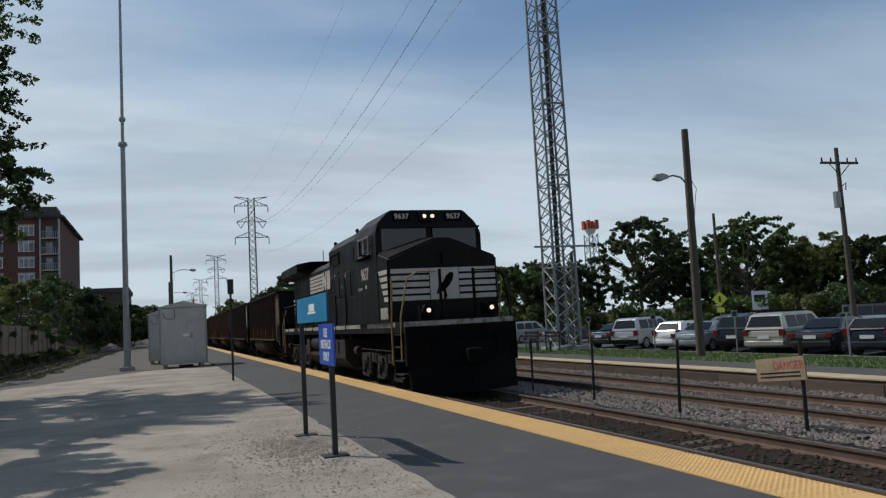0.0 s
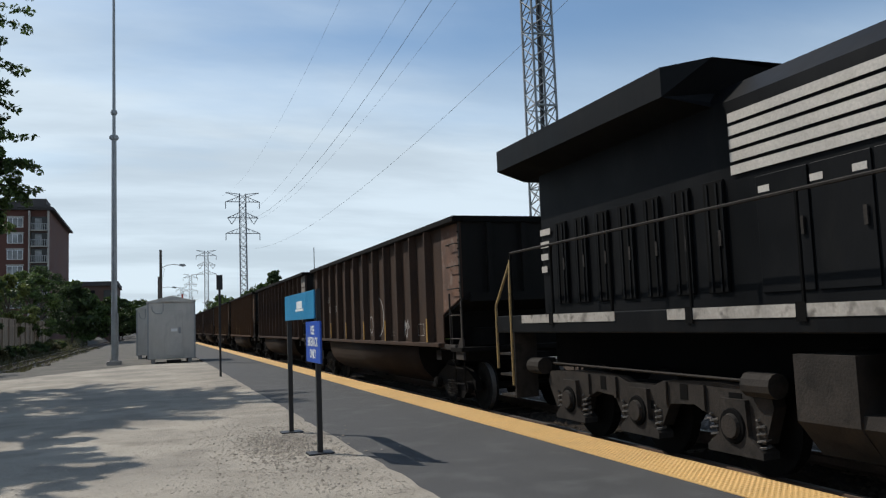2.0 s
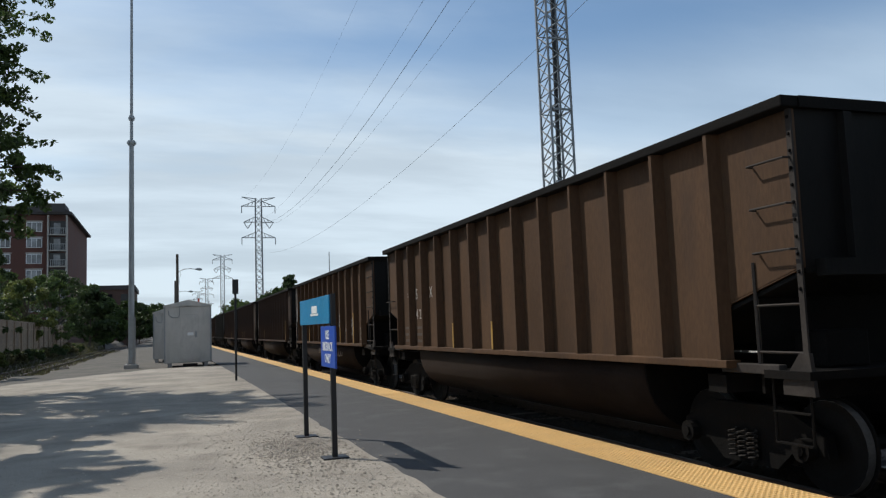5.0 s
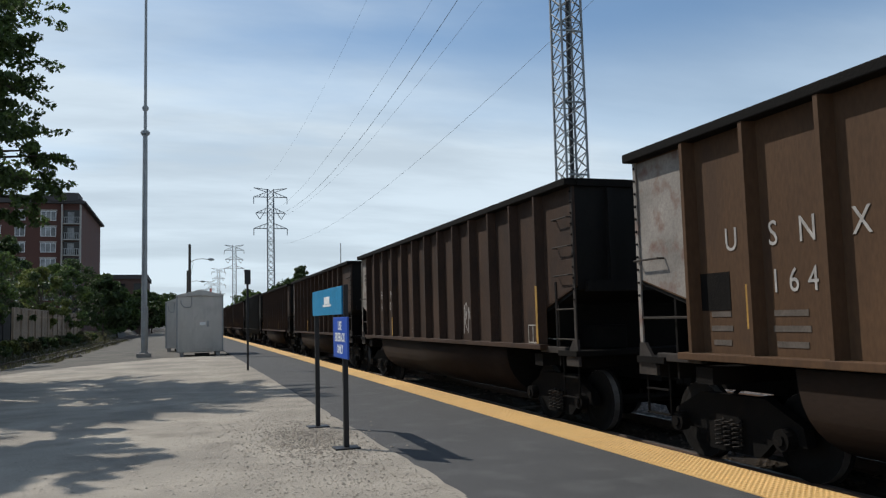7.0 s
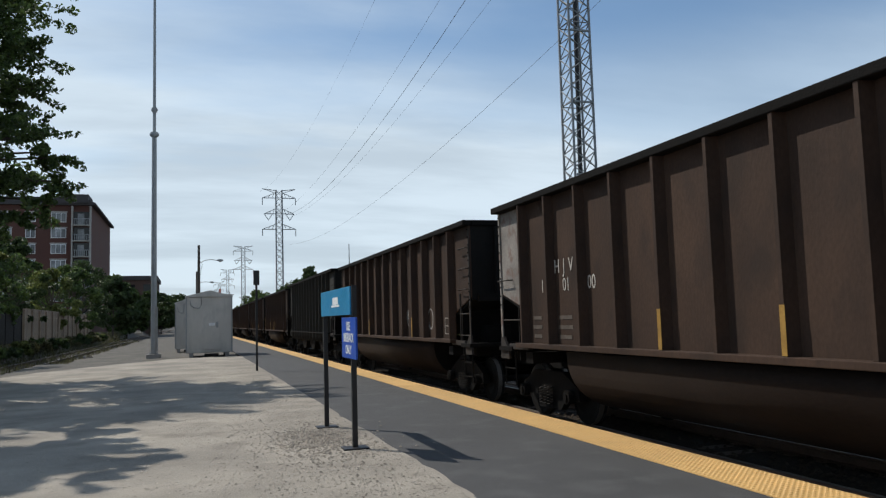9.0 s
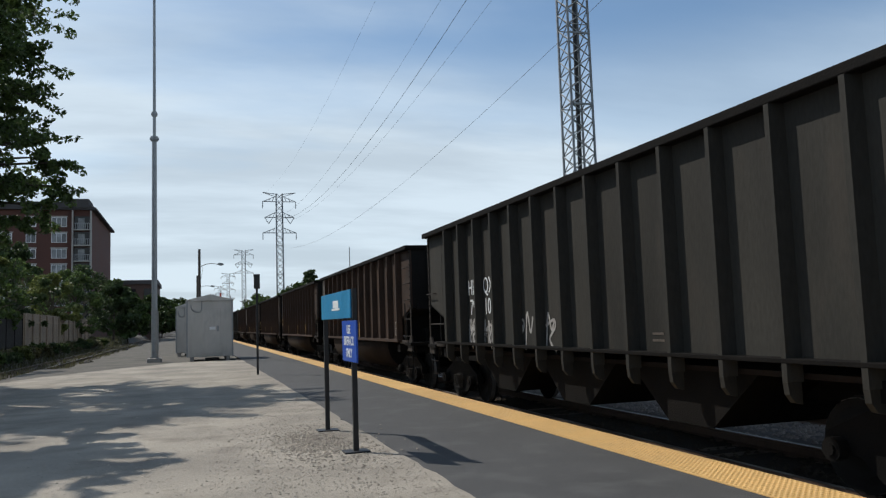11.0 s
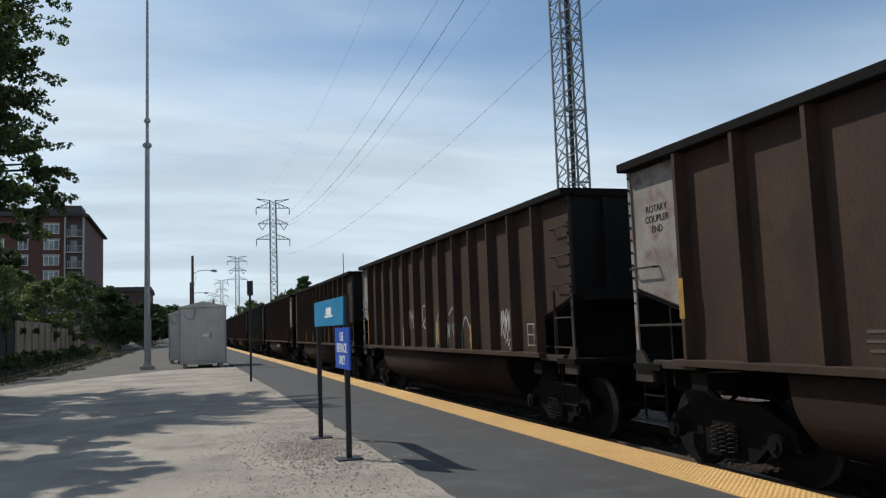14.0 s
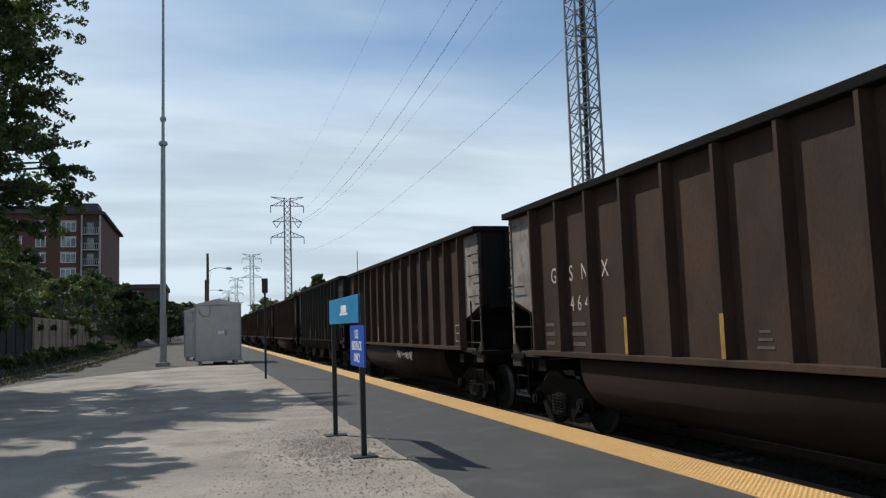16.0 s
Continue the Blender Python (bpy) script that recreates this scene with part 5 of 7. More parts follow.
    stroke(cars[4], tag_word(4, 3), 4.68, 1.80, 0.28, 0.36)
    stroke(cars[4], LOOP, 4.5, 1.72, 0.12, 0.18, 0.013)
    stroke(cars[6], LOOP, 2.97, 1.79, 0.20, 0.24, 0.02)
    stroke(cars[6], tag_word(6, 2), 5.3, 1.8, 0.2, 0.3)
    for k, (y, w, h) in enumerate(((11.54, 0.34, 0.34), (10.6, 0.36, 0.34), (8.55, 0.75, 0.40))):
        stroke(cars[7], tag_word(20 + k, 4), y, 1.52, w, h, 0.024)
    stroke(cars[10], tag_word(41, 4), 8.95, 2.02, 0.40, 0.34)
    stroke(cars[10], [[(-1, -0.9), (0.1, 0.1), (0.0, 0.95), (-0.7, 0.9), (-0.8, -0.3), (-0.2, -1.0), (0.6, -0.6), (1, 1.0)]], 7.82, 2.06, 0.29, 0.27, 0.022)
    stroke(cars[10], ARCH, 6.72, 1.72, 0.30, 0.42, 0.026, TEAL_SPRAY, "pale green spray-painted tag")
    stroke(cars[10], tag_word(43, 3), 6.35, 1.62, 0.34, 0.36, 0.024, TEAL_SPRAY, "pale green spray-painted tag")
    stroke(cars[10], [[(-1, 0.6), (-0.3, 1), (0.3, 0.6), (-0.4, -0.2), (0.2, -1), (1, -0.6)]], 5.6, 1.85, 0.42, 0.36, 0.026, TEAL_SPRAY, "pale green spray-painted tag")
    stroke(cars[10], ARCH, 4.9, 1.65, 0.3, 0.36, 0.026, TEAL_SPRAY, "pale green spray-painted tag")
    stroke(cars[10], tag_word(47, 3), 13.0, 1.95, 0.16, 0.16, 0.01, FADED)
    stroke(cars[10], tag_word(81, 4), 2.62, 1.82, 0.30, 0.30, 0.020)
    stroke(cars[10], [[(-0.8, 0.2), (-0.3, 1.0), (0.0, -0.4), (0.4, 0.9), (0.9, 0.0), (0.2, -1.0)]], 2.62, 1.45, 0.18, 0.10, 0.016)
    tally_box(cars[10], 1.50, 1.62, 0.5, 0.36)
    stroke(cars[11], tag_word(71, 3), 3.4, 1.7, 0.4, 0.14)
    stroke(cars[12], tag_word(72, 4), 6.5, 1.0, 0.8, 0.12, 0.016, CHALK, x=-1.408)
    stroke(cars[12], tag_word(73, 2), 5.4, 1.7, 0.2, 0.3)


dress_cars()

# ---- platform side: signs, mast, equipment cabinet ----
def station_sign():
    sign = tagged(empty("station_sign", pose(1.97, 0, 0)), "teal station name board with a blue notice on black posts", "sign")
    for y, top in ((12.12, 1.70), (9.95, 2.0)):
        bm = bmesh.new()
        box(bm, -0.032, 0.032, y - 0.032, y + 0.032, -0.05, top, bevel=0.004)
        part("post", bm, POST_BLACK, sign)
        bm = bmesh.new()
        box(bm, -0.16, 0.16, y - 0.13, y + 0.13, 0.0, 0.028, bevel=0.008)
        part("base_plate", bm, POST_BLACK, sign)
    board = part("name_board", one_box(-0.055, -0.035, 9.86, 12.16, 1.68, 2.04, bevel=0.004), SIGN_CYAN, sign)
    part("frame_back", one_box(-0.034, 0.02, 9.80, 9.86, 1.66, 2.05), POST_BLACK, sign)
    bar = 11.35
    for y, z, w, h in ((10.9, 1.86, 0.42, 0.10), (10.9, 1.79, 0.62, 0.03)):
        part("logo_bar", one_box(-0.058, -0.0555, y - w / 2, y + w / 2, z - h / 2 + 0.02, z + h / 2 + 0.02), SIGN_WHITE, board, "plain white bar")
    notice = part("notice_board", one_box(-0.06, -0.036, 9.50, 10.42, 1.13, 1.645, bevel=0.004), SIGN_BLUE, sign, "royal blue notice with white words")
    for text, z, st in (("USE", 1.53, 0.95), ("BIKERACK", 1.385, 0.92), ("ONLY", 1.235, 0.95)):
        lettering("word", text, 0.155, SIGN_WHITE, notice, pose(-0.062, 9.96, z) @ SIDE, "", st, 0.001, 0.003)


def far_sign():
    s = tagged(empty("marker_post", pose(2.15, 27.6, 0)), "dark narrow sign on a thin black post", "sign")
    part("post", one_box(-0.035, 0.035, -0.035, 0.035, -0.05, 3.3, bevel=0.005), POST_BLACK, s)
    part("sign_back", one_box(-0.10, 0.10, -0.06, -0.036, 2.90, 3.40, bevel=0.006), POST_BLACK, s)


def mast():
    m = tagged(empty("radio_mast", pose(-1.82, 44.4, 0)), "tall slender grey steel mast with collars", "mast")
    bm = bmesh.new()
    rod(bm, (0, 0, 0.15), (0, 0, 11.95), 0.155, 0.12, n=16)
    part("lower_tube", bm, STEEL, m)
    bm = bmesh.new()
    rod(bm, (0, 0, 11.9), (0, 0, 27), 0.085, 0.05, n=12)
    part("upper_tube", bm, STEEL, m)
    for z, r in ((11.85, 0.24), (13.2, 0.17)):
        bm = bmesh.new()
        rod(bm, (0, 0, z - 0.12), (0, 0, z + 0.12), r * 0.8, n=12)
        rod(bm, (0, 0, z - 0.05), (0, 0, z + 0.05), r, n=12)
        part("collar", bm, STEEL, m)
    bm = bmesh.new()
    box(bm, -0.36, 0.36, -0.36, 0.36, -0.4, 0.16, bevel=0.03)
    part("footing", bm, CONCRETE, m)
    for a in range(4):
        bm = bmesh.new()
        x, y = 0.3 * math.cos(a * math.pi / 2 + 0.78), 0.3 * math.sin(a * math.pi / 2 + 0.78)
        rod(bm, (x * 0.85, y * 0.85, 0.15), (x * 0.85, y * 0.85, 0.24), 0.03)
        part("bolt", bm, STEEL, m)
    part("cable_guard", one_box(0.12, 0.2, -0.05, 0.05, 0.3, 2.6, bevel=0.01), STEEL, m)


def cabinet(name, x, y, w, d, h, label):
    c = tagged(empty(name, pose(x, y, 0)), label, "equipment cabinet")
    bm = one_box(-w / 2, w / 2, 0, d, 0.16, h, bevel=0.02)
    part("body", bm, ALUMINIUM, c)
    bm = bmesh.new()
    prism(bm, [(-w / 2 - 0.08, h), (w / 2 + 0.08, h), (w / 2 + 0.08, h + 0.06), (0, h + 0.34), (-w / 2 - 0.08, h + 0.06)], -0.08, d + 0.08)
    roof = part("roof", bm, ALUMINIUM, c)
    part("vent_hood", one_box(-0.35, 0.35, -0.12, -0.081, h + 0.02, h + 0.16, bevel=0.01), ALUMINIUM, roof)
    bm = bmesh.new()
    rod(bm, (w * 0.25, 0.5, h + 0.1), (w * 0.25, 0.5, h + 0.42), 0.05, n=8)
    part("lamp", bm, SIGN_RED, roof, "small red lamp")
    door = part("door", one_box(-w * 0.16, w * 0.24, -0.028, -0.001, 0.32, h - 0.42, bevel=0.008), ALUMINIUM, c)
    part("handle", one_box(w * 0.15, w * 0.2, -0.07, -0.029, 1.45, 1.75, bevel=0.01), STEEL, door)
    part("placard", one_box(-0.02, 0.28, -0.034, -0.029, 1.55, 1.7), SIGN_WHITE, door)
    for s in (-1, 1):
        part("corner_trim", one_box(s * w / 2 - 0.05 if s < 0 else w / 2 - 0.03, s * w / 2 + 0.03 if s < 0 else w / 2 + 0.05, -0.03, 0.05, 0.16, h - 0.002, bevel=0.006), STEEL, c)
        part("skid", one_box(s * w * 0.4 - 0.1, s * w * 0.4 + 0.1, 0.02, d - 0.02, -0.06, 0.16), CONCRETE, c)
    part("conduit", rods([(-w * 0.42, -0.05, h - 0.2), (-w * 0.41, -0.05, h - 0.42), (-w * 0.34, -0.05, h - 0.56), (-w * 0.22, -0.05, h - 0.58), (-w * 0.18, -0.05, h - 0.42), (-w * 0.18, -0.05, h + 0.05)], 0.022), STEEL, c)
    part("step", one_box(-0.25, 0.45, -0.5, -0.05, -0.02, 0.12, bevel=0.01), GRIME, c)
    return c


def fence_posts():
    for i, y in enumerate((9.2, 12.2, 15.2, 18.2, 21.4)):
        f = tagged(empty("fence_post", pose(8.66, y, -0.36, random.uniform(-1, 1), random.uniform(-2, 2.5), 0)), "thin rusty steel fence post in the ballast", "fence post", "posts between the tracks")
        bm = bmesh.new()
        box(bm, -0.028, 0.028, -0.006, 0.006, -0.1, 1.38)
        box(bm, -0.006, 0.006, 0.007, 0.04, -0.1, 1.38)
        part("stem", bm, GRIME, f)
    d = tagged(empty("danger_board", pose(8.60, 9.56, 0.60, -5, 0, 0)), "faded cream warning board with red letters", "warning sign")
    b = part("board", one_box(-0.012, 0.012, -0.50, 0.50, -0.17, 0.17, bevel=0.003), SIGN_CREAM, d)
    lettering("word", "DANGER", 0.17, SIGN_RED, d, pose(-0.0145, -0.18, 0.05) @ SIDE, "faded red word", 0.9)
    for k in range(2):
        part("text_bar", one_box(-0.0145, -0.0125, -0.4, 0.42, -0.12 + k * 0.055, -0.095 + k * 0.055), GRIME, d, "small unreadable line")
    part("clamp", one_box(0.013, 0.06, -0.38, -0.34, -0.12, 0.12), GRIME, d)


# ---- power line ----
def lattice(bm, x0, y0, x1, y1, z0, z1, n, r, w0, w1, cx=0.0, cy=0.0):
    """Four legs with zigzag bracing, from half-width w0 at z0 to w1 at z1."""
    cor = lambda z: [(cx + sx * (w0 + (w1 - w0) * (z - z0) / (z1 - z0)), cy + sy * (w0 + (w1 - w0) * (z - z0) / (z1 - z0)), z) for sx, sy in ((-1, -1), (1, -1), (1, 1), (-1, 1))]
    zs = [z0 + (z1 - z0) * i / n for i in range(n + 1)]
    for a, b in zip(zs, zs[1:]):
        p, q = cor(a), cor(b)
        for i in range(4):
            j = (i + 1) % 4
            rod(bm, p[i], q[j], r * 0.5, n=4)
            rod(bm, p[j], q[i], r * 0.5, n=4)
            if zs.index(a) % 5 == 0:
                rod(bm, p[i], p[j], r * 0.5, n=4)
    lo, hi = cor(z0), cor(z1)
    for i in range(4):
        rod(bm, lo[i], hi[i], r, n=6)


ARMS = ((33.0, 4.1), (29.0, 3.65), (25.1, 4.1))


def near_tower():
    t = tagged(empty("lattice_tower", pose(20.4, 38.5, -0.38)), "slender galvanised lattice power tower", "power tower")
    bm = bmesh.new()
    lattice(bm, 0, 0, 0, 0, 0.0, 27.0, 30, 0.07, 0.66, 0.60)
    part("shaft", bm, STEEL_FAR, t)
    bm = bmesh.new()
    rod(bm, (0.08, 0.3, 0.3), (0.25, 0.1, 27), 0.13, n=8)
    part("riser_pipe", bm, POST_BLACK, t)
    for z in (5.6, 9.5, 13.5, 17.5):
        bm = bmesh.new()
        w = 1.75 if z < 6 else 0.55
        box(bm, -w, w, -0.74, -0.64, z - 0.05, z + 0.05)
        part("cross_bar", bm, STEEL_FAR, t)
    for x in (-0.66, 0.66):
        for y in (-0.66, 0.66):
            part("footing", one_box(x - 0.3, x + 0.3, y - 0.3, y + 0.3, -0.2, 0.25, bevel=0.03), CONCRETE, t)
    for z, w in ARMS:
        bm = bmesh.new()
        rod(bm, (-w, 0, z), (w, 0, z), 0.08, n=6)
        rod(bm, (0, 0, z + 1.6), (w, 0, z), 0.06, n=5)
        rod(bm, (0, 0, z + 1.6), (-w, 0, z), 0.06, n=5)
        part("arm", bm, STEEL_FAR, t)
    bm = bmesh.new()
    lattice(bm, 0, 0, 0, 0, 27.0, 35.5, 8, 0.06, 0.60, 0.4)
    part("peak", bm, STEEL_FAR, t)


def far_tower(x, y, first=None):
    if first:
        return copy_thing(first, pose(x, y, -0.2))
    t = tagged(empty("transmission_tower", pose(x, y, -0.2)), "distant grey steel transmission tower with three pairs of arms", "power tower", "towers of the power line")
    bm = bmesh.new()
    lattice(bm, 0, 0, 0, 0, 0, 35, 24, 0.10, 0.85, 0.75)
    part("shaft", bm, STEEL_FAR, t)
    bm = bmesh.new()
    for s in (-1, 1):
        rod(bm, (s * 0.7, 0, 34.9), (s * 4.1, 0, 35.3), 0.10, n=5)
        rod(bm, (s * 0.7, 0, 34.2), (s * 4.1, 0, 35.3), 0.08, n=5)
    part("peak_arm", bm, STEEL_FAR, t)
    for k, (z, w) in enumerate(ARMS):
        for s in (-1, 1):
            bm = bmesh.new()
            rod(bm, (s * 0.75, 0, z), (s * w, 0, z), 0.11, n=5)
            rod(bm, (s * 0.75, 0, z + 1.35), (s * w, 0, z), 0.09, n=5)
            for f in (0.3, 0.6):
                rod(bm, (s * (0.75 + (w - 0.75) * f), 0, z), (s * (0.75 + (w - 0.75) * (f - 0.15)), 0, z + 1.35 * (1.15 - f)), 0.06, n=4)
            arm = part("arm", bm, STEEL_FAR, t)
            bm = bmesh.new()
            if k == 1:
                rod(bm, (s * w, 0, z), (s * (w - 1.0), 0, z - 1.6), 0.09, n=5)
                rod(bm, (s * (w - 2.0), 0, z), (s * (w - 1.0), 0, z - 1.6), 0.09, n=5)
            else:
                rod(bm, (s * w, 0, z), (s * w, 0, z - 1.7), 0.11, n=5)
            part("insulator_string", bm, STEEL_FAR, arm)
    return t


def power_line():
    near_tower()
    t = far_tower(21.3, 200)
    for y in (350, 500, 650, 800, 950):
        far_tower(21.8, y, t)
    # each conductor: its side offset, height at the towers, sag and thickness
    for x, z, sag, r in ((20.3, 28.3, 5.9, 0.020), (22.0, 27.4, 4.4, 0.010), (18.3, 27.9, 5.0, 0.010), (24.1, 21.1, 3.5, 0.013), (16.2, 34.2, 5.4, 0.007)):
        for ya, yb in ((-120, 38.5), (38.5, 200)):
            pts = [(x, ya + (yb - ya) * i / 20, z - 4 * sag * (i / 20) * (1 - i / 20)) for i in range(21)]
            tagged(part("power_wire", rods(pts, r, n=5), POST_BLACK), "thin dark overhead power conductor", "wire", "power line wires")
    bm = bmesh.new()
    rod(bm, (0, 0, -0.4), (0, 0, 9.7), 0.07, 0.045, n=6)
    a = tagged(empty("antenna_pole", pose(16.0, 82.3, 0)), "thin grey aerial pole on the far platform", "pole")
    part("pole", bm, STEEL, a)


# ---- street furniture across the tracks ----
def cobra_lamp(name, x, y, z, h, arm, lean, label, drop=1.85):
    p = tagged(empty(name, pose(x, y, z, 0, lean, 0)), label, "street lamp")
    bm = bmesh.new()
    rod(bm, (0, 0, -0.3), (0, 0, h), 0.165, 0.125, n=12)
    part("pole", bm, WOOD_POLE, p)
    za = h - drop
    part("arm", rods([(0, 0, za), (arm * 0.35, 0, za + 0.32), (arm * 0.7, 0, za + 0.38), (arm, 0, za + 0.30)], 0.035), STEEL, p)
    bm = bmesh.new()
    s = 1 if arm > 0 else -1
    prism(bm, [(arm - s * 0.05, za + 0.26), (arm + s * 0.30, za + 0.14), (arm + s * 0.62, za + 0.22), (arm + s * 0.55, za + 0.38), (arm + s * 0.2, za + 0.44), (arm - s * 0.05, za + 0.36)], -0.13, 0.13)
    bmesh.ops.bevel(bm, geom=bm.edges[:], offset=0.03, segments=2, affect="EDGES")
    head = part("lamp_head", bm, STEEL, p)
    part("cable", rods([(0.15, 0, za + 0.2), (0.35, 0.02, za - 0.1), (0.22, 0, za - 0.7), (0.16, 0, za - 1.2)], 0.012), BLACK_FLAT, p)


def utility_pole(x, y, z, h, lean, label, arms=True):
    p = tagged(empty("utility_pole", pose(x, y, z, 0, lean, 0)), label, "utility pole")
    bm = bmesh.new()
    rod(bm, (0, 0, -0.3), (0, 0, h), 0.17, 0.11, n=10)
    part("pole", bm, WOOD_POLE, p)
    if arms:
        part("crossarm", one_box(-1.35, 1.35, -0.18, -0.08, h - 0.95, h - 0.82), WOOD_POLE, p)
        for x0 in (-1.25, -0.6, 0.6, 1.25):
            bm = bmesh.new()
            rod(bm, (x0, -0.13, h - 0.82), (x0, -0.13, h - 0.58), 0.05, 0.03, n=8)
            part("insulator", bm, GRIME, p)
        for s in (-1, 1):
            part("brace", rods([(s * 0.8, -0.13, h - 0.9), (0, -0.13, h - 1.6)], 0.025), GRIME, p)
        bm = bmesh.new()
        rod(bm, (-0.3, 0, h - 3.4), (-0.3, 0, h - 2.5), 0.2, n=12)
        part("transformer", bm, STEEL, p)
        part("bracket", rods([(0.1, 0, h - 2.2), (0.45, 0, h - 2.0), (0.4, 0, h - 2.4)], 0.03), GRIME, p)


def bench(x, y):
    b = tagged(empty("bench", pose(x, y, 0, 0, 0, -90)), "dark metal slatted bench on the far platform", "bench", "platform benches")
    for i in range(3):
        part("seat_slat", one_box(-0.75, 0.75, -0.22 + i * 0.16, -0.10 + i * 0.16, 0.43, 0.46), POST_BLACK, b)
    for i in range(2):
        part("back_slat", one_box(-0.75, 0.75, 0.27, 0.30, 0.58 + i * 0.16, 0.70 + i * 0.16), POST_BLACK, b)
    for s in (-0.65, 0.65):
        part("leg", rods([(s, -0.2, 0), (s, -0.2, 0.43)], 0.03), POST_BLACK, b)
        part("leg", rods([(s, 0.25, 0), (s, 0.28, 0.88)], 0.03), POST_BLACK, b)


def pole_sign(name, x, y, z, h, shape, mat, size, label):
    p = tagged(empty(name, pose(x, y, z, 0, 0, -40)), label, "road sign")
    part("post", rods([(0, 0, -0.2), (0, 0, h)], 0.035), STEEL, p)
    bm = bmesh.new()
    if shape == "diamond":
        prism(bm, [(0, h - size), (size, h), (0, h + size), (-size, h)], -0.06, -0.04)
    else:
        box(bm, -size * 0.8, size * 0.8, -0.06, -0.04, h - size, h + size)
    plate = part("plate", bm, mat, p)
    if shape == "diamond":
        part("symbol", one_box(-0.08, 0.08, -0.066, -0.061, h - 0.25, h + 0.25), POST_BLACK, plate, "plain black bar")
        part("lower_plate", one_box(-0.3, 0.3, -0.06, -0.04, h - size - 0.5, h - size - 0.1), mat, p)
    else:
        part("symbol", one_box(-size * 0.55, size * 0.55, -0.066, -0.061, h - 0.1, h + size * 0.6), POST_BLACK, plate, "plain black bar")


# ---- parked cars ----
def paint(name, color, rough=0.25, metal=0.0):
    return gloss(name, color, rough, coat=0.6, metal=metal)


TYRE = material("tyre_rubber", (0.018, 0.018, 0.018), 0.85, var=0.2, scale=8, fine=60, bump=0.1)
RIM = gloss("alloy_rim", (0.42, 0.42, 0.43), 0.3, metal=0.8)
TAIL = gloss("red_tail_lamp", (0.12, 0.008, 0.008), 0.15, coat=0.5)
PLATE = material("pale_plate", (0.6, 0.6, 0.6), 0.5, var=0.05, scale=5, fine=30, bump=0)


def parked_car(x, y, turn, kind, body_mat, label):
    """A car that heads along its +y; its rear bumper is at y = 0."""
    L, W, H, hood, tail, belt = {"suv": (4.7, 1.86, 1.78, 1.02, 1.02, 1.08), "van": (5.0, 1.96, 1.76, 1.05, 1.05, 1.06), "sedan": (4.75, 1.82, 1.45, 0.92, 0.98, 0.98), "hatch": (4.2, 1.78, 1.50, 0.95, 1.0, 1.0)}[kind]
    c = tagged(empty("parked_car", pose(x, y, -0.62, 0, 0, turn)), label, "car", "cars in the parking lot")
    w = W / 2
    bm = bmesh.new()
    if kind == "sedan":
        side = [(0.05, 0.35), (0.0, 0.62), (0.06, 0.92), (0.55, 0.99), (L - 1.35, 0.95), (L - 0.45, 0.80), (L - 0.08, 0.66), (L, 0.40), (L - 0.1, 0.24), (0.15, 0.24)]
        roof = [(0.75, 0.98), (1.55, H - 0.03), (2.1, H), (2.75, H - 0.03), (3.55, 0.95)]
    elif kind == "hatch":
        side = [(0.05, 0.35), (0.0, 0.62), (0.08, 1.0), (L - 1.2, 0.98), (L - 0.4, 0.82), (L - 0.06, 0.66), (L, 0.40), (L - 0.1, 0.24), (0.15, 0.24)]
        roof = [(0.10, 1.0), (0.45, H - 0.08), (1.0, H), (2.2, H - 0.02), (3.15, 0.98)]
    else:
        side = [(0.05, 0.40), (0.0, 0.66), (0.06, belt), (L - 1.25, belt), (L - 0.35, 0.94), (L - 0.05, 0.76), (L, 0.45), (L - 0.1, 0.28), (0.15, 0.28)]
        roof = [(0.08, belt), (0.32, H - 0.10), (0.6, H - 0.01), (2.6, H), (2.95, H - 0.06), (3.75, belt)]
    prism(bm, side, -w, w, axis="x")
    bmesh.ops.bevel(bm, geom=[e for e in bm.edges], offset=0.09, segments=3, affect="EDGES")
    part("body", bm, body_mat, c, smooth=False)
    bm = bmesh.new()
    k = len(roof)
    lo = [(roof[0][0], roof[0][1] - 0.03)] + roof[1:-1] + [(roof[-1][0], roof[-1][1] - 0.03)]
    inset = lambda z: w - 0.05 - 0.20 * max(0, (z - belt) / (H - belt))
    a = [bm.verts.new((-inset(z), yy, z)) for yy, z in lo]
    b = [bm.verts.new((inset(z), yy, z)) for yy, z in lo]
    bm.faces.new(a)
    bm.faces.new(b[::-1])
    for i in range(k):
        bm.faces.new((a[i], b[i], b[(i + 1) % k], a[(i + 1) % k]))
    bmesh.ops.recalc_face_normals(bm, faces=bm.faces[:])
    bmesh.ops.bevel(bm, geom=bm.edges[:], offset=0.035, segments=2, affect="EDGES")
    cabin = part("cabin", bm, body_mat, c)
    # glass: sides, rear, windscreen
    y0, y1 = roof[0][0], roof[-1][0]
    top = H - 0.14
    for s in (-1, 1):
        xs = lambda z: s * (inset(z) + 0.004)
        cuts = [(y0 + 0.42, y0 + 1.25), (y0 + 1.32, y0 + 2.15), (y0 + 2.22, y1 - 0.55)] if kind in ("suv", "van") else [(y0 + 0.62, y0 + 1.35), (y0 + 1.42, y1 - 0.75)]
        for p, q in cuts:
            bm = bmesh.new()
            zb, zt = belt + 0.06, top
            sl = 0.25 if p == cuts[0][0] and kind in ("sedan", "hatch") else 0.04
            sr = 0.40 if q == cuts[-1][1] else 0.0
            v = [bm.verts.new(z) for z in ((xs(zb), p, zb), (xs(zb), q, zb), (xs(zt), q - sr, zt), (xs(zt), p + sl, zt))]
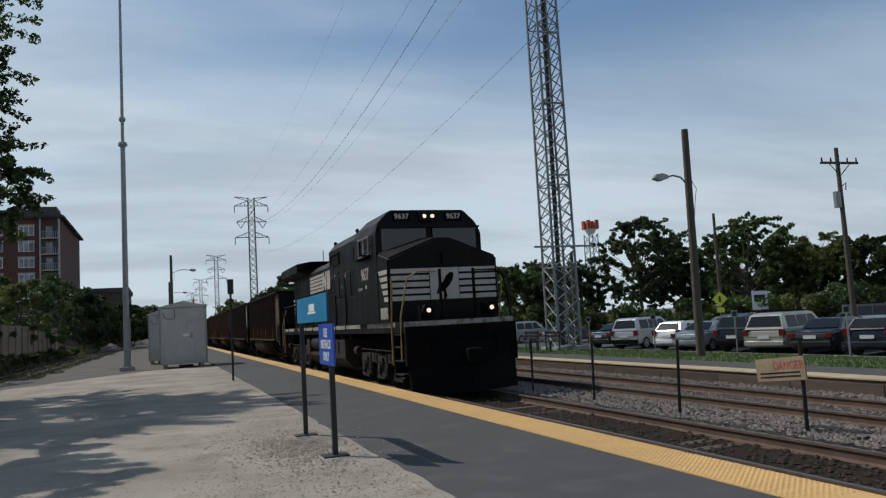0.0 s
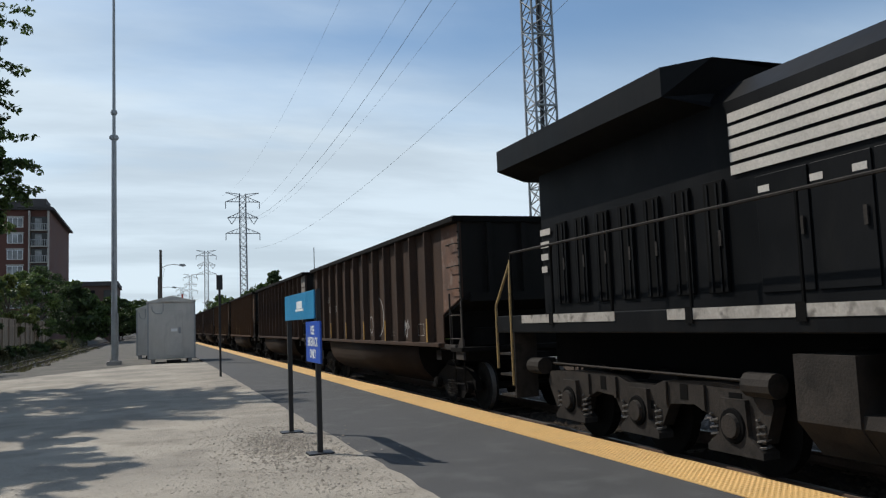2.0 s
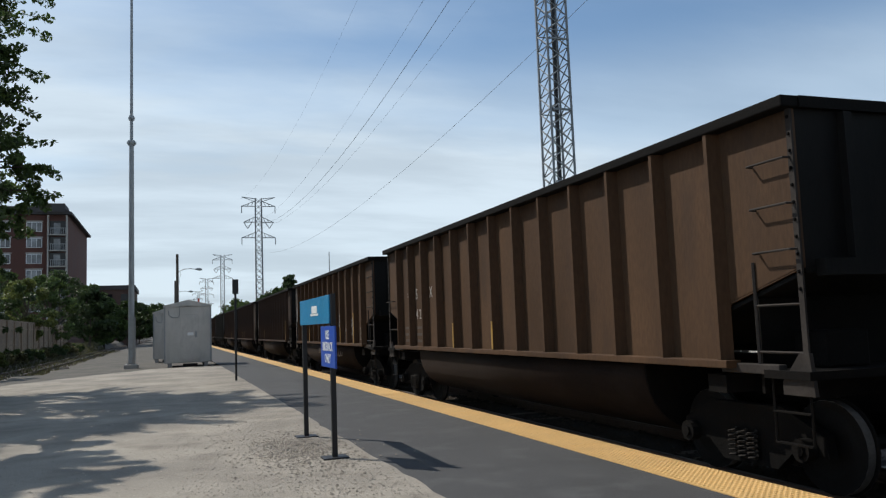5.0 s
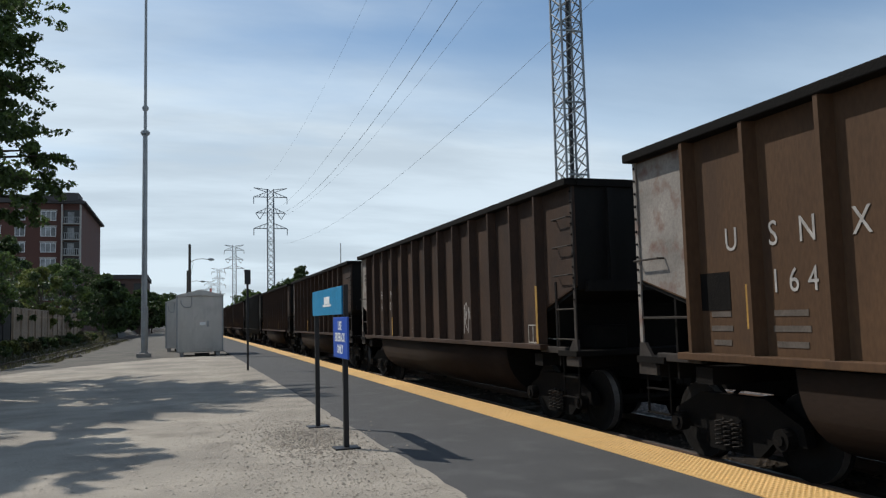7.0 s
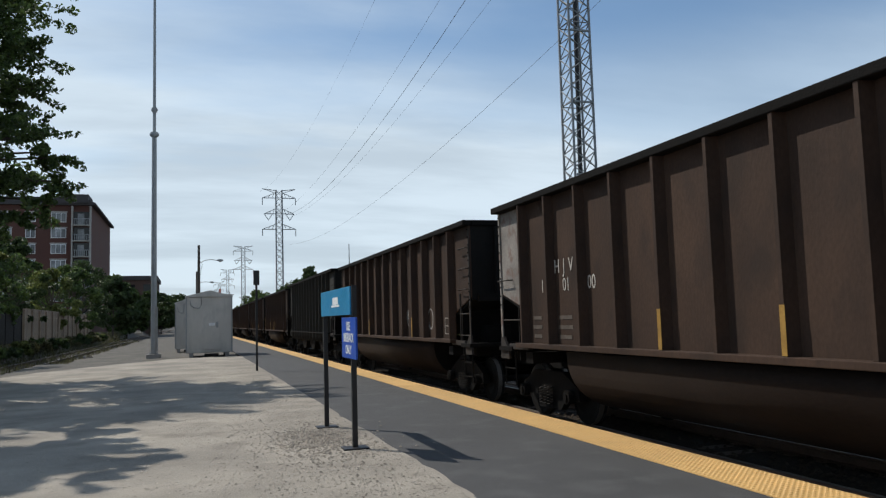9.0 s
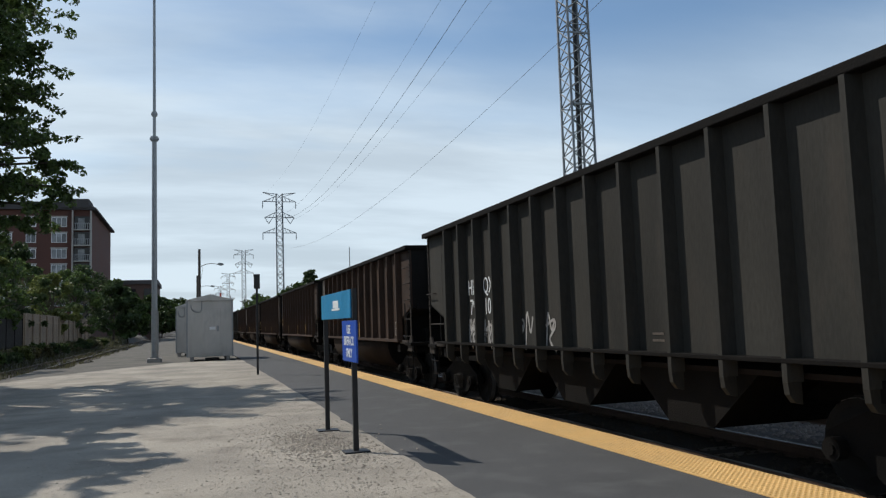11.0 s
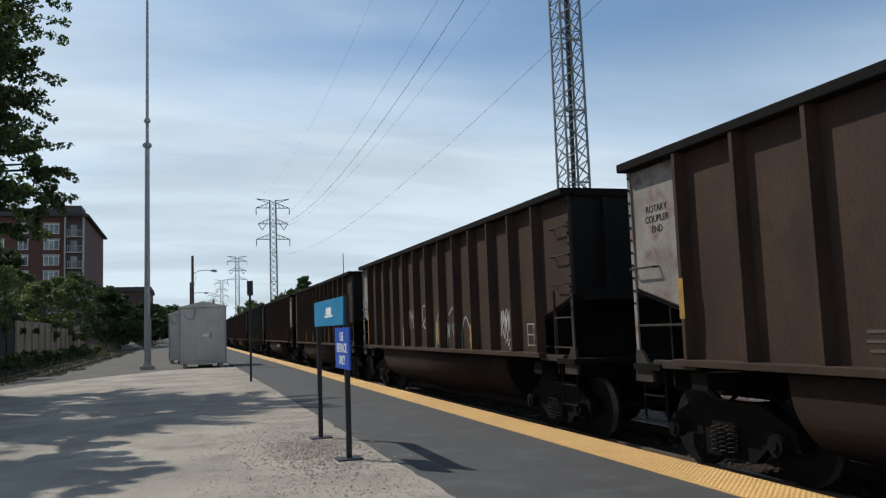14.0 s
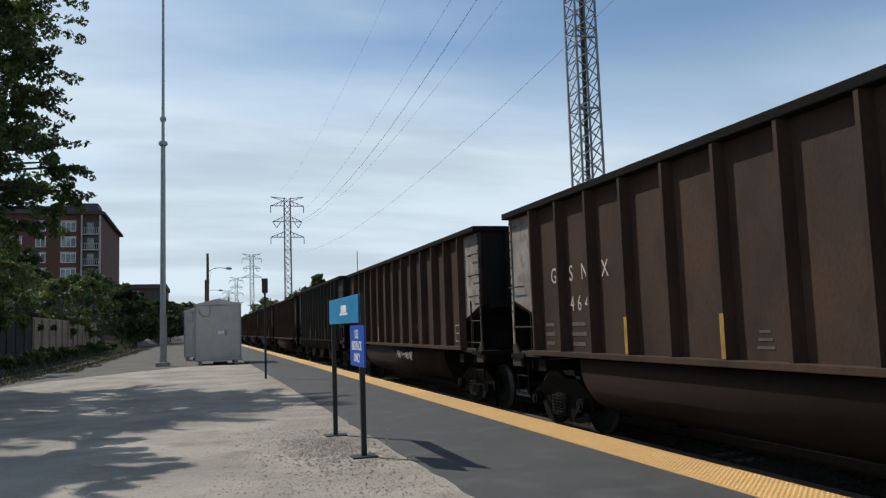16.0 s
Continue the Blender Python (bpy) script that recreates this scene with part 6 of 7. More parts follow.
            u = [bm.verts.new((t.co.x + s * 0.006, t.co.y, t.co.z)) for t in v]
            bm.faces.new(u)
            for i in range(4):
                bm.faces.new((v[i], v[(i + 1) % 4], u[(i + 1) % 4], u[i]))
            bmesh.ops.recalc_face_normals(bm, faces=bm.faces[:])
            part("side_window", bm, GLASS_DARK, cabin)
    for (ya, za), (yb, zb), nm, sg in ((roof[0], roof[1], "rear_window", -1), (roof[-1], roof[-2], "windscreen", 1)):
        bm = bmesh.new()
        d = Vector((0, yb - ya, zb - za))
        nrm = Vector((0, sg * abs(d.z), abs(d.y))).normalized() * 0.008
        q = []
        for f, hw in ((0.18, inset(za + 0.15 * (zb - za)) - 0.10), (0.92, inset(zb) - 0.10)):
            for s in (-1, 1):
                q.append(Vector((s * hw, ya + d.y * f, za + d.z * f)) + nrm)
        v = [bm.verts.new(t) for t in (q[0], q[1], q[3], q[2])]
        u = [bm.verts.new(t + nrm * 0.6) for t in (q[0], q[1], q[3], q[2])]
        bm.faces.new(u)
        for i in range(4):
            bm.faces.new((v[i], v[(i + 1) % 4], u[(i + 1) % 4], u[i]))
        bmesh.ops.recalc_face_normals(bm, faces=bm.faces[:])
        part(nm, bm, GLASS_DARK, cabin)
    for s in (-1, 1):
        xa, xb = sorted((s * (w + 0.005), s * (w - 0.26)))
        part("tail_lamp", one_box(xa, xb, -0.012, 0.10, 0.70 if kind == "sedan" else 0.78, 0.90 if kind == "sedan" else 1.06, bevel=0.02), TAIL, c)
        xa, xb = sorted((s * (w - 0.05), s * (w - 0.35)))
        part("headlamp", one_box(xa, xb, L - 0.25, L - 0.02, 0.62, 0.76, bevel=0.02), RIM, c)
        xa, xb = sorted((s * (w - 0.02), s * (w + 0.16)))
        part("mirror", one_box(xa, xb, y1 - 0.62, y1 - 0.48, belt + 0.02, belt + 0.16, bevel=0.03), body_mat, c)
    part("rear_bumper", one_box(-w + 0.06, w - 0.06, -0.05, 0.12, 0.34, 0.56, bevel=0.04), BLACK_FLAT if kind in ("suv",) else body_mat, c)
    part("plate", one_box(-0.26, 0.26, -0.02, -0.001, 0.66, 0.80), PLATE, c, "blank licence plate bar")
    if kind in ("suv", "van"):
        for s in (-1, 1):
            part("roof_rail", rods([(s * 0.6, 0.6, H + 0.04), (s * 0.6, 2.6, H + 0.05)], 0.025), BLACK_FLAT, c)
    r = 0.34 if kind in ("suv", "van") else 0.31
    for yy in (0.85, L - 0.92):
        for s in (-1, 1):
            bm = bmesh.new()
            rod(bm, (s * (w - 0.22), yy, r), (s * (w + 0.012), yy, r), r, n=20)
            wheel = part("wheel", bm, TYRE, c)
            bm = bmesh.new()
            rod(bm, (s * (w + 0.004), yy, r), (s * (w + 0.02), yy, r), r * 0.64, n=16)
            part("rim", bm, RIM, wheel)
            bm = bmesh.new()
            for k5 in range(5):
                an = k5 * 1.2566
                rod(bm, (s * (w + 0.022), yy + 0.12 * math.cos(an), r + 0.12 * math.sin(an)), (s * (w + 0.024), yy + 0.12 * math.cos(an), r + 0.12 * math.sin(an)), 0.045, n=6)
            part("rim_hole", bm, BLACK_FLAT, wheel)


def parking():
    silver, white = paint("silver_paint", (0.42, 0.43, 0.44), 0.3, 0.5), paint("white_paint", (0.72, 0.72, 0.71))
    black, navy, beige = paint("black_paint", (0.012, 0.012, 0.014)), paint("navy_paint", (0.012, 0.016, 0.03)), paint("champagne_paint", (0.40, 0.38, 0.34), 0.3, 0.4)
    grey = paint("grey_paint", (0.10, 0.105, 0.11), 0.3, 0.4)
    for x, y, turn, kind, m, label in (
            (24.6, 39.3, -68, "suv", silver, "silver station wagon SUV with a roof rack"),
            (24.9, 35.7, -72, "hatch", white, "small white hatchback in the parking row"),
            (24.4, 33.3, -72, "sedan", silver, "silver four-door sedan parked nose in"),
            (24.6, 30.2, -72, "suv", navy, "dark navy SUV in the parking row"),
            (24.4, 27.9, -72, "van", beige, "champagne-coloured SUV with dark windows"),
            (24.5, 25.4, -72, "sedan", black, "black sedan with wide red tail lamps"),
            (24.7, 22.8, -72, "hatch", navy, "dark blue hatchback in the parking row"),
            (25.0, 42.8, -72, "sedan", black, "black sedan at the row's far end"),
            (26.5, 52.5, -72, "sedan", grey, "grey sedan farther down the lot"),
            (26.5, 60.0, -72, "suv", silver, "silver SUV farther down the lot"),
            (27.0, 68.0, -72, "sedan", black, "dark sedan farther down the lot"),
            (38.0, 44.0, 15, "sedan", grey, "grey sedan in the second row"),
            (42.0, 36.0, 15, "suv", black, "black SUV in the second row")):
        parked_car(x, y, turn, kind, m, label)


# ---- buildings and fence on the siding's side ----
def apartment_block():
    b = tagged(empty("apartment_building", pose(-15.6, 142, -0.3)), "seven-storey red brick apartment building with balconies", "building")
    H = 22.2
    part("wall", one_box(-46, -3.0, 0, 32, 0, H), BRICK, b)
    part("corner_bay", one_box(-2.998, 0, 0.0, 32, 0, H), BRICK, b)
    bm = bmesh.new()
    prism(bm, [(-46.5, H), (0.7, H), (0.7, H + 0.35), (-1.4, H + 1.3), (-46.5, H + 1.0)], -0.7, 32.6)
    roof = part("roof", bm, ROOF, b)
    part("parapet", one_box(-4.6, -0.4, -0.9, 5, H + 0.3, H + 1.75), ROOF, roof)
    for k in range(8):
        z = H - 3.25 - k * 2.6
        bay = part("balcony", one_box(-2.75, -0.25, -1.0, -0.01, z - 0.22, z - 0.04), TRIM_PALE, b)
        part("recess", one_box(-2.7, -0.3, -0.03, -0.004, z, z + 2.2), GLASS_DARK, bay)
        part("balcony_door", one_box(-2.1, -1.1, -0.06, -0.031, z, z + 1.9), PANE_BLIND, bay)
        rail = bmesh.new()
        for i in range(9):
            xx = -2.72 + i * 0.305
            box(rail, xx - 0.04, xx + 0.04, -0.98, -0.92, z - 0.03, z + 0.92)
        box(rail, -2.76, -0.24, -1.0, -0.90, z + 0.921, z + 1.0)
        part("railing", rail, STEEL, bay, "pale grey balcony railing")
        for x, w in ((-4.95, 2.3), (-9.1, 1.5), (-13.0, 2.3), (-17.5, 1.5), (-22.0, 2.3), (-28.0, 1.5), (-34.0, 2.3)):
            part("lintel", one_box(x - w / 2 - 0.15, x + w / 2 + 0.15, -0.05, -0.004, z + 2.05, z + 2.25), TRIM_PALE, b)
            win = part("window", one_box(x - w / 2, x + w / 2, -0.10, -0.003, z + 0.42, z + 2.0), SIGN_WHITE, b)
            n = 2 if w < 2 else 3
            for j in range(n):
                p0 = x - w / 2 + 0.1 + j * (w - 0.1) / n
                part("pane", one_box(p0, p0 + (w - 0.1) / n - 0.1, -0.125, -0.101, z + 0.52, z + 1.9), PANE_BLIND, win)
    for x in (-2.95, -0.2):
        part("pier", one_box(x, x + 0.2, -1.02, -0.012, 0, H - 0.2), TRIM_PALE, b)
    c = tagged(empty("brick_building", pose(-15.5, 205, -0.3)), "lower brown brick building behind the trees", "building")
    part("wall", one_box(-24, 7.5, 0, 25, 0, 13.2), BRICK_DARK, c)
    part("roof", one_box(-24.4, 7.9, -0.4, 25.4, 13.2, 14.2), ROOF, c)
    for k in range(4):
        for x in (-6, -2, 2, 5.5):
            part("window", one_box(x - 0.8, x + 0.8, -0.06, -0.003, 1.2 + k * 3.1, 2.8 + k * 3.1), GLASS_DARK, c)


def board_fence():
    f = tagged(empty("board_fence", pose(-10.9, 0, 0.75)), "weathered grey-brown vertical board fence", "fence")
    first = part("board", one_box(-0.012, 0.012, -0.11, 0.11, 0.05, 2.35, bevel=0.003), FENCE_WOOD, f)
    y0 = 60.5
    first.location.y = y0
    for i in range(1, 168):
        shared("board", first.data, f, pose(random.uniform(-0.012, 0.012), y0 + i * 0.236, random.uniform(-0.03, 0.03), random.uniform(-0.6, 0.6), 0, 0))
    for i in range(14):
        part("post", one_box(0.015, 0.115, y0 + i * 2.95 - 0.05, y0 + i * 2.95 + 0.05, 0, 2.25), FENCE_WOOD, f)
    for z in (0.5, 1.7):
        part("rail", one_box(0.0145, 0.05, y0, y0 + 39.4, z, z + 0.09), FENCE_WOOD, f)
    # nearer stretch of fence; dark panels paint in the shade of the trees
    g = tagged(empty("grey_fence", pose(-10.9, 0, 0.72)), "panel fence beside the siding, coloured dark for tree shade", "fence")
    for i in range(7):
        part("panel", one_box(-0.02, 0.02, 42.5 + i * 2.5, 44.92 + i * 2.5, 0.05, 1.9, bevel=0.004), GRIME, g)
        part("post", one_box(-0.06, 0.06, 44.93 + i * 2.5, 44.99 + i * 2.5, 0, 2.0), GRIME, g)


def radar_tower():
    t = tagged(empty("water_tower", pose(117, 200, 0)), "distant red and white lattice tower", "tower")
    bm = bmesh.new()
    lattice(bm, 0, 0, 0, 0, 0, 24, 8, 0.16, 1.7, 1.4)
    part("shaft", bm, STEEL_FAR, t)
    bm = bmesh.new()
    for k in range(8):
        a = k * 0.785
        prism(bm, [(1.9 * math.cos(a) - 0.45, 1.9 * math.sin(a) - 0.45), (1.9 * math.cos(a) + 0.45, 1.9 * math.sin(a) - 0.45), (1.9 * math.cos(a) + 0.45, 1.9 * math.sin(a) + 0.45), (1.9 * math.cos(a) - 0.45, 1.9 * math.sin(a) + 0.45)], 25.5, 27.2 + 0.8 * (k % 2), axis="z")
    part("head", bm, SIGN_RED, t, "faded red platform head")
    bm = bmesh.new()
    rod(bm, (0, 0, 24), (0, 0, 25.6), 0.9, 1.8, n=12)
    part("collar", bm, SIGN_WHITE, t)


station_sign()
far_sign()
mast()
cabinet("signal_cabinet", 0.95, 43.2, 2.25, 2.6, 3.05, "silver aluminium railway equipment cabinet with pitched roof")
cabinet("relay_cabinet", -0.1, 52.0, 1.5, 2.2, 2.95, "smaller grey metal cabinet standing behind")
fence_posts()
power_line()
cobra_lamp("street_lamp", 18.5, 24.45, -0.26, 8.5, -0.95, 0.8, "dark wooden pole with a curved-arm street lamp", 2.15)
cobra_lamp("lamp_pole", 0.85, 84, -0.2, 9.9, 1.8, 0, "far wooden pole with a street lamp arm")
cobra_lamp("lamp_pole", 0.9, 118, -0.2, 9.4, 1.8, 0, "far wooden pole with a street lamp arm")
utility_pole(36.1, 34.0, -0.65, 10.7, -0.5, "wooden utility pole with crossarm and insulators")
utility_pole(44.5, 55.5, -0.7, 10.1, 0, "thin distant utility pole at the lot's edge", False)
utility_pole(24.0, 78.0, -0.7, 7.8, 0, "thin distant utility pole at the lot's edge", False)
utility_pole(24.5, 44.5, -0.65, 6.1, 0, "short grey pole beside the tower", False)
for i, (x, y, h) in enumerate(((12.0, 260, 12), (11.0, 320, 12), (10.0, 400, 13), (14.5, 230, 10))):
    utility_pole(x, y, -0.2, h, 0, "distant line pole beside the tracks", True)
bench(16.0, 31.8)
bench(16.0, 33.9)
pole_sign("crossing_sign", 44.0, 55, -0.65, 2.75, "diamond", SIGN_YELLOW, 0.62, "fluorescent yellow diamond crossing sign")
pole_sign("crossing_sign", 33.0, 76, -0.65, 2.75, "diamond", SIGN_YELLOW, 0.55, "fluorescent yellow diamond crossing sign")
pole_sign("lot_notice", 45.5, 52, -0.65, 2.45, "square", SIGN_WHITE, 0.75, "white square notice on a post")
for y in (34.5, 28.4, 22.4, 41.0):
    pole_sign("parking_sign", 23.4, y, -0.56, 1.75, "square", STEEL, 0.16, "small grey sign back on a thin post")
parking()
apartment_block()
board_fence()
radar_tower()

# ---- trees, shrubs, weeds ----
def leaf_cloud(name, centres, count, size, mat, parent, rnd, droop=0.3, kind=""):
    """Leaves as small bent quads, clustered round the twigs."""
    n = len(centres)
    c = np.array([p for p, _ in centres])
    r = np.array([q for _, q in centres])
    rs = np.random.RandomState(rnd.randint(0, 10 ** 6))
    w = r ** 2 / (r ** 2).sum()
    pick = rs.choice(n, count, p=w)
    d = rs.normal(size=(count, 3))
    d /= np.linalg.norm(d, axis=1)[:, None]
    pos = c[pick] + d * (r[pick] * rs.uniform(0.35, 1.0, count) ** 0.6)[:, None] * np.array([1, 1, 0.72])
    a = rs.normal(size=(count, 3))
    a[:, 2] -= droop
    a /= np.linalg.norm(a, axis=1)[:, None]
    b = np.cross(a, rs.normal(size=(count, 3)))
    b /= np.linalg.norm(b, axis=1)[:, None]
    s = rs.uniform(size[0], size[1], count)[:, None]
    v = np.stack([pos - a * s, pos + b * s * 0.5, pos + a * s, pos - b * s * 0.5], 1).reshape(-1, 3)
    me = bpy.data.meshes.new(name)
    me.from_pydata(v.tolist(), [], np.arange(count * 4).reshape(-1, 4).tolist())
    me.materials.append(mat)
    ob = shared(name, me, parent)
    if kind:
        ob["kind"] = kind
    return ob


def tree(x, y, z, h, spread, seed, mat, label, count=9000, leaf=(0.10, 0.2), trunk=0.25, clear=0.25, name="tree", clumps=42, extra=(), spray=0):
    rnd = random.Random(seed)
    t = tagged(empty(name, pose(x, y, z)), label, "tree")
    bm = bmesh.new()
    top = Vector((rnd.uniform(-0.4, 0.4), rnd.uniform(-0.4, 0.4), h * 0.78))
    fork = Vector((top.x * 0.3, top.y * 0.3, h * clear))
    rod(bm, (0, 0, -0.3), fork, trunk, trunk * 0.75, n=10)
    rod(bm, fork, top, trunk * 0.75, trunk * 0.2, n=8)
    centres = []
    for i in range(clumps):
        f = rnd.random()
        zz = h * (clear + 0.05 + (0.93 - clear) * f)
        prof = math.sin(math.pi * min(1, 0.18 + 0.80 * f)) ** 0.7
        a = rnd.uniform(0, 2 * math.pi)
        rr = spread * prof * rnd.uniform(0.35, 1.0) ** 0.5 * rnd.uniform(0.75, 1.08)
        tip = Vector((rr * math.cos(a), rr * math.sin(a), zz))
        centres.append((tuple(tip), spread * rnd.uniform(0.10, 0.22)))
        if i % 2 == 0:
            root = fork.lerp(top, max(0.0, min(1, (zz / h - clear) * 0.9 - 0.1)))
            mid = root.lerp(tip, 0.55) + Vector((0, 0, spread * 0.08))
            rod(bm, root, mid, trunk * 0.28, trunk * 0.14, n=5)
            rod(bm, mid, tip, trunk * 0.14, trunk * 0.04, n=4)
    for (ex, ey, ez), er in extra:
        centres.append(((ex, ey, ez), er))
        root = fork.lerp(top, max(0.0, min(1.0, ez / h - clear)))
        mid = root.lerp(Vector((ex, ey, ez)), 0.6) + Vector((0, 0, 0.5))
        rod(bm, root, mid, trunk * 0.3, trunk * 0.15, n=5)
        rod(bm, mid, (ex, ey, ez), trunk * 0.15, trunk * 0.04, n=4)
    if spray:
        # break each clump into drooping sprays of finer foliage
        fine = []
        for (cx, cy, cz), r in centres:
            for _ in range(spray):
                d = Vector((rnd.gauss(0, 1), rnd.gauss(0, 1), rnd.gauss(0, 0.7))).normalized()
                out = Vector((cx, cy, 0)).normalized() * 0.5 + d
                a = Vector((cx, cy, cz))
                b = a + out * r * rnd.uniform(0.6, 1.5) - Vector((0, 0, r * rnd.uniform(0.0, 0.5)))
                rod(bm, a, b, 0.012, 0.004, n=3)
                for f in (0.35, 0.6, 0.8, 1.0):
                    fine.append((tuple(a.lerp(b, f)), r * (rnd.uniform(0.18, 0.32) if spray > 3 else rnd.uniform(0.32, 0.5))))
        centres = fine
    part("trunk", bm, BARK, t)
    leaf_cloud("crown", centres, count, leaf, mat, t, rnd)
    return t


def bare_tree(x, y, z, h, seed):
    rnd = random.Random(seed)
    t = tagged(empty("dead_tree", pose(x, y, z)), "leafless grey tree among the green ones", "tree")
    bm = bmesh.new()

    def grow(a, d, ln, r, depth):
        b = a + d * ln
        rod(bm, a, b, r, r * 0.6, n=5)
        if depth:
            for _ in range(3):
                nd = (d + Vector((rnd.gauss(0, 0.4), rnd.gauss(0, 0.4), rnd.uniform(0, 0.35)))).normalized()
                grow(a.lerp(b, rnd.uniform(0.55, 1.0)), nd, ln * rnd.uniform(0.55, 0.8), r * 0.55, depth - 1)
    grow(Vector((0, 0, -0.2)), Vector((0, 0, 1)), h * 0.36, 0.16, 4)
    part("trunk", bm, BARK, t)


def shrub(x, y, z, h, w, seed, mat, label, count=2500, leaf=(0.06, 0.14), name="shrub"):
    rnd = random.Random(seed)
    t = tagged(empty(name, pose(x, y, z)), label, "shrub")
    bm = bmesh.new()
    centres = []
    for i in range(16):
        a, rr = rnd.uniform(0, 6.28), w * rnd.random() ** 0.6
        zz = h * rnd.uniform(0.15, 0.85) * (1 - 0.35 * rr / w)
        p = (rr * math.cos(a), rr * math.sin(a), zz)
        centres.append((p, rnd.uniform(0.22, 0.36) * min(h, w)))
        rod(bm, (p[0] * 0.15, p[1] * 0.15, -0.1), p, 0.03, 0.01, n=4)
    part("stem", bm, BARK, t)
    leaf_cloud("foliage", centres, count, leaf, mat, t, rnd)
    return t


def weeds(name, spots, mat, label, h=(0.08, 0.35), seed=1):
    rnd = random.Random(seed)
    v, f = [], []
    for x, y, z in spots:
        hh, a = rnd.uniform(*h), rnd.uniform(0, 6.28)
        dx, dy = math.cos(a) * 0.02, math.sin(a) * 0.02
        lx, ly = rnd.gauss(0, 0.3) * hh, rnd.gauss(0, 0.3) * hh
        k = len(v)
        v += [(x - dx, y - dy, z), (x + dx, y + dy, z), (x + lx + dx * 0.2, y + ly, z + hh)]
        f.append((k, k + 1, k + 2))
    me = bpy.data.meshes.new(name)
    me.from_pydata(v, [], f)
    me.materials.append(mat)
    tagged(new(name, me), label, "grass", kind="stuff")


def greenery():
    # the broad trees whose boughs hang in from the side, and whose shade lies on the yard
    boughs = [((5.9, -1.6, 7.1), 0.55), ((5.3, -2.0, 6.3), 0.6), ((6.2, -1.3, 6.3), 0.45), ((6.2, -1.8, 6.9), 0.45), ((5.4, -1.2, 7.6), 0.6), ((4.8, -2.6, 7.2), 0.7), ((4.5, -1.7, 6.1), 0.6), ((5.8, -1.5, 5.7), 0.5), ((5.0, -1.8, 5.2), 0.6), ((4.1, -2.7, 9.0), 0.7), ((3.7, -1.7, 5.8), 0.7), ((3.0, -2.0, 4.8), 0.8), ((2.4, -1.8, 3.8), 0.9), ((4.2, 1.0, 12.5), 1.0), ((4.0, 2.5, 13.2), 1.0), ((3.6, 0.0, 13.8), 1.0), ((3.2, 3.4, 12.4), 1.0), ((4.6, 0.2, 13.3), 0.8)]
    tree(-9.8, 26.4, -0.4, 16.0, 5.5, 5, LEAF, "broad leafy tree with drooping boughs over the yard", 190000, (0.05, 0.11), 0.40, 0.26, clumps=150, spray=7, extra=boughs)
    tree(-9.2, 17.0, -0.3, 11.5, 4.7, 17, LEAF, "broad leafy tree beside the yard", 110000, (0.06, 0.14), 0.32, 0.3, clumps=95, spray=5)
    tree(-12.9, 44.0, 0.6, 10.4, 3.4, 23, LEAF_LIGHT, "yellow-green bushy tree behind the fence", 45000, (0.05, 0.11), 0.2, 0.06, spray=4)
    tree(-13.4, 36.0, 0.6, 8.0, 2.9, 29, LEAF, "green bushy tree behind the fence", 34000, (0.05, 0.11), 0.2, 0.06, spray=4)
    for i, (x, y, h, w, m) in enumerate(((-12.8, 50, 6.6, 3.0, LEAF), (-13.0, 57, 8.3, 3.4, LEAF), (-12.3, 64, 7.6, 2.8, LEAF_DARK), (-12.0, 78, 6.2, 2.6, LEAF_LIGHT), (-11.5, 88, 7.5, 3.2, LEAF), (-12, 100, 8.5, 4.0, LEAF_DARK), (-10.5, 122, 8.0, 4.0, LEAF_DARK), (-10, 142, 8.0, 4.2, LEAF), (-8, 175, 9, 5, LEAF_DARK), (-7, 215, 10, 6, LEAF), (-4, 290, 12, 8, LEAF_DARK), (-16, 70, 8, 3.5, LEAF_DARK), (-18, 95, 9, 4.5, LEAF), (-6, 360, 13, 9, LEAF_DARK), (-14, 250, 11, 7, LEAF))):
        tree(x, y, 0.7 if x < -10 else -0.2, h, w, 100 + i, m, "leafy green tree along the siding", 9000, (0.08, 0.18) if y < 110 else (0.2, 0.45), 0.18, 0.1, clumps=60)
    rnd = random.Random(77)
    for i in range(16):
        y = 46 + i * 4.2
        shrub(-10.2 + rnd.uniform(-0.3, 0.3), y, 0.1, rnd.uniform(0.6, 1.3), rnd.uniform(0.7, 1.2), 300 + i, (LEAF, LEAF_DARK, LEAF_LIGHT, WEED)[i % 4], "scrubby bush along the fence", 1500)
    # woods behind the parking lot
    row = [(30, 84, 7.5, 4.5), (36, 80, 8.0, 4.6), (41, 76, 7.5, 4.2), (47, 71, 12.0, 5.2), (53, 72, 8.5, 4.6), (52.5, 61, 10.6, 5.0), (57, 57, 8.2, 4.4), (60, 55, 7.6, 4.2), (62, 50, 8.8, 4.2), (66, 49, 11.5, 4.8), (64, 43, 8.4, 4.5), (68, 40, 10.6, 5.0), (70, 34, 10, 5), (72, 46, 9, 5), (26, 92, 8.5, 5), (22, 104, 8.5, 5), (18.5, 118, 8, 4.5), (34, 96, 9, 5.5), (44, 88, 9, 5), (58, 66, 8.5, 5), (20, 150, 10, 6), (25, 135, 10, 6), (34.5, 240, 19, 4.5), (38.5, 250, 16.5, 4.5), (63, 46, 14.0, 4.6), (24, 300, 14, 9)]
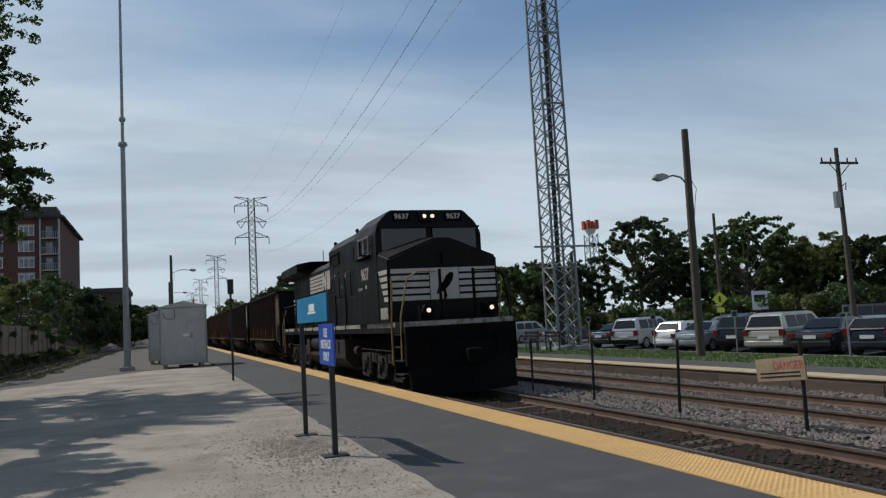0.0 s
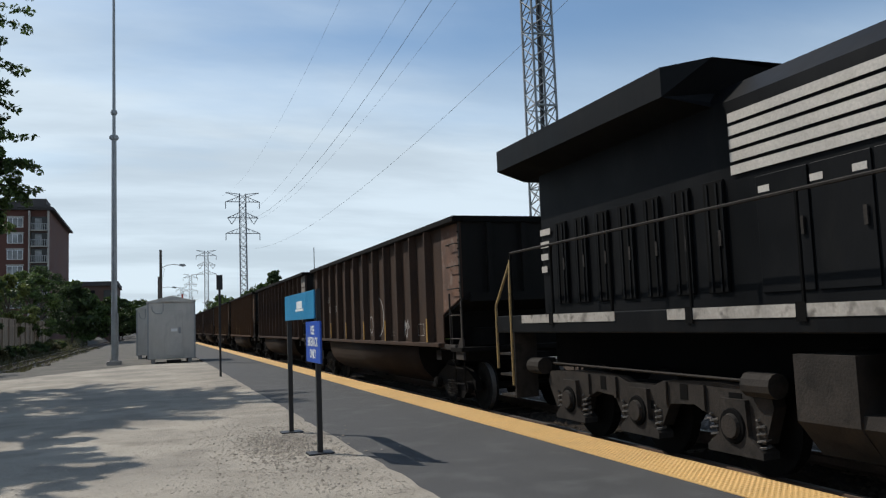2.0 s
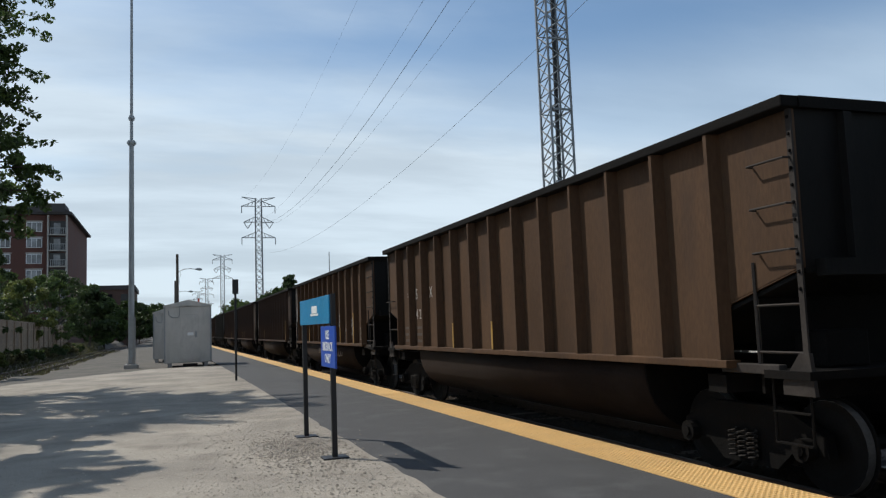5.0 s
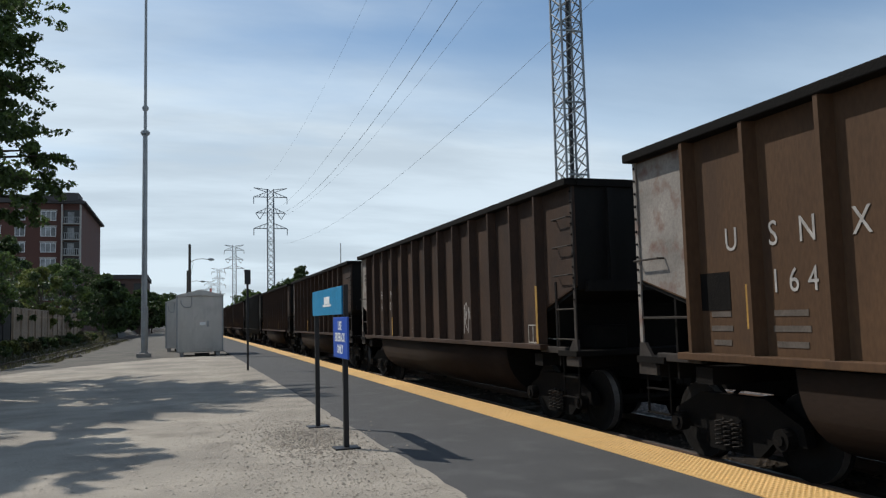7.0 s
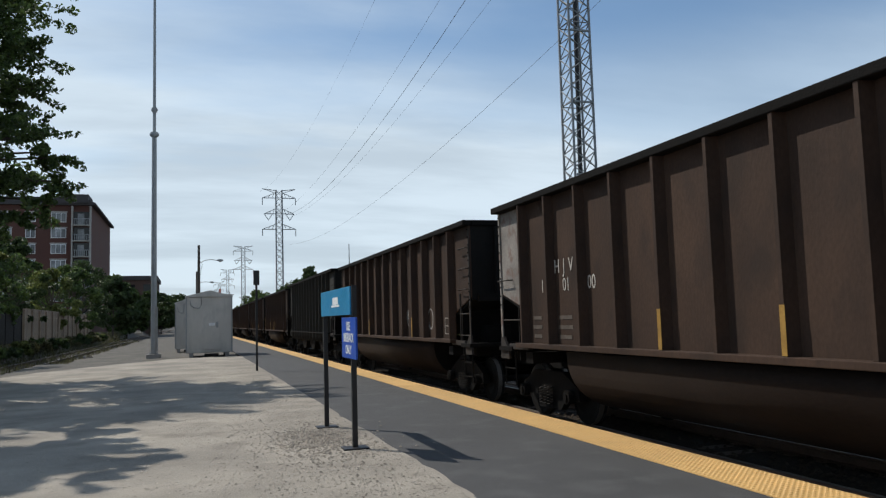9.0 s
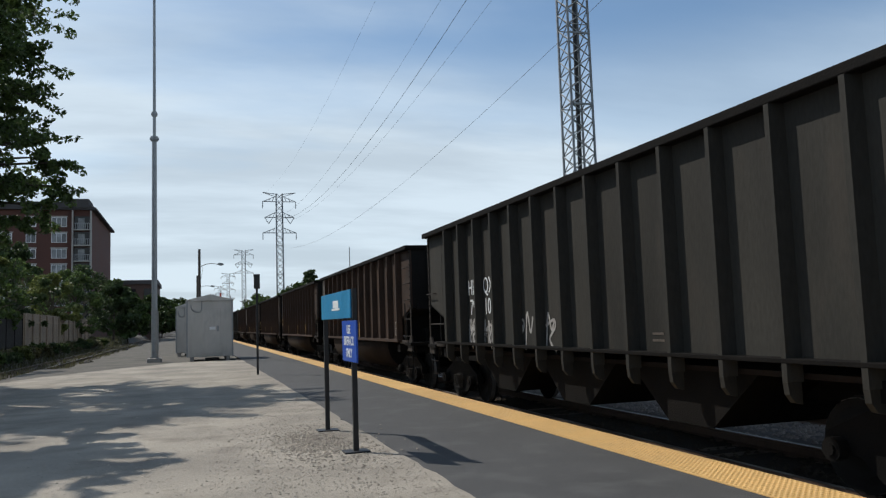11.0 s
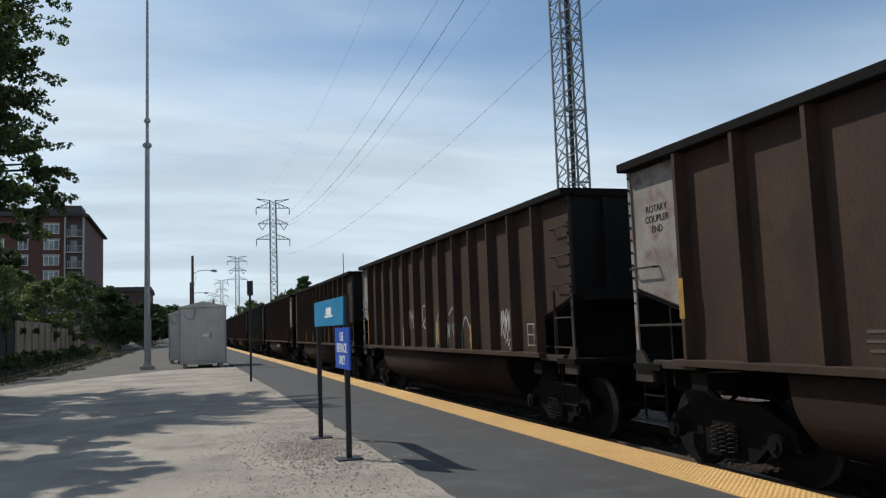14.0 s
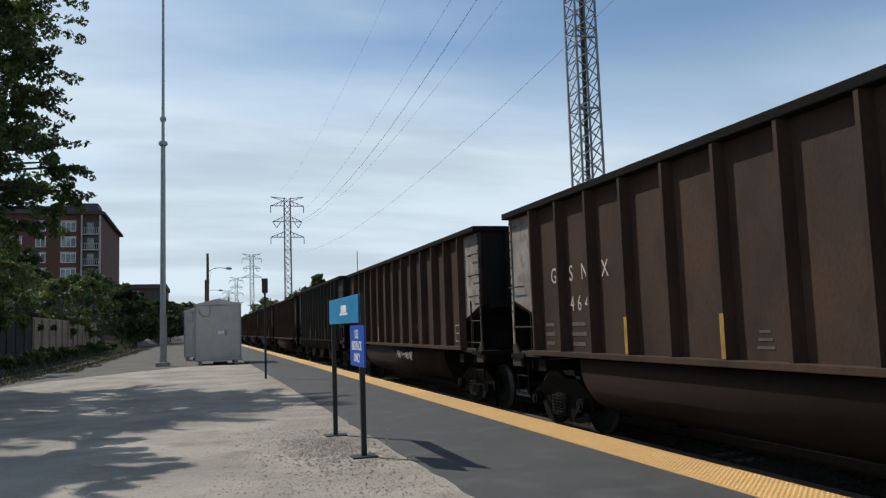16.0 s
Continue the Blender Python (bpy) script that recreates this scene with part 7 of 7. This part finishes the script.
    for i, (x, y, h, w) in enumerate(row):
        tree(x, y, -0.75, h, w, 500 + i, (LEAF_DARK, LEAF, LEAF_DARK, LEAF_DARK)[i % 4] if (x, y) != (57, 57) else LEAF_LIGHT, "mature green tree in the woods behind the lot", 30000 if y < 100 else 5000, (0.10, 0.22) if y < 100 else (0.3, 0.6), 0.22, 0.25 if y < 100 else 0.12, clumps=95, spray=5 if y < 100 else 0)
    for i in range(34):
        f = i / 33
        x, y = 27 + 44 * f + rnd.uniform(-1, 1), 84 - 50 * f + rnd.uniform(-1.5, 1.5)
        shrub(x - 2.5, y - 2.5, -0.75, rnd.uniform(2.6, 4.6), rnd.uniform(2.2, 3.2), 700 + i, (LEAF_DARK, LEAF, LEAF_DARK, LEAF_LIGHT)[i % 4], "undergrowth at the edge of the woods", 2600, (0.12, 0.26))
    bare_tree(60, 60, -0.75, 11.5, 3)
    bare_tree(54.5, 68, -0.75, 9.5, 9)
    bare_tree(65, 53, -0.75, 11, 14)
    spots = [(rnd.uniform(-10.4, -6.4), 26 + 90 * rnd.random() ** 1.5, -0.34) for _ in range(5000)]
    weeds("trackside_weeds", spots, WEED, "dry yellow-green weeds along the siding", seed=4)
    spots = []
    for _ in range(7000):
        q = rnd.uniform(-11.4, -9.7)
        spots.append((q, 30 + 110 * rnd.random() ** 1.4, 0.70 if q < -11.3 else (0.25 + (-10.4 - q) * 0.45 if q < -10.4 else -0.36 + (-9.9 - q) * 1.2 if q < -9.9 else -0.37)))
    weeds("bank_weeds", spots, WEED, "rank dry weeds on the bank", (0.2, 0.7), 12)
    spots = [(q, 12 + 70 * rnd.random() ** 1.3, -0.04 - 0.06 * (q - 14.89)) for q in (rnd.uniform(14.95, 23.8) for _ in range(30000))]
    weeds("verge_grass", spots, LEAF, "short green grass blades on the verge", (0.04, 0.11), 6)


greenery()

# ---- rails, panels and loose stones ----
tracks()
tactile()


# ---- motion ----
RUN = [(0.0, 0.0), (0.8, 10.9), (2.2, 29.93), (3.0, 40.72), (5.5, 75.7), (7.0, 96.82), (9.0, 124.75), (11.5, 160.05), (12.5, 174.22), (14.1, 197.1), (16.0, 223.9)]


def motions():
    for thing, y in TRAIN:
        walk(thing, [(t, pose(TRACK_1, y - s, RAIL_Z)) for t, s in RUN])


motions()
